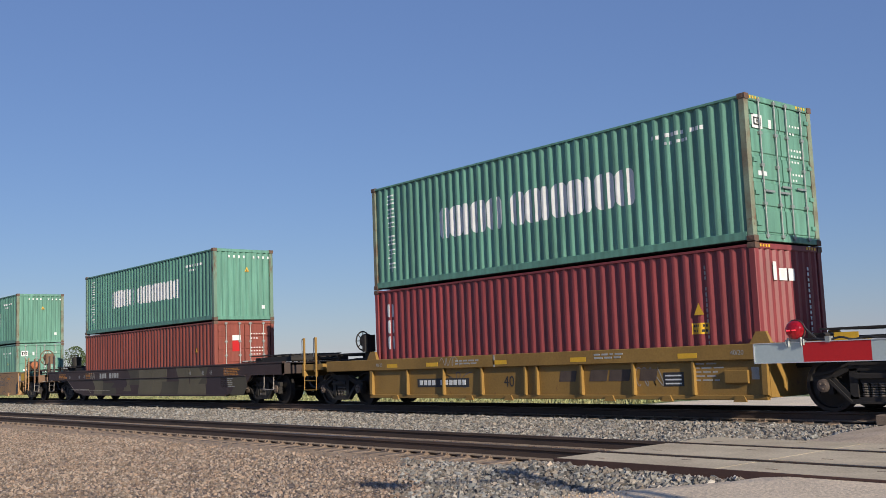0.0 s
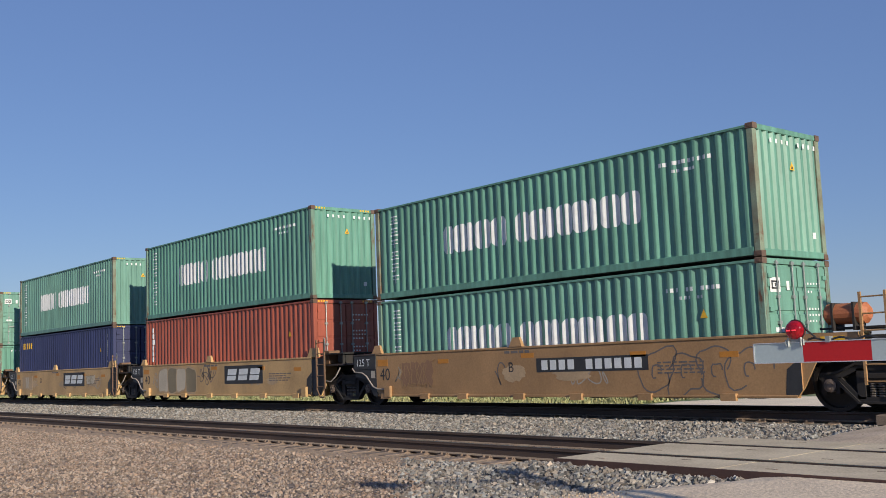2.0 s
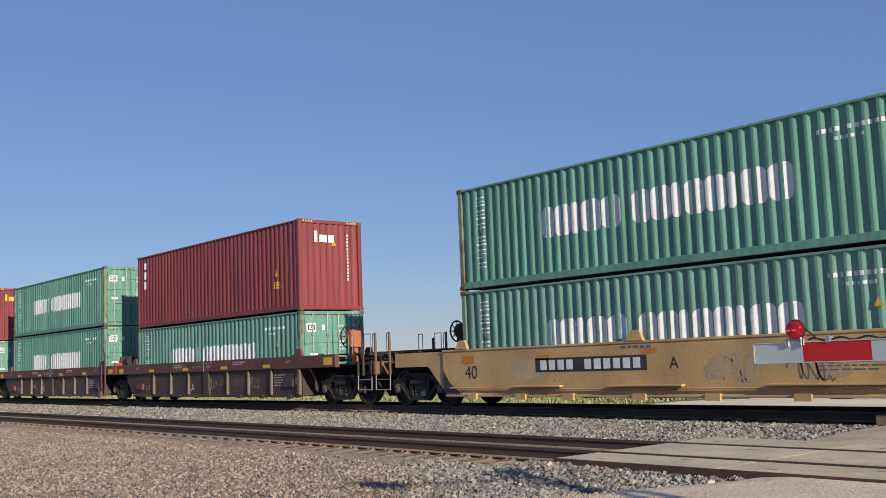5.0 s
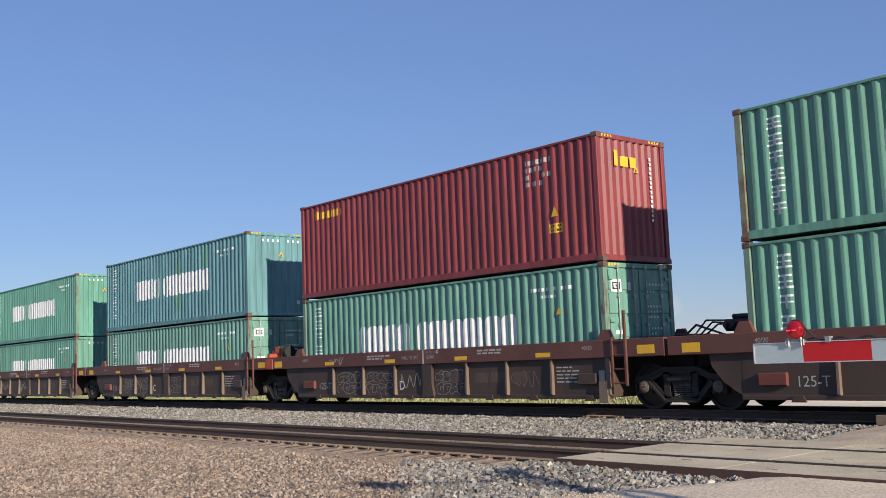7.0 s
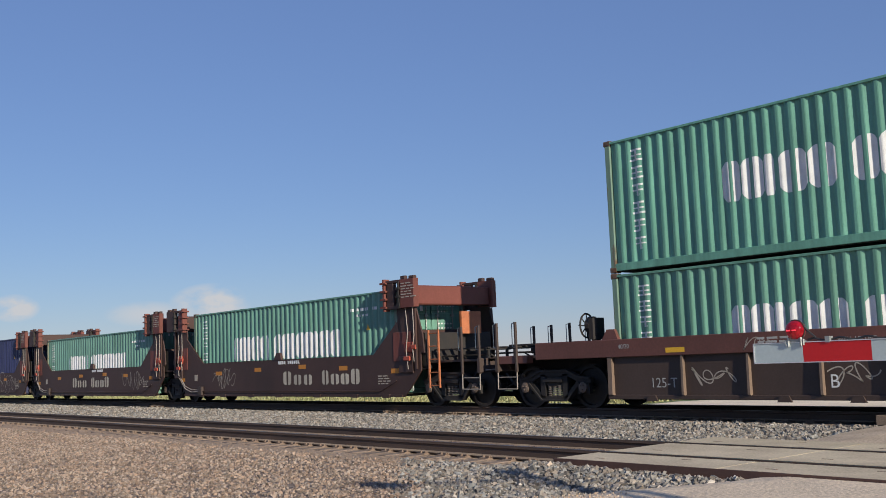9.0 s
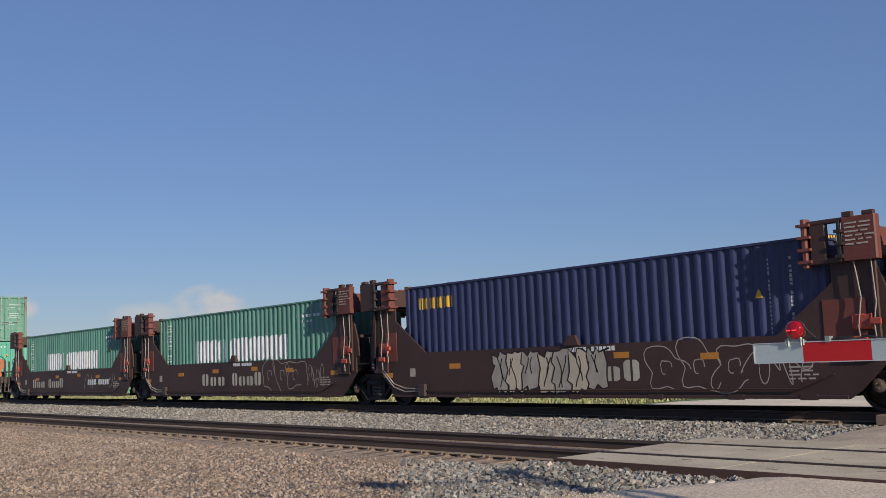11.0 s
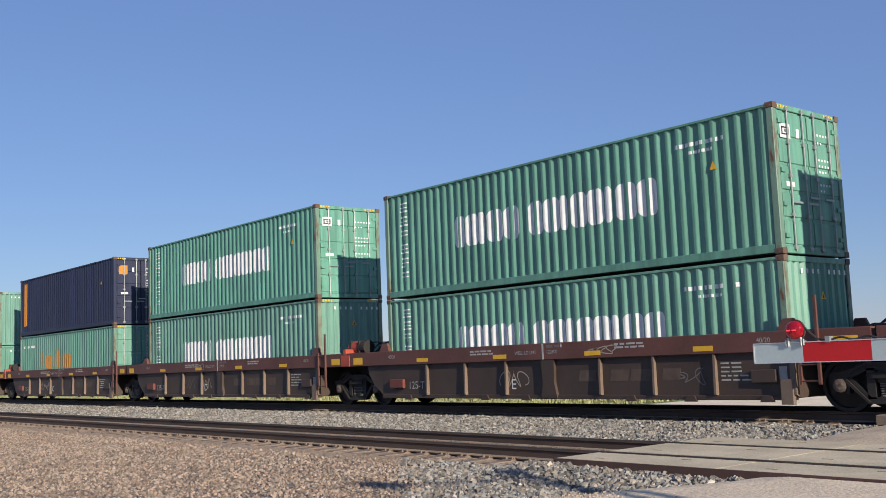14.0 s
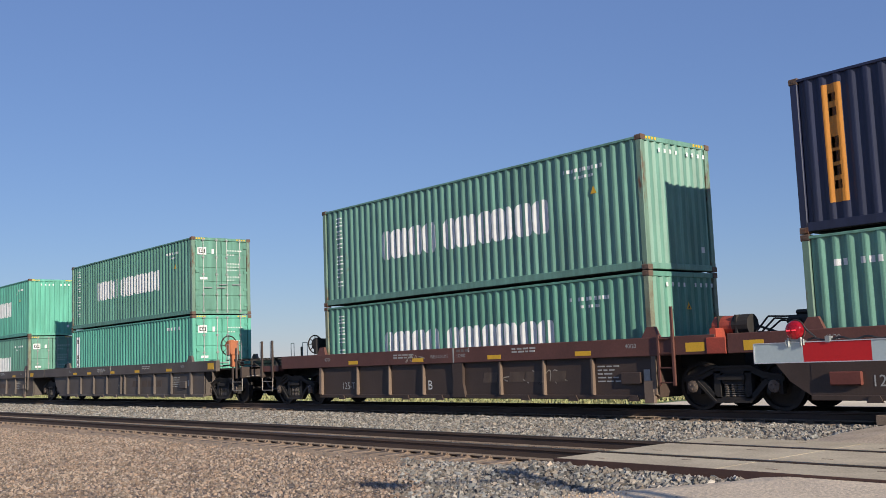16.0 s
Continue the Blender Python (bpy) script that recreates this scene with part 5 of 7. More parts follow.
def ribbed(x, top, web, label, left, right, letter, seed, mid=1.745, x0=-0.12, x1=12.32, zc=1.12, zt=1.50):
    """A well car with a deep top chord and outside ribs. left, right: how it ends there."""
    car = start_car(x, label)
    xl = -mid if left == "joint" else -2.2
    xr = 12.19 + mid - 0.1 if right == "joint" else 14.35
    for s in (-1, 1):
        f = lambda a, b: (min(s * a, s * b), max(s * a, s * b))
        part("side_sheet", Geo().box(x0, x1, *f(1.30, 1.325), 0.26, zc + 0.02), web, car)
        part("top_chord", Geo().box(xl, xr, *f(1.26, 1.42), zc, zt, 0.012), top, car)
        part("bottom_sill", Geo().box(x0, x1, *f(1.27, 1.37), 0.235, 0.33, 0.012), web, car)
        ribs = OXIDE_RIBS if top is OXIDE else RIBS
        if top is OXIDE:
            part("centre_post", Geo().prism([(5.99, zc), (6.03, 0.60), (5.97, 0.27), (6.46, 0.27), (6.38, 0.60), (6.40, zc)], *f(1.325, 1.405)), web, car, "wide brown post")
        for k, rx in enumerate(ribs):
            if k == 0 and top is OXIDE and left == "joint":
                continue
            w = 0.11 if k in (0, len(ribs) - 1) else 0.05
            rx = min(max(rx, x0 + 0.03), x1 - 0.06)
            g = Geo().across([(s * 1.325, 0.30), (s * 1.42, 0.34), (s * 1.40, zc), (s * 1.325, zc)] if s > 0 else
                             [(s * 1.325, zc), (s * 1.40, zc), (s * 1.42, 0.34), (s * 1.325, 0.30)], rx, rx + w)
            part("rib", g, RIB_DUST if web is OXIDE_WEB else web, car)
        for fx in (0.9, 3.9, 5.3, 8.4, 9.9, 11.6):
            g = Geo().prism([(fx, 0.20), (fx + 0.30, 0.20), (fx + 0.24, 0.32), (fx + 0.06, 0.32)], *f(1.36, 1.40))
            part("foot_bracket", g, web, car)
    well_floor(car, x0, x1)
    for sx, xx in ((-1, x0), (1, x1)):
        part("end_wall", Geo().across([(-1.28, 0.28), (1.28, 0.28), (1.28, 1.2), (-1.28, 1.2)], xx - 0.03, xx + 0.03), web, car)
    for y in (-1.33, 1.33):
        guide(car, 0.0, y, zt, top), guide(car, 12.25, y, zt, top)
    y = -1.42
    for k, rx in enumerate((1.48, 4.42, 7.35, 10.2) if top is OXIDE else (0.75, 2.45, 5.0, 7.5, 10.4)):
        flat(car, "reflector", rx, rx + 0.46, zc + 0.06, zc + 0.16, M["yellow_mark"], y, "yellow reflector strip")
    small_print(car, 8.2, zt - 0.08, 0.8, 2, M["grey_mark"], y, 0.04, 0.03, seed)
    small_print(car, 3.6, zt - 0.10, 0.9, 2, M["grey_mark"], y, 0.04, 0.03, seed + 1)
    small_print(car, 10.75, 0.95, 0.55, 5, M["grey_mark"], -1.326, 0.03, 0.05, seed + 2)
    jx = 6.06 if top is OXIDE else 5.0
    flat(car, "joint_plate", jx, jx + 0.05, zc + 0.01, zt - 0.01, M["grey_mark"], y)
    if top is OXIDE:
        glyph(car, "WELL LD LMT", 5.17, zc + 0.14, 0.115, M["grey_mark"], y - 0.004)
        glyph(car, "122400", 6.2, zc + 0.14, 0.115, M["grey_mark"], y - 0.004)
        glyph(car, letter, 6.64, zc + 0.27, 0.11, M["white"], y - 0.004)
        small_print(car, 6.2, zt - 0.05, 0.36, 1, M["tag_dark"], y, 0.06, 0.03, seed + 5)
    glyph(car, "40/20", 11.62, zt - 0.20, 0.13, M["grey_mark"], y - 0.004)
    glyph(car, "40/20", 0.25, zt - 0.20, 0.13, M["grey_mark"], y - 0.004)
    if letter:
        glyph(car, letter, 4.92, 0.46, 0.34, M["white"], -1.33)
        glyph(car, "125-T", 0.98, 0.48, 0.28, M["grey_mark"], -1.33)
    if top is YELLOW:
        p = flat(car, "number_panel", 1.95, 4.0, 0.52, 0.74, M["black"], -1.326, "black panel with pale plain bars")
        for k in range(11):
            if k != 4:
                part("number_bar", Geo().box(2.05 + k * 0.17, 2.17 + k * 0.17, -1.338, -1.331, 0.57, 0.70), M["white"], p)
        glyph(car, "40", 5.25, 0.52, 0.36, M["black"], -1.33)
        d = flat(car, "data_plate", 9.95, 10.45, 0.5, 0.78, M["black"], -1.326, "black data plate with pale lines")
        for k in range(3):
            part("plate_line", Geo().box(10.0, 10.4, -1.334, -1.331, 0.54 + k * 0.08, 0.57 + k * 0.08), M["white"], d)
    # faded owner's mark: plain slanted blocks between the ribs
    ow = [(7.05, 0.55), (7.95, 0.55), (8.5, 0.62), (9.32, 0.5)]
    for ox, w in ow:
        part("owner_mark", Geo().prism([(ox, 0.62), (ox + w - 0.06, 0.62), (ox + w, 0.86), (ox + 0.06, 0.86)], -1.33, -1.326), M["grey_mark"] if seed == 61 else M["faint_mark"], car, "faded plain slanted block")
    if left == "joint":
        # the web runs on over the shared truck and is cut away above the wheel
        for s in (-1, 1):
            f = lambda a, b: (min(s * a, s * b), max(s * a, s * b))
            part("end_web", Geo().prism([(-0.85, zc), (-0.80, 0.88), (-0.55, 0.58), (-0.28, 0.40), (x0 + 0.01, 0.30), (x0 + 0.01, zc)] if x0 > -0.5 else
                                        [(x0 - 0.7, zc), (x0 - 0.5, 0.7), (x0 + 0.01, 0.32), (x0 + 0.01, zc)], *f(1.29, 1.32)), web, car)
        if top is OXIDE:
            part("end_box", Geo().box(0.28, 0.84, -1.42, -1.326, 0.50, 0.74, 0.02), FADED, car, "faded red box")
            flat(car, "end_reflector", -1.40, -0.97, 1.17, 1.36, M["yellow_mark"], -1.42, "yellow reflector plate")
            vg = Geo().box(-0.86, -0.24, -0.72, -0.1, 1.56, 1.80, 0.06).box(-0.75, -0.35, -0.6, -0.2, 1.80, 1.90, 0.04).box(-0.65, -0.45, -0.5, -0.3, 1.2, 1.58)
            for k in range(4):
                vg.rod((-0.80 + k * 0.17, -0.72, 1.68), (-0.80 + k * 0.17, -0.79, 1.68), 0.05, 8)
            part("brake_valve", vg, M["steel_dark"], car)
            for k in range(3):
                part("brake_pipe", Geo().path([(-1.42 + k * 0.05, -0.95 + 0.12 * k, 1.5), (-1.22 + k * 0.06, -0.8 + 0.12 * k, 1.80 - 0.04 * k), (-0.85, -0.6 + 0.1 * k, 1.78 - 0.05 * k)], 0.018, 6), M["steel_dark"], car)
    part("control_box", Geo().box(11.45, 11.95, -1.40, -1.326, 0.55, 0.80, 0.015), web, car)
    flat(car, "placard", 12.0, 12.16, 0.62, 0.85, M["grey_mark"], -1.326)
    for k in range(2):
        rr = random.Random(seed * 7 + k)
        scrawl(car, rr.uniform(1.8, 9.6), 0.5, rr.uniform(0.7, 1.2), 0.4, M["tag"] if rr.random() < 0.5 else M["tag_dark"], -1.327, seed * 5 + k, 4, 0.012)
    if top is OXIDE and seed in (44, 43):
        for k, (gx, gw) in enumerate(((2.05, 1.1), (3.5, 1.12), (6.55, 1.05))):
            throw_up(car, gx, 0.68, gw, 0.27, 4, CHALK, -1.327, seed + k, 0.010)
            throw_up(car, gx, 0.36, gw, 0.27, 4, CHALK, -1.327, seed + k + 9, 0.010)
    scrawl(car, random.Random(seed).uniform(1.5, 8), zc + 0.05, 0.8, 0.24, M["tag"], y, seed, 4, 0.010)
    if left == "joint":
        joint(car, xl + 0.05, x0, top)
    elif left == "end":
        deck_end(car, -1, x0, -3.65, top, min(1.22, zt - 0.05))
        truck(car, -2.0)
        part("chord_end", Geo().box(-3.6, -2.6, -1.30, -1.1, 1.05, 1.24, 0.01), top, car)
        brake_wheel(car, -1.05, -0.9, 1.85)
    if right == "joint":
        joint(car, x1, 12.19 + mid - 0.05, top)
        truck(car, 12.192 + mid)
        ladder(car, 12.50, -1.45, 0.52, 1.55, top, 0.36, 4)
        part("grab_post", Geo().box(12.84, 12.89, -1.47, -1.42, 0.52, 2.1), top, car)
        if seed in (65, 42, 44, 63):
            air_tank(car, 13.95, -0.95, 1.66, M["red_part"])
            part("tank_cap", Geo().rod((14.05, -0.95, 1.66), (14.40, -0.95, 1.66), 0.205, 16), M["steel_dark"], car)
            part("tank_bracket", Geo().box(13.66, 14.08, -1.44, -1.38, 1.12, 1.44, 0.015).box(13.72, 13.86, -1.40, -0.8, 1.40, 1.62, 0.02), M["red_part"], car)
        part("brake_cylinder", Geo().rod((13.1, 0.3, 1.42), (13.75, 0.3, 1.42), 0.14, 12), M["steel_dark"], car)
        part("relay_box", Geo().box(13.0, 13.25, 0.55, 0.95, 1.22, 1.46, 0.03), OXIDE_WEB, car)
        part("valve_box", Geo().box(12.75, 13.2, -1.15, -0.75, 1.22, 1.5, 0.03), top, car)
        flat(car, "end_reflector", 13.15, 13.6, 1.18, 1.36, M["yellow_mark"], -1.42, "yellow reflector plate")
        part("jacking_foot", Geo().box(12.05, 12.32, -1.43, -1.34, 0.16, 0.62, 0.02), RIB_DUST, car)
        pp = Geo().path([(12.7, -0.6, 1.3), (13.3, -0.2, 1.55), (14.2, -0.1, 1.5), (15.0, -0.3, 1.3)], 0.03, 7)
        pp.path([(12.8, 0.3, 1.3), (13.5, 0.2, 1.75), (14.6, 0.1, 1.4)], 0.025, 7)
        tagged(part("hose_bundle", pp, M["hose"], car), kind="stuff")
    else:
        deck_end(car, 1, x1, 16.05, top, min(1.22, zt - 0.05), top is not YELLOW, True, False)
        truck(car, 14.2)
        if top is not YELLOW:
            brake_wheel(car, 14.45, -0.95, 2.0, M["steel_dark"], 0.34, M["orange_part"])
            part("wheel_post", Geo().box(14.68, 14.76, -0.80, -0.70, 1.15, 1.8, 0.01), M["steel_dark"], car)
        flat(car, "end_reflector", 13.75, 14.2, 1.20, 1.42, M["yellow_mark"], -1.42, "yellow reflector plate")
    return car


def smooth(x, mat, label, left, right, letter, seed, logo, mid=1.65):
    """A well car with plain sheet sides."""
    car = start_car(x, label)
    xl = 0.03 if left == "joint" else -0.65
    xr = 12.22 if right == "joint" else 12.9
    for s in (-1, 1):
        f = lambda a, b: (min(s * a, s * b), max(s * a, s * b))
        part("side_sheet", Geo().prism([(xl, 0.42), (xl + 0.12, 0.29), (xr - 0.1, 0.29), (xr, 0.42), (xr, 1.44), (xl, 1.44)], *f(1.29, 1.345)), mat, car)
        part("top_flange", Geo().box(xl, xr, *f(1.25, 1.365), 1.40, 1.455, 0.01), mat, car)
        part("bottom_sill", Geo().box(xl + 0.1, xr - 0.1, *f(1.24, 1.37), 0.275, 0.33, 0.01), mat, car)
        for fx in (0.3, 2.0, 3.5, 5.5, 7.3, 9.2, 11.2):
            part("foot_bracket", Geo().prism([(fx, 0.22), (fx + 0.34, 0.22), (fx + 0.34, 0.36), (fx, 0.36)], *f(1.345, 1.42)), mat, car)
        guide(car, 5.6, s * 1.33, 1.455, mat), guide(car, 0.1, s * 1.33, 1.455, mat)
    well_floor(car, 0, 12.2)
    for xx in (-0.1, 12.3):
        part("end_wall", Geo().across([(-1.28, 0.28), (1.28, 0.28), (1.28, 1.2), (-1.28, 1.2)], xx - 0.03, xx + 0.03), mat, car)
    y = -1.345
    if logo == "block":
        lx = 2.86 if letter == "E" else 6.72
        p = flat(car, "logo_panel", lx, lx + 2.58, 0.68, 1.29, M["black"], y, "black panel with plain pale shapes")
        for ox, w in ((lx + 0.16, 0.72), (lx + 0.93, 0.72), (lx + 1.70, 0.72)):
            part("logo_shape", Geo().prism([(ox, 0.80), (ox + w - 0.12, 0.80), (ox + w, 1.18), (ox + 0.12, 1.18)], y - 0.008, y - 0.0045), M["white"], p)
            part("logo_line", Geo().box(ox + 0.05, ox + w - 0.06, y - 0.012, y - 0.0085, 0.96, 0.985), M["black"], p)
    else:
        nx = 6.25 if letter == "B" else 2.66
        p = flat(car, "number_panel", nx, nx + 3.22, 0.84, 1.16, M["black"], y, "black panel with pale plain bars")
        for k in range(11):
            if k != 4:
                part("number_bar", Geo().box(nx + 0.16 + k * 0.27, nx + 0.35 + k * 0.27, y - 0.008, y - 0.0045, 0.89, 1.11), M["white"], p)
    glyph(car, letter, {"B": 5.3, "C": 3.55, "D": 3.55, "E": 8.25, "A": 6.45}[letter], 0.86, 0.34, M["black"], y - 0.004)
    # grimy black ends of the side sheets
    part("dark_end", Geo().prism([(xr - 0.34, 0.295), (xr - 0.1, 0.295), (xr - 0.002, 0.42), (xr - 0.002, 1.0), (xr - 0.28, 0.8)], y - 0.003, y), M["black"], car, "black painted end")
    if left != "joint":
        part("dark_end", Geo().prism([(xl + 0.002, 0.42), (xl + 0.12, 0.295), (xl + 0.75, 0.295), (xl + 0.25, 0.62), (xl + 0.002, 0.95)], y - 0.003, y), M["black"], car, "black painted end")
    if letter in "EA":
        pipe = Geo().path([(xl + 0.3, y - 0.05, 0.50), (3.0, y - 0.05, 0.46), (8.0, y - 0.05, 0.46), (xr - 0.3, y - 0.05, 0.46), (xr + 0.2, y - 0.05, 0.75)], 0.018, 6)
        part("brake_pipe", pipe, mat, car)
        for sx, sw in ((2.0, 1.5), (4.9, 1.9), (8.7, 2.3)):
            part("step_plate", Geo().box(sx, sx + sw, y - 0.13, y, 0.50, 0.545, 0.01), mat, car)
    glyph(car, "40", 0.2, 0.72, 0.46, M["black"], y - 0.004)
    flat(car, "patch", 0.10, 0.56, 1.10, 1.28, M["orange_mark"], y, "orange patch")
    for rx, rz in ((2.7, 1.12), (5.75, 1.18), (9.0, 1.12), (11.2, 1.05)):
        flat(car, "patch", rx, rx + 0.42, rz, rz + 0.11, M["orange_mark"], y, "orange patch")
    small_print(car, 9.7, 1.0, 1.2, 4, M["tag_dark"], y, 0.03, 0.04, seed)
    small_print(car, 5.2, 1.36, 0.9, 1, M["tag_dark"], y, 0.06, 0.03, seed + 3)
    rr = random.Random(seed)
    for k in range(3):
        scrawl(car, rr.uniform(0.9, 3.0) if k == 0 else rr.uniform(4.0, 10.0), 0.55, rr.uniform(0.8, 1.5), 0.6, M["tag"] if k != 1 else M["tag_dark"], y, seed * 3 + k, rr.randint(3, 6), 0.016)
    for k in range(3):
        blob(car, rr.uniform(0.8, 2.2) if k == 0 else rr.uniform(4.2, 10.2), 0.62, rr.uniform(0.5, 1.3), rr.uniform(0.3, 0.6), WASH, y, seed + 90 + k)
    if letter == "C":
        piece(car, 1.5, 0.36, 3.05, 0.95, 4, (PALE_SPRAY, DULL_SPRAY), WASH, y, 5, 0.03)
        for k in range(3):
            scrawl(car, 4.75 + 0.15 * k, 0.62 + 0.12 * k, 1.2, 0.55, M["tag_dark"], y - 0.001, 70 + k, 3, 0.016)
    if letter == "B":
        throw_up(car, 9.3, 0.38, 2.9, 0.85, 4, M["tag_dark"], y, 8, 0.016)
        piece(car, 1.2, 0.5, 1.3, 0.75, 3, (FADED_SPRAY,), TAN_OLD, y, 9, 0.02, jagged)
    if letter == "D":
        piece(car, 1.0, 0.5, 1.5, 0.7, 3, (WASH, PALE_SPRAY), WASH, y, 11, 0.014, jagged)
        piece(car, 9.6, 0.75, 0.9, 0.4, 2, (PALE_SPRAY,), DULL_SPRAY, y, 12, 0.012, jagged)
    if left == "joint":
        joint(car, -mid + 0.05, xl + 0.6, mat)
        part("end_plate", Geo().prism([(-1.02, 1.04), (0.02, 1.04), (0.02, 1.40), (-1.02, 1.40)], -1.37, -1.27), M["black"], car, "black end plate")
        part("plate_lip", Geo().box(-1.05, 0.03, -1.385, -1.25, 1.40, 1.45, 0.01), DECK, car)
        part("end_skirt", Geo().prism([(-1.00, 1.04), (-0.96, 0.84), (-0.42, 0.74), (-0.12, 0.30), (0.03, 0.26), (0.03, 1.04)], -1.345, -1.28), M["black"], car, "black end skirt")
        flat(car, "placard", -0.22, -0.04, 0.78, 0.98, M["tag"], -1.345)
        part("air_hose", Geo().path([(-1.10, -1.36, 1.06), (-0.98, -1.37, 0.96), (-0.62, -1.37, 0.93), (-0.42, -1.37, 0.84), (-0.10, -1.38, 0.55), (0.12, -1.38, 0.48), (0.5, -1.39, 0.47)], 0.02, 7), M["hose_pale"], car)
        part("pipe_clamp", Geo().box(0.46, 0.74, y - 0.09, y, 0.26, 0.56, 0.02), mat, car)
        glyph(car, "125 T", -0.90, 1.12, 0.28, M["white"], -1.375)
    else:
        deck_end(car, -1, -0.1, -3.65, mat)
        truck(car, -2.0)
        part("end_plate", Geo().prism([(-2.7, 1.05), (-1.3, 1.05), (-0.66, 0.42), (-0.66, 1.42), (-2.7, 1.42)], -1.31, -1.27), mat, car)
        brake_wheel(car, -0.9, -0.6, 1.95)
    if right == "joint":
        joint(car, xr - 0.2, 12.19 + mid - 0.05, mat)
        truck(car, 12.192 + mid)
        ladder(car, 12.58, -1.40, 0.50, 1.95, DECK_TAN, 0.42, 5)
        part("end_skirt", Geo().prism([(12.22, 0.30), (12.62, 0.30), (12.86, 0.62), (12.86, 1.40), (12.22, 1.40)], -1.335, -1.28), M["black"], car, "black end skirt")
        part("grab_rail", Geo().path([(13.02, -1.42, 1.6), (13.08, -1.42, 1.62), (13.08, -1.42, 1.98), (13.0, -1.42, 2.0)], 0.014, 6), M["galv"], car)
        part("pipe_clamp", Geo().box(11.72, 12.0, y - 0.09, y, 0.26, 0.56, 0.02), mat, car)
        part("brake_cylinder", Geo().rod((12.9, -0.5, 1.40), (13.6, -0.5, 1.40), 0.15, 12), M["steel_dark"], car)
        part("brake_valve", Geo().box(13.2, 13.6, -1.05, -0.65, 1.22, 1.52, 0.05), M["steel_dark"], car)
        part("relay_box", Geo().box(12.55, 12.8, -1.1, -0.7, 1.22, 1.62, 0.03), DECK_TAN, car)
        part("deck_rack", Geo().box(12.5, 13.7, -1.2, 1.2, 1.50, 1.54).box(12.55, 12.62, -1.15, -1.08, 1.2, 1.52).box(13.55, 13.62, -1.15, -1.08, 1.2, 1.52), M["steel_dark"], car)
        part("step_hanger", Geo().path([(12.60, -1.42, 0.50), (12.78, -1.42, 0.24), (13.0, -1.42, 0.26), (12.98, -1.42, 0.50)], 0.02, 6), DECK_TAN, car)
        part("corner_bracket", Geo().prism([(12.0, 1.44), (12.5, 1.44), (12.42, 1.72), (12.18, 1.72)], -1.36, -1.2), mat, car)
        hh = Geo().path([(12.95, -1.3, 0.72), (13.2, -1.32, 0.70), (13.45, -1.3, 0.86), (13.6, -1.25, 1.10)], 0.02, 6)
        part("air_hose", hh, M["hose_pale"], car)
    else:
        deck_end(car, 1, 12.2, 16.0, mat)
        truck(car, 14.2)
        part("end_plate", Geo().prism([(12.9, 0.42), (13.2, 0.95), (14.0, 0.95), (14.0, 1.42), (12.9, 1.42)], -1.31, -1.27), mat, car)
        air_tank(car, 13.6, -0.85, 1.75, M["orange_part"])
        brake_wheel(car, 15.0, -0.6, 2.1, DECK_TAN, 0.36)
        part("brake_drum", Geo().rod((15.0, -0.6, 2.1), (15.1, -0.6, 2.1), 0.2, 16), M["orange_part"], car)
        ladder(car, 14.1, -1.35, 0.5, 2.1, mat, 0.45, 6)
        flat(car, "data_plate", 12.95, 13.15, 0.98, 1.25, M["white"], -1.31)
        flat(car, "end_reflector", 13.3, 13.75, 1.0, 1.36, M["yellow_mark"], -1.31)
    return car


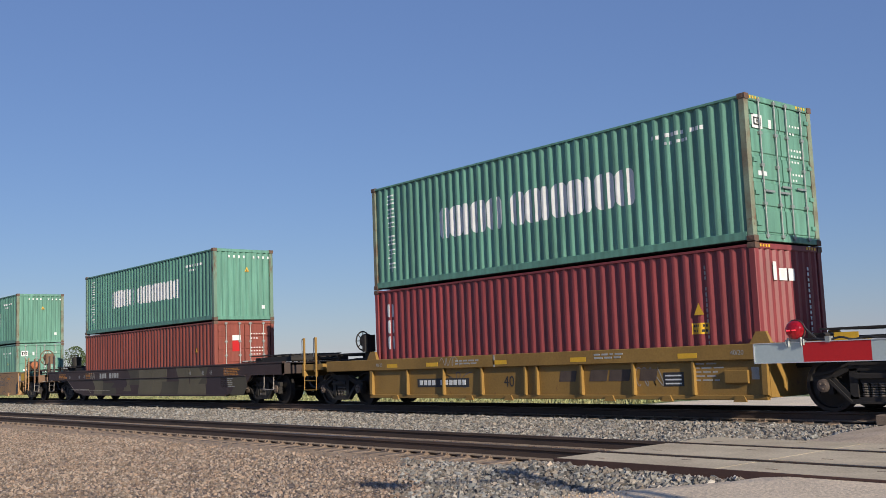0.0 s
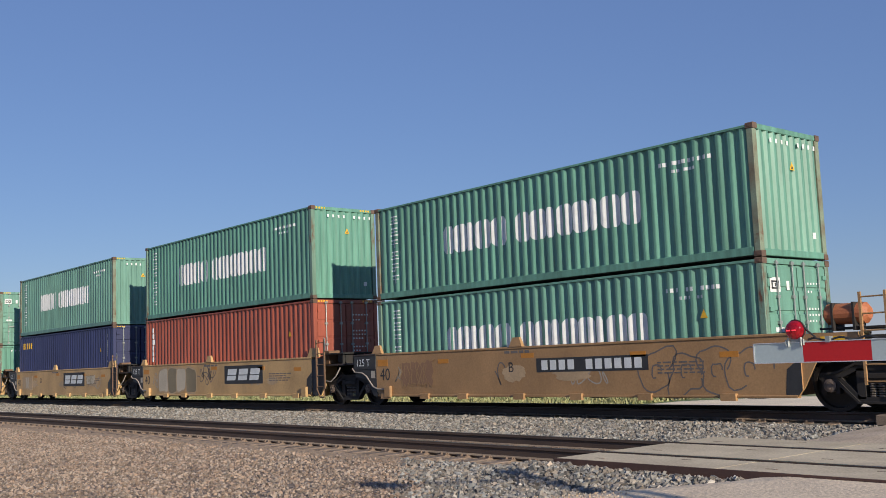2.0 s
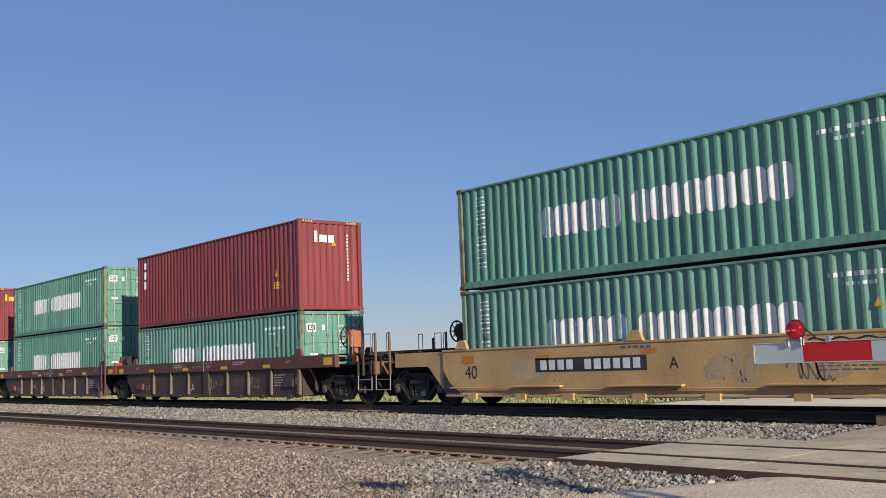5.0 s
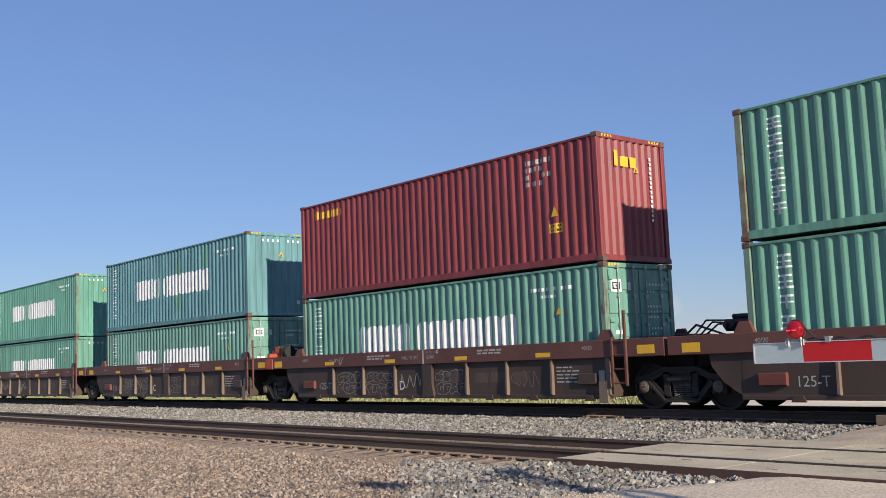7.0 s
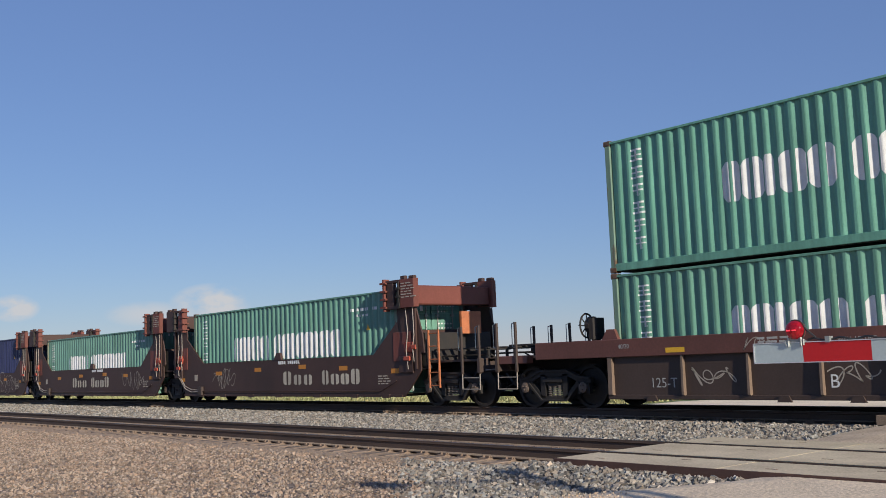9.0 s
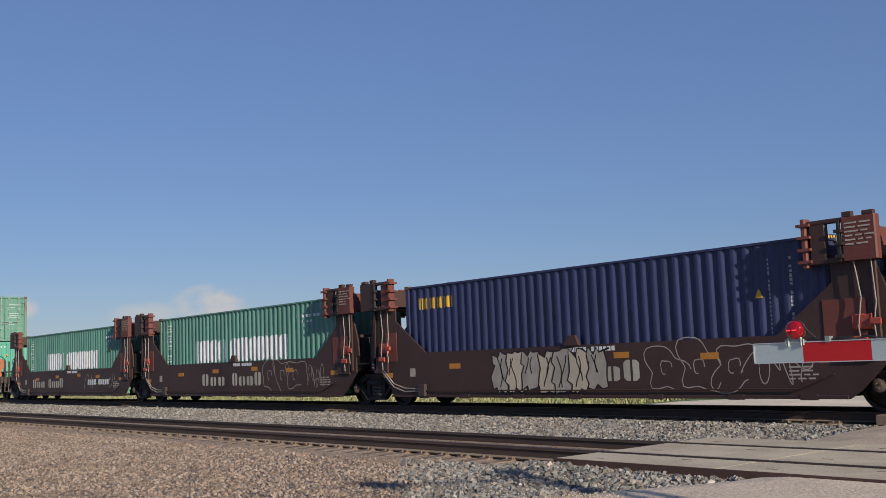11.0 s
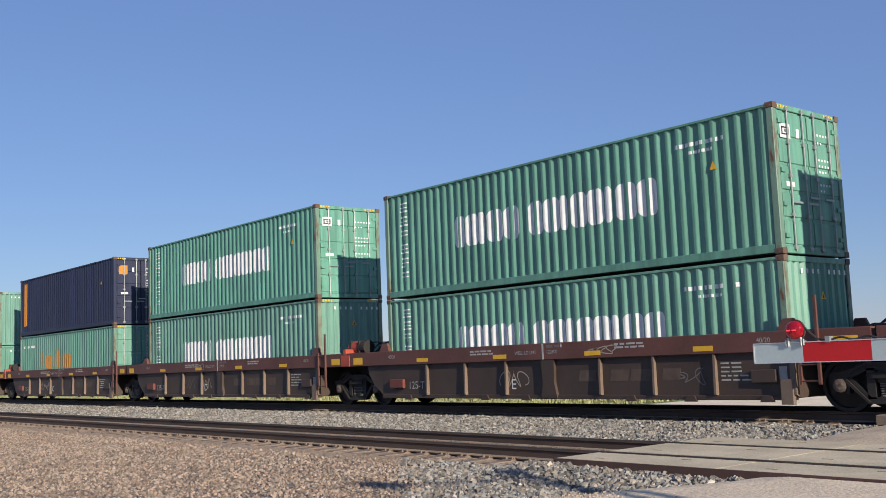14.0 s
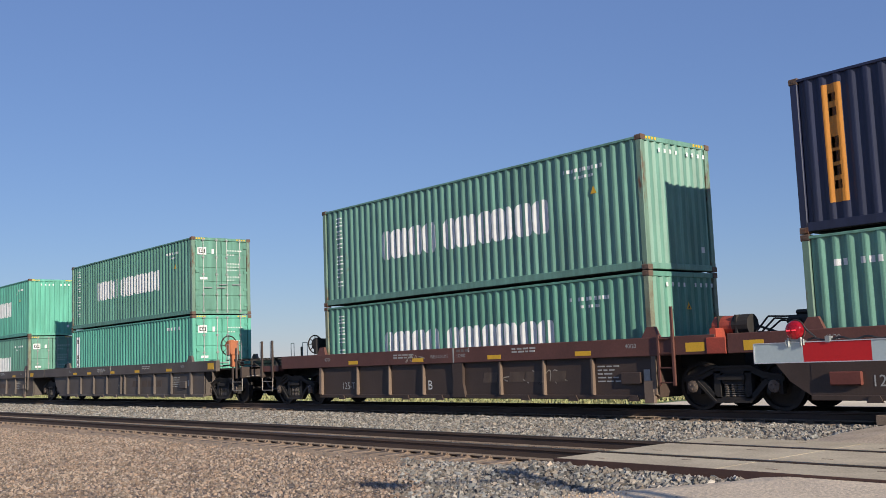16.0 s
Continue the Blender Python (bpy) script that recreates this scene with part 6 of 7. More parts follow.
def camo(x, label):
    """The long dark car with olive sprayed patches."""
    car = start_car(x, label)
    for s in (-1, 1):
        f = lambda a, b: (min(s * a, s * b), max(s * a, s * b))
        part("side_sheet", Geo().prism([(-4.4, 0.95), (-1.9, 0.95), (-0.9, 0.42), (0.1, 0.29), (13.2, 0.29), (14.3, 0.48), (15.0, 0.95), (17.0, 0.95), (17.0, 1.30), (-4.4, 1.30)], *f(1.30, 1.35)), CAMO, car)
        part("top_flange", Geo().box(-4.4, 17.0, *f(1.25, 1.37), 1.30, 1.36, 0.01), CAMO, car)
        part("bottom_sill", Geo().box(0.1, 13.2, *f(1.25, 1.37), 0.26, 0.32, 0.01), CAMO, car)
    well_floor(car, 0, 13)
    for xx in (-0.3, 13.4):
        part("end_wall", Geo().across([(-1.28, 0.28), (1.28, 0.28), (1.28, 1.2), (-1.28, 1.2)], xx - 0.03, xx + 0.03), CAMO, car)
    y = -1.35
    rr = random.Random(5)
    olive = [CAMO_PATCH, ink("dull_olive_spray", (0.088, 0.072, 0.044), 28, 0.05), ink("plum_brown_spray", (0.050, 0.029, 0.031), 29, 0.05)]
    bx, k = 1.2, 0
    while bx < 14.0:
        w = rr.uniform(0.5, 1.7)
        lo, hi = rr.choice(((0.31, 1.28), (0.31, 0.80), (0.31, 1.28), (0.70, 1.28)) if 4.6 < bx < 11.6 else ((0.31, 0.80), (0.45, 0.93), (0.31, 0.93), (0.60, 0.93)))
        j = lambda: rr.uniform(-0.16, 0.16)
        o = [(bx + j(), lo), (bx + w * 0.5 + j(), lo), (bx + w + j(), lo), (bx + w + j(), (lo + hi) / 2), (bx + w + j(), hi), (bx + w * 0.6, hi), (bx + j(), hi), (bx + j() + 0.15, (lo + hi) / 2)]
        part("graffiti", Geo().prism(o, y - 0.002 - 0.001 * (k % 3), y), olive[k % 3] if hi - lo < 0.9 else CAMO_PATCH, car, "sprayed camouflage patch")
        bx += w * rr.uniform(0.6, 1.0)
        k += 1
    for k in range(8):
        if k != 3:
            flat(car, "number_bar", 2.02 + k * 0.26, 2.20 + k * 0.26, 0.99, 1.20, M["grey_mark"], y - 0.006)
    scrawl(car, 0.8, 0.95, 0.8, 0.32, M["tag"], y, 3, 3)
    part("pin_stripe", Geo().poly((-0.9, y - 0.003, 0.47), (-0.9, y - 0.003, 0.49), (-1.9, y - 0.003, 1.0), (-1.9, y - 0.003, 0.98)).box(-0.9, 3.1, y - 0.004, y, 0.47, 0.485), M["tag"], car)
    for gx2, t in ((-1.6, "53"), (-0.45, "48"), (0.15, "45"), (1.2, "40")):
        glyph(car, t, gx2, 1.02, 0.2, M["grey_mark"], y - 0.004)
        glyph(car, t, 11.6 - gx2, 1.02, 0.2, M["grey_mark"], y - 0.004)
    small_print(car, -2.9, 1.22, 1.0, 4, M["orange_mark"], y, 0.03, 0.03, 4)
    small_print(car, 0.4, 1.22, 0.6, 4, M["orange_mark"], y, 0.03, 0.03, 5)
    small_print(car, 12.9, 0.88, 0.8, 5, M["grey_mark"], y, 0.02, 0.05, 6)
    small_print(car, 13.1, 1.22, 1.1, 5, M["orange_mark"], y, 0.028, 0.026, 7)
    part("side_lip", Geo().box(-1.8, 14.6, y - 0.035, y, 0.935, 0.965, 0.008), CAMO, car)
    for ax, az, bx2, bz in ((-1.3, 0.52, 0.75, 0.52), (0.75, 0.52, 1.0, 0.36)):
        part("painted_line", Geo().prism([(ax, az), (bx2, bz), (bx2, bz + 0.018), (ax, az + 0.018)], y - 0.004, y), M["tag"], car)
    part("equipment_box", Geo().box(-1.7, -0.5, -1.0, 0.2, 1.34, 1.50, 0.02), M["steel_dark"], car)
    deck_end(car, -1, -0.4, -4.4, CAMO, 1.30)
    deck_end(car, 1, 13.4, 17.0, CAMO, 1.30, True, False)
    part("equipment_box", Geo().box(15.1, 16.9, -1.0, 0.9, 1.36, 1.52, 0.03), M["steel_dark"], car)
    part("step", Geo().path([(15.75, -1.3, 0.95), (15.75, -1.32, 0.48), (16.35, -1.32, 0.48), (16.35, -1.3, 0.95)], 0.014, 6), M["hose_pale"], car)
    truck(car, -2.3), truck(car, 15.2)
    brake_wheel(car, -3.1, -0.55, 1.85)
    return car


def bulkhead(x, label, left, right, seed, letter="", mid=1.65):
    """A well car with plain maroon sides and a tall portal at each end."""
    car = start_car(x, label)
    mat = MAROON
    xb = -2.02 if left == "end" else -1.45
    for s in (-1, 1):
        f = lambda a, b: (min(s * a, s * b), max(s * a, s * b))
        part("side_sheet", Geo().prism([(xb + 0.06, 1.02), (-1.1, 0.98), (-0.55, 0.45), (-0.40, 0.28), (12.55, 0.28), (12.75, 0.42), (13.3, 0.95), (13.3, 1.42), (xb + 0.06, 1.42)], *f(1.30, 1.345)), mat, car)
        part("bottom_sill", Geo().box(-0.5, 12.5, *f(1.25, 1.38), 0.26, 0.325, 0.01), mat, car)
        # end posts with a sloping knee towards the container
        part("portal_post", Geo().prism([(xb, 1.42), (0.95, 1.42), (-0.30, 2.30), (-0.30, 2.66), (-1.30, 2.66), (-1.37, 2.28)], *f(1.30, 1.345)), mat, car)
        part("portal_post", Geo().prism([(11.2, 1.42), (13.45, 1.42), (13.4, 1.9), (13.15, 2.66), (12.35, 2.66), (12.35, 2.30)], *f(1.30, 1.345)), mat, car)
        for px in (-1.25, 13.1):
            part("post_flange", Geo().box(px, px + 0.10, *f(1.345, 1.40), 1.0, 2.62, 0.012), mat, car)
        for rx in (0.7, 2.3, 4.2, 6.0, 8.2, 10.1, 11.6):
            part("foot_bracket", Geo().box(rx, rx + 0.34, *f(1.345, 1.39), 0.24, 0.34), mat, car)
        guide(car, 6.1, s * 1.33, 1.42, mat)
        for px in (-0.95, 12.72):
            part("lock_lever", Geo().box(px, px + 0.34, *f(1.345, 1.44), 1.45, 1.72, 0.03), M["red_part"], car)
            lv = Geo().path([(px + 0.1, s * 1.44, 2.75), (px + 0.2, s * 1.45, 2.0), (px + 0.12, s * 1.46, 1.5), (px + 0.16, s * 1.44, 1.0)], 0.013, 6)
            part("lock_rod", lv, M["hose_pale"], car)
            l2 = Geo().path([(px + 0.42, s * 1.44, 2.7), (px + 0.46, s * 1.45, 1.9), (px + 0.40, s * 1.46, 1.55), (px + 0.42, s * 1.44, 1.2)], 0.013, 6)
            part("lock_rod", l2, M["hose_pale"], car)
            part("rod_bracket", Geo().box(px + 0.34, px + 0.52, *f(1.43, 1.48), 1.52, 1.64, 0.02), M["red_part"], car)
            part("rod_bracket", Geo().box(px + 0.02, px + 0.26, *f(1.43, 1.48), 1.22, 1.34, 0.02), M["red_part"], car)
            part("pivot_plate", Geo().box(px - 0.3, px + 0.3, *f(1.345, 1.40), 0.9, 1.35, 0.02), mat, car)
    # hollow portal heads: an outer plate, an open slot, an inner plate and a hinge post
    for o, d in ((-1.70, 1), (13.30, -1)):
        e = lambda u, v: (min(o + d * u, o + d * v), max(o + d * u, o + d * v))
        a, b = e(0, 1.4)
        outer, inner = (mat, FADED) if d == 1 else (FADED, mat)
        part("portal_beam", Geo().box(*e(0.12, 0.55), -1.30, 1.30, 2.70, 3.22, 0.03), FADED if d == -1 else mat, car)
        for s in (-1, 1):
            y0, y1 = (-1.50, -1.32) if s == -1 else (1.32, 1.50)
            part("head_plate", Geo().box(*e(0, 0.62), y0, y1, 2.64, 3.40, 0.025), outer, car, "weathered red plate")
            part("head_plate", Geo().box(*e(0.93, 1.24), y0 + 0.03, y1 - 0.03, 2.66, 3.34, 0.02), inner, car)
            part("head_rail", Geo().box(*e(0.60, 1.26), y0 + 0.02, y1 - 0.02, 3.33, 3.41, 0.015), mat, car)
            part("head_rail", Geo().box(*e(0.60, 1.26), y0 + 0.02, y1 - 0.02, 2.62, 2.72, 0.015), mat, car)
            hg = Geo().box(*e(1.28, 1.38), y0 - 0.01, y1 + 0.01, 2.58, 3.46, 0.02)
            for zz in (2.66, 2.88, 3.10, 3.32):
                hg.box(*e(1.20, 1.45), y0 - 0.04, y1 + 0.04, zz, zz + 0.05)
            part("hinge_post", hg, FADED, car, "faded red hinge post")
            hk = Geo()
            for zz in (2.70, 2.92, 3.14):
                hk.box(*e(0.60, 0.74), y0 - 0.04, y1, zz, zz + 0.06)
            part("latch", hk.box(*e(0.64, 0.69), y0 - 0.02, y0 + 0.04, 2.64, 3.36), M["steel_dark"], car)
            part("cap_block", Geo().box(*e(0.05, 0.24), y0 + 0.03, y1 - 0.03, 3.40, 3.48, 0.015), mat, car)
            part("cap_block", Geo().box(*e(0.44, 0.60), y0 + 0.03, y1 - 0.03, 3.40, 3.50, 0.015), mat, car)
            part("wear_plate", Geo().box(*e(0.35 if d == -1 else 0.95, 1.15 if d == -1 else 1.45), *((-1.362, -1.345) if s == -1 else (1.345, 1.362)), 1.22, 2.0, 0.005), FADED, car, "faded red plate")
        if d == -1:
            small_print(car, o - 0.55, 3.30, 0.45, 6, M["tag"], -1.505, 0.028, 0.045, seed)
        # added dark box that fills the gap between neighbouring cars
        part("end_box", Geo().box(*e(-0.02, 0.5), -1.18, 1.18, 0.98, 1.95, 0.03), M["steel_dark"], car, "dark box added to fill the gap between cars")
        part("portal_wall", Geo().box((a + b) / 2 - 0.04, (a + b) / 2 + 0.04, -1.30, 1.30, 0.95, 2.05), mat, car)
    well_floor(car, 0, 12.2)
    y = -1.345
    mx = {"B": 6.4, "C": 3.83, "D": 3.85, "E": 3.82, "A": 1.44}[letter]
    for ox, w, h in ((0.0, 0.46, 0.42), (0.62, 0.42, 0.31), (1.2, 0.44, 0.31), (2.2, 0.34, 0.42), (2.66, 0.42, 0.31), (3.18, 0.42, 0.31), (3.70, 0.42, 0.44)):
        if letter != "D" or ox > 3.0:
            for g in block_strips(mx + ox, mx + ox + w, 0.62, 0.62 + h, int(ox * 10) % 2 * 3, lambda q: y - 0.004):
                part("owner_mark", g, CREAM, car, "cream plain block")
    for dz in (0.0, 0.09):
        part("brake_pipe", Geo().path([(-1.35, y - 0.04, 1.16 - dz), (-0.92, y - 0.04, 1.06 - dz), (-0.38, y - 0.05, 0.62 - dz), (0.1, y - 0.05, 0.50 - dz), (0.75, y - 0.05, 0.48 - dz * 0.6)], 0.016, 6), M["hose_pale"], car)
    part("brake_pipe", Geo().path([(0.9, y - 0.05, 0.44), (6.0, y - 0.05, 0.43), (11.6, y - 0.05, 0.44), (12.3, y - 0.05, 0.7)], 0.016, 6), mat, car)
    part("pipe_clamp", Geo().box(0.70, 0.98, y - 0.10, y, 0.30, 0.60, 0.02), DECK, car)
    flat(car, "placard", 0.28, 0.50, 0.80, 1.02, M["tag"], y)
    for k in range(11):
        if k != 4:
            flat(car, "number_bar", 6.1 + k * 0.115, 6.185 + k * 0.115, 1.27, 1.37, M["white"], y)
    if letter == "A":
        for k in range(10):
            if k != 4:
                flat(car, "number_bar", 8.6 + k * 0.24, 8.77 + k * 0.24, 0.74, 0.96, M["white"], y)
    for rx, rz in ((-0.9, 0.78), (1.9, 0.98), (4.6, 1.06), (7.3, 1.10), (9.5, 1.02), (12.0, 0.9)):
        flat(car, "patch", rx, rx + 0.42, rz, rz + 0.13, M["orange_mark"], y, "orange patch")
    rr = random.Random(seed)
    if letter == "D":
        piece(car, 3.55, 0.34, 3.5, 1.02, 7, (M["tag"], PALE_SPRAY), M["steel_dark"], y, 21, 0.020, jagged)
        throw_up(car, 8.25, 0.42, 2.4, 0.92, 3, M["tag"], y, 22, 0.011)
    if letter == "E":
        throw_up(car, 8.1, 0.46, 2.3, 0.95, 3, M["tag"], y, 24, 0.012)
    for k in range(1 if letter in "DE" else 2):
        scrawl(car, rr.uniform(10.2 if letter in "DE" else 7.9 if letter != "B" else 1.0, 10.8 if letter != "B" else 4.5), 0.5, rr.uniform(0.9, 1.6), 0.75, M["tag"], y, seed * 9 + k, rr.randint(3, 5), 0.010)
    small_print(car, 11.4, 0.85, 0.5, 4, M["tag"], y, 0.03, 0.04, seed)
    if left == "joint":
        joint(car, -mid + 0.05, -0.5, mat)
    else:
        deck_end(car, -1, -0.5, -3.17, mat, 1.2)
        truck(car, -2.0)
        brake_wheel(car, -1.75, -1.1, 1.95)
    if right == "joint":
        joint(car, 12.5, 12.19 + mid - 0.05, mat)
        truck(car, 12.192 + mid)
    else:
        deck_end(car, 1, 12.5, 15.6, mat, 1.2)
        truck(car, 14.2)
        ladder(car, 13.6, -1.3, 0.5, 2.0, M["orange_part"], 0.4, 5)
        part("valve_panel", Geo().box(13.5, 13.58, -0.1, 0.6, 1.9, 2.5), M["orange_part"], car)
    return car


L_RIB = "dirty brown ribbed well car carrying containers, with yellow reflectors"
# unseen car added under the leading stack that casts the shadow
ribbed(-4.70, YELLOW, YELLOW, "dirty yellow ribbed well car, unseen ahead of the others", "joint", "end", "", 2, zc=0.99, zt=1.29)
ribbed(-22.75, YELLOW, YELLOW, "dirty yellow ribbed well car with black end platform", "end", "end", "", 3, zc=0.99, zt=1.29)
camo(-44.53, "dark brown well car with olive sprayed patches")
for k, (x, lt, lo) in enumerate(((-66.27, "B", "bar"), (-81.75, "C", "block"), (-97.24, "D", "block"), (-112.73, "E", "block"), (-128.25, "A", "bar"))):
    smooth(x, TAN_OLD if k == 0 else TAN, "tan smooth-sided well car with faded scrawls", "end" if k == 4 else "joint", "end" if k == 0 else "joint", lt, 31 + k, lo)
for k, (x, lt) in enumerate(((-148.05, "A"), (-163.75, "E"), (-179.43, "D"), (-195.03, "C"), (-210.80, "B"))):
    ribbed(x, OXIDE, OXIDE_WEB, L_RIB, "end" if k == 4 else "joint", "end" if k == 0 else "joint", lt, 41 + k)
for k, (x, lt) in enumerate(((-230.60, "B"), (-246.20, "C"), (-261.85, "D"), (-277.34, "E"), (-292.99, "A"))):
    bulkhead(x, "maroon brown well car with tall end portals", "end" if k == 4 else "joint", "end" if k == 0 else "joint", 51 + k, lt)
for k, (x, lt) in enumerate(((-312.77, "A"), (-328.45, "E"), (-344.12, "D"), (-359.62, "C"), (-375.49, "B"))):
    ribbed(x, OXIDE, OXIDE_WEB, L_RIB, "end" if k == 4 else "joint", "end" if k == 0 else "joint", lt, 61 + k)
ribbed(-396.42, GREY_CAR, GREY_CAR, "dusty brown long well car with outside ribs", "joint", "end", "", 71, 3.0, -1.2, 13.3)
ribbed(-414.60, GREY_CAR, GREY_CAR, "dusty brown long well car with outside ribs", "joint", "joint", "", 72, 3.0, -1.2, 13.3)

# ------------------------------------------------------------ crossing gate
GATE_Y, GATE_Z = 5.3, EYE_Z - 0.03
gate = thing("crossing_gate", "lowered red and white gate arm with a lit red lamp", "crossing gate")
GATE_X = 4.2                      # the arm's pivot
gate.location = (GATE_X, GATE_Y, GATE_Z)
TIP = -3.385 - GATE_X
xx, k = TIP, 0
first = 0.315
while xx < 0.4:
    w = first if k == 0 else 0.406
    w = min(w, 0.4 - xx)
    part("stripe", Geo().box(xx, xx + w, -0.012, 0.012, -0.055, 0.055), M["gate_red"] if k % 2 else M["gate_white"], gate, "red reflective stripe" if k % 2 else "pale reflective stripe")
    xx += w
    k += 1
ed = Geo().box(TIP - 0.003, 0.4, -0.016, 0.016, 0.055, 0.060).box(TIP - 0.003, 0.4, -0.016, 0.016, -0.060, -0.055).box(TIP - 0.006, TIP, -0.016, 0.016, -0.06, 0.06)
part("edge_trim", ed, M["alu"], gate)
LX = TIP + 0.272
lens = part("lamp", Geo().lathe([(-0.050, 0.0), (-0.048, 0.025), (-0.040, 0.042), (-0.022, 0.053), (0.0, 0.056), (0.022, 0.053), (0.040, 0.042), (0.048, 0.025), (0.05, 0.0)], (LX, 0, 0.128), (0, 1, 0), 28), M["lens"], gate, "lit red lamp", smooth=True)
for dx in (-0.018, 0.016):
    part("lamp_core", Geo().box(LX + dx - 0.011, LX + dx + 0.011, -0.0525, -0.040, 0.122, 0.130, 0.003), M["lens_hot"], lens)
part("lamp_band", Geo().ring((LX, 0, 0.128), (0, 1, 0), 0.056, 0.006, 28, 6), M["steel_dark"], lens)
br = Geo().box(LX - 0.055, LX + 0.055, -0.02, 0.02, 0.058, 0.066).rod((LX - 0.04, -0.02, 0.035), (LX - 0.04, -0.02, 0.085), 0.008, 6).rod((LX + 0.04, -0.02, 0.035), (LX + 0.04, -0.02, 0.085), 0.008, 6)
br.rod((LX - 0.055, -0.02, 0.04), (LX - 0.055, -0.02, 0.075), 0.006, 6).rod((LX + 0.055, -0.02, 0.04), (LX + 0.055, -0.02, 0.075), 0.006, 6).box(LX - 0.03, LX + 0.03, -0.015, 0.015, 0.062, 0.085)
part("lamp_bracket", br, M["galv"], lens)
cab, n = [], 260
for i in range(n):
    u = i / (n - 1)
    xx = LX + 0.07 + u * (-LX - 0.1)
    cab.append((xx, 0.006 * math.cos(i * 1.1), 0.07 + 0.008 * math.sin(i * 1.1)))
part("lamp_cable", Geo().path([(LX + 0.05, 0, 0.15), (LX + 0.075, 0, 0.12), (LX + 0.12, 0, 0.082)] + cab, 0.006, 5), M["hose"], gate)
for dx in (0.20, 1.1, 2.0, 2.9):
    part("cable_clip", Geo().box(LX + dx - 0.014, LX + dx + 0.014, -0.02, 0.02, 0.05, 0.085), M["galv"], gate)
for dx in (2.4, 4.8):
    part("lamp_socket", Geo().lathe([(-0.04, 0), (-0.03, 0.05), (0.03, 0.05), (0.04, 0)], (LX + dx, 0, 0.125), (0, 1, 0), 16), M["lens"], gate)
# mast that carries it, out of view; placed to match the ground shadows
mast = thing("signal_mast", "galvanised crossing signal mast with crossed boards", "signal mast")
mast.location = (GATE_X + 0.62, GATE_Y + 0.5, 0)
part("pole", Geo().rod((0, 0, -0.05), (0, 0, 5.15), 0.065, 14), M["pole"], mast)
part("base", Geo().box(-0.25, 0.25, -0.25, 0.25, -0.05, 0.35, 0.04), M["pole"], mast)
part("mechanism", Geo().box(-0.42, -0.1, -0.78, 0.1, EYE_Z - 0.55, EYE_Z + 0.25, 0.04), M["pole"], mast)
part("lamp_bar", Geo().box(-0.62, 0.62, -0.03, 0.03, 3.85, 3.91), M["pole"], mast)
for dx in (-0.5, 0.5):
    disc = part("lamp_disc", Geo().rod((dx, -0.10, 3.88), (dx, -0.08, 3.88), 0.30, 24), M["black"], mast, "round black backing board")
    part("lamp_lens", Geo().rod((dx, -0.14, 3.88), (dx, -0.10, 3.88), 0.15, 20), M["gate_red"], disc)
    hood = Geo()
    for k in range(9):
        a0, a1 = radians(10 + k * 17.8), radians(10 + (k + 1) * 17.8)
        hood.poly((dx + 0.16 * math.cos(a0), -0.10, 3.88 + 0.16 * math.sin(a0)), (dx + 0.16 * math.cos(a1), -0.10, 3.88 + 0.16 * math.sin(a1)),
                  (dx + 0.16 * math.cos(a1), -0.38, 3.88 + 0.16 * math.sin(a1)), (dx + 0.16 * math.cos(a0), -0.38, 3.88 + 0.16 * math.sin(a0)))
    part("lamp_hood", hood, M["black"], disc)
for a in (45, -45):
    c, s = math.cos(radians(a)), math.sin(radians(a))
    o = [(-0.6 * c - 0.1 * -s, 4.62 - 0.6 * s - 0.1 * c), (0.6 * c - 0.1 * -s, 4.62 + 0.6 * s - 0.1 * c), (0.6 * c + 0.1 * -s, 4.62 + 0.6 * s + 0.1 * c), (-0.6 * c + 0.1 * -s, 4.62 - 0.6 * s + 0.1 * c)]
    part("crossbuck", Geo().prism(o, -0.095 + 0.012 * (a > 0), -0.085 + 0.012 * (a > 0)), M["white"], mast)
# invented arm and box, never in view, shaped to cast one ground shadow
part("lamp_arm", Geo().rod((0, 0, 5.0), (-0.4, -1.2, 5.25), 0.03, 8).box(-0.95, -0.35, -1.52, -1.16, 5.18, 5.32, 0.04), M["pole"], mast)
part("bell", Geo().lathe([(0, 0.0), (0.02, 0.1), (0.10, 0.14), (0.14, 0.14)], (0, 0, 5.13), (0, 0, 1), 16), M["pole"], mast)


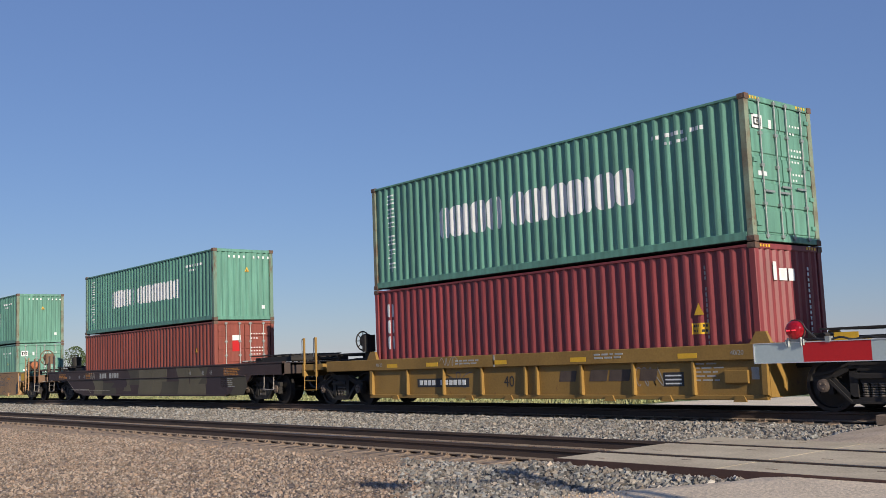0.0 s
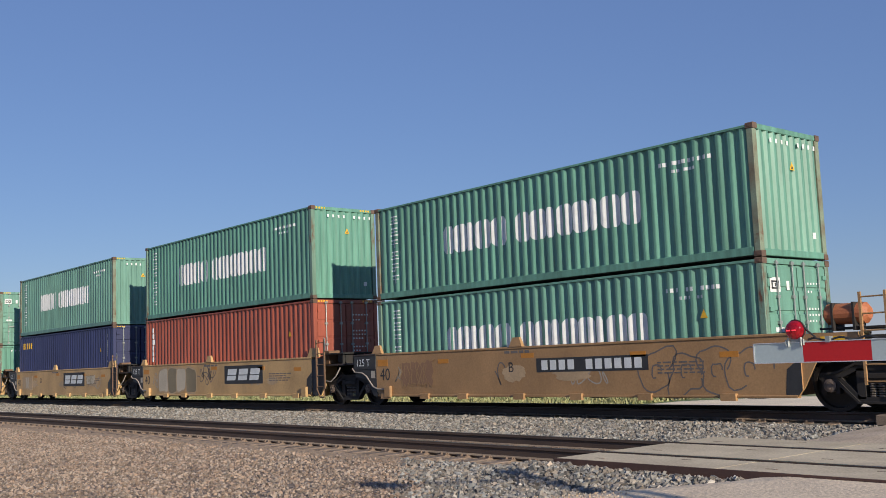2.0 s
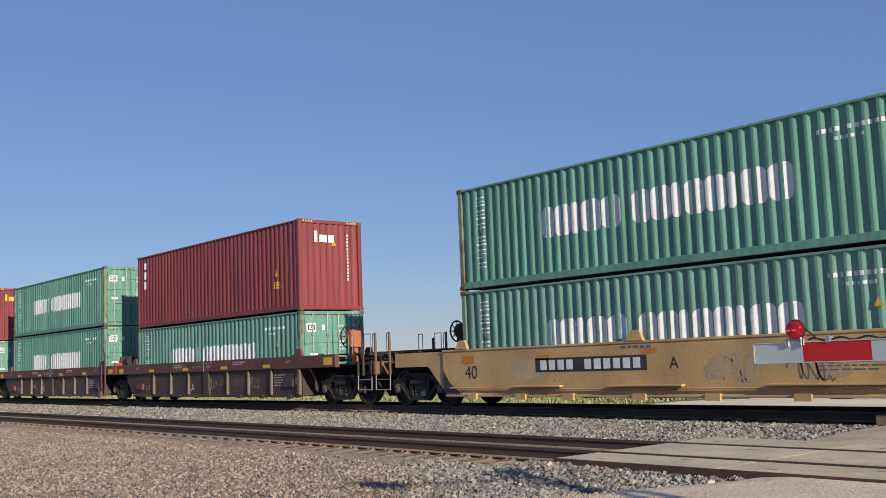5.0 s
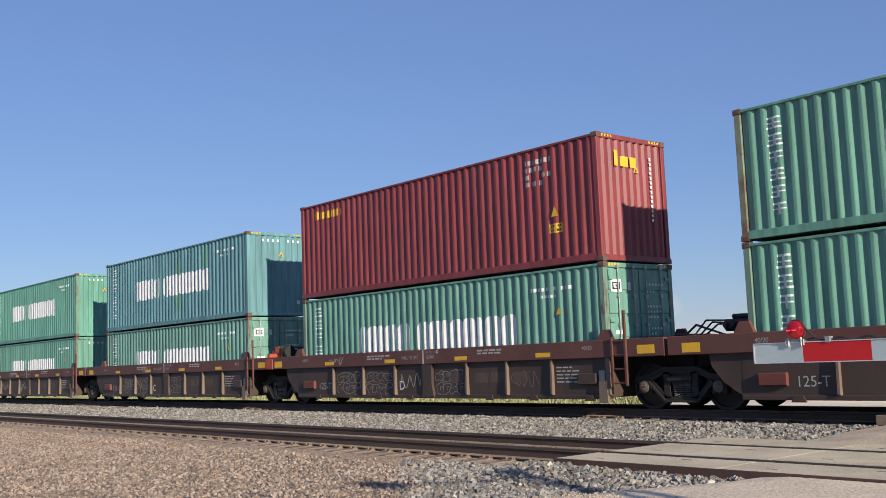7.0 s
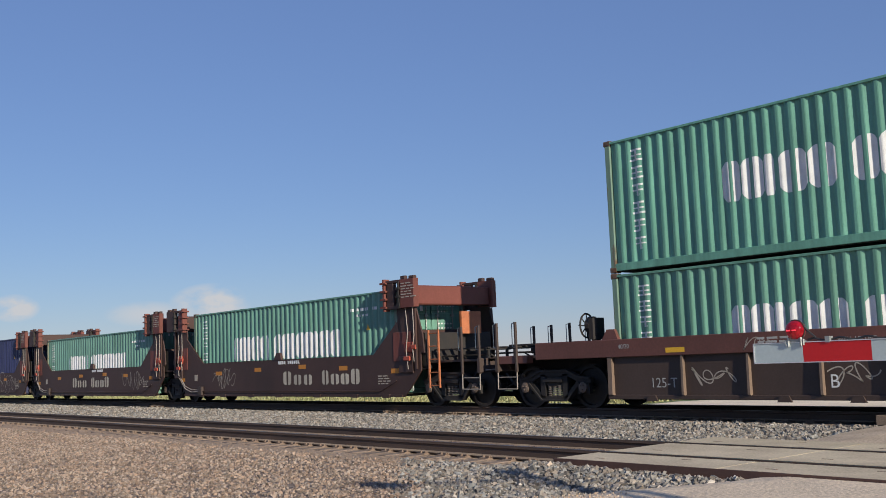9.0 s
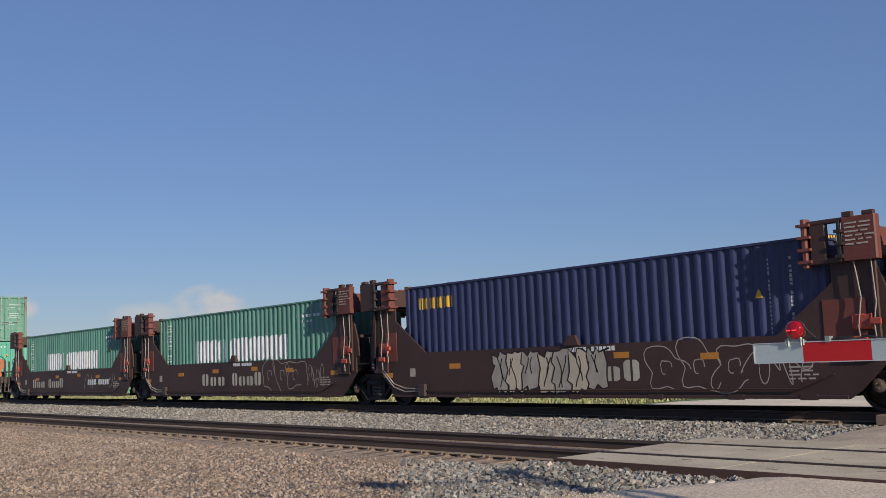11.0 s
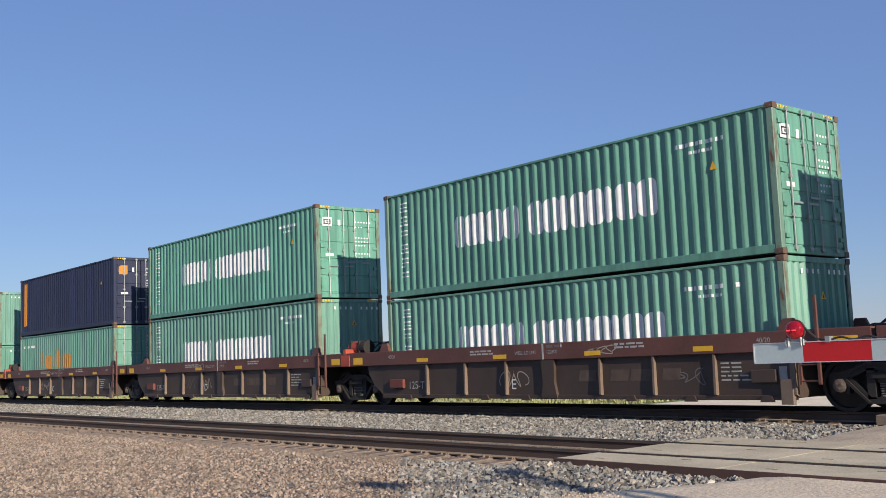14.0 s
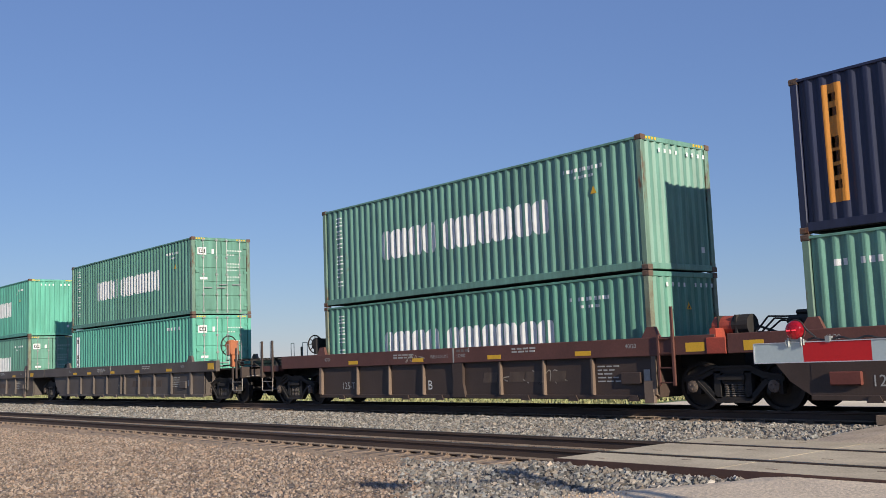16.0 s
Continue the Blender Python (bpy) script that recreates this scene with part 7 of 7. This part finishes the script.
# ------------------------------------------------------------ distance
def tree(x, y, h, seed):
    rr = random.Random(seed)
    t = thing("tree", "small round leafy tree far off in the fields", "tree", "far trees")
    t.location = (x, y, 0)
    part("trunk", Geo().rod((0, 0, -0.2), (0.1, 0, h * 0.45), 0.22, 8, 0.12), M["bark"], t)
    g = Geo()
    for k in range(900):
        a, b = rr.uniform(0, 2 * math.pi), rr.uniform(-0.7, 1)
        r = rr.uniform(0.5, 1) * h * 0.33 * (1 + 0.25 * math.sin(3 * a + seed))
        c = Vector((math.cos(a) * r * math.sqrt(1 - b * b), math.sin(a) * r * math.sqrt(1 - b * b), h * 0.62 + b * h * 0.36))
        s = rr.uniform(0.14, 0.32)
        u = Vector((rr.gauss(0, 1), rr.gauss(0, 1), rr.gauss(0, 1))).normalized() * s
        w = u.orthogonal().normalized() * s * 0.7
        g.poly(c - u, c + w, c + u, c - w)
    part("crown", g, M["foliage"], t)
    limb = Geo()
    for k in range(5):
        a = k * 1.3
        limb.rod((0.08, 0, h * 0.35), (math.cos(a) * h * 0.2, math.sin(a) * h * 0.2, h * 0.62), 0.07, 6, 0.03)
    part("limb", limb, M["bark"], t)


tree(-327, 120, 11.0, 1)
tree(-316, 120, 8.0, 2)
tree(-226, 118, 6.0, 3)
tree(-219, 122, 4.5, 4)
# tufts of dry grass beyond the main track
rs = random.Random(9)
g = Geo()
for k in range(24000):
    x = -15 - 75 * rs.random() ** 1.4
    y = 20.9 + 9 * rs.random()
    if x > -20.5 and y > 22.6:
        continue
    h = rs.uniform(0.05, 0.17)
    a = rs.uniform(0, math.pi)
    dx, dy = math.cos(a) * 0.05, math.sin(a) * 0.05
    z = ground_z(y)
    g.poly((x - dx, y - dy, z), (x + dx, y + dy, z), (x + rs.uniform(-.08, .08), y + rs.uniform(-.08, .08), z + h))
tagged(part("grass", g, M["grass"]), "green and dry verge grass beyond the track", "grass", kind="stuff")


# ------------------------------------------------------------ what moves
def motions():
    times = [0, 2, 4, 6, 8, 10, 12, 14, 16]
    for ob, x, z in TRAIN:
        walk(ob, [(t, pose(x + travel(t), TY, z)) for t in times])
    for side, sets in WHEELS.items():
        rows = []
        for k in range(16 * FPS + 1):
            t = k / FPS
            rows.append((t, pose(side * 0.91, 0, WHEEL_R, 0, math.degrees(travel(t) / WHEEL_R) % 360.0, 0)))
        if not sets:
            continue
        walk(sets[0], rows)
        keys = sets[0].animation_data
        for ob in sets[1:]:
            ob.rotation_mode = "QUATERNION"
            other = ob.animation_data_create()
            other.action, other.action_slot = keys.action, keys.action_slot


motions()
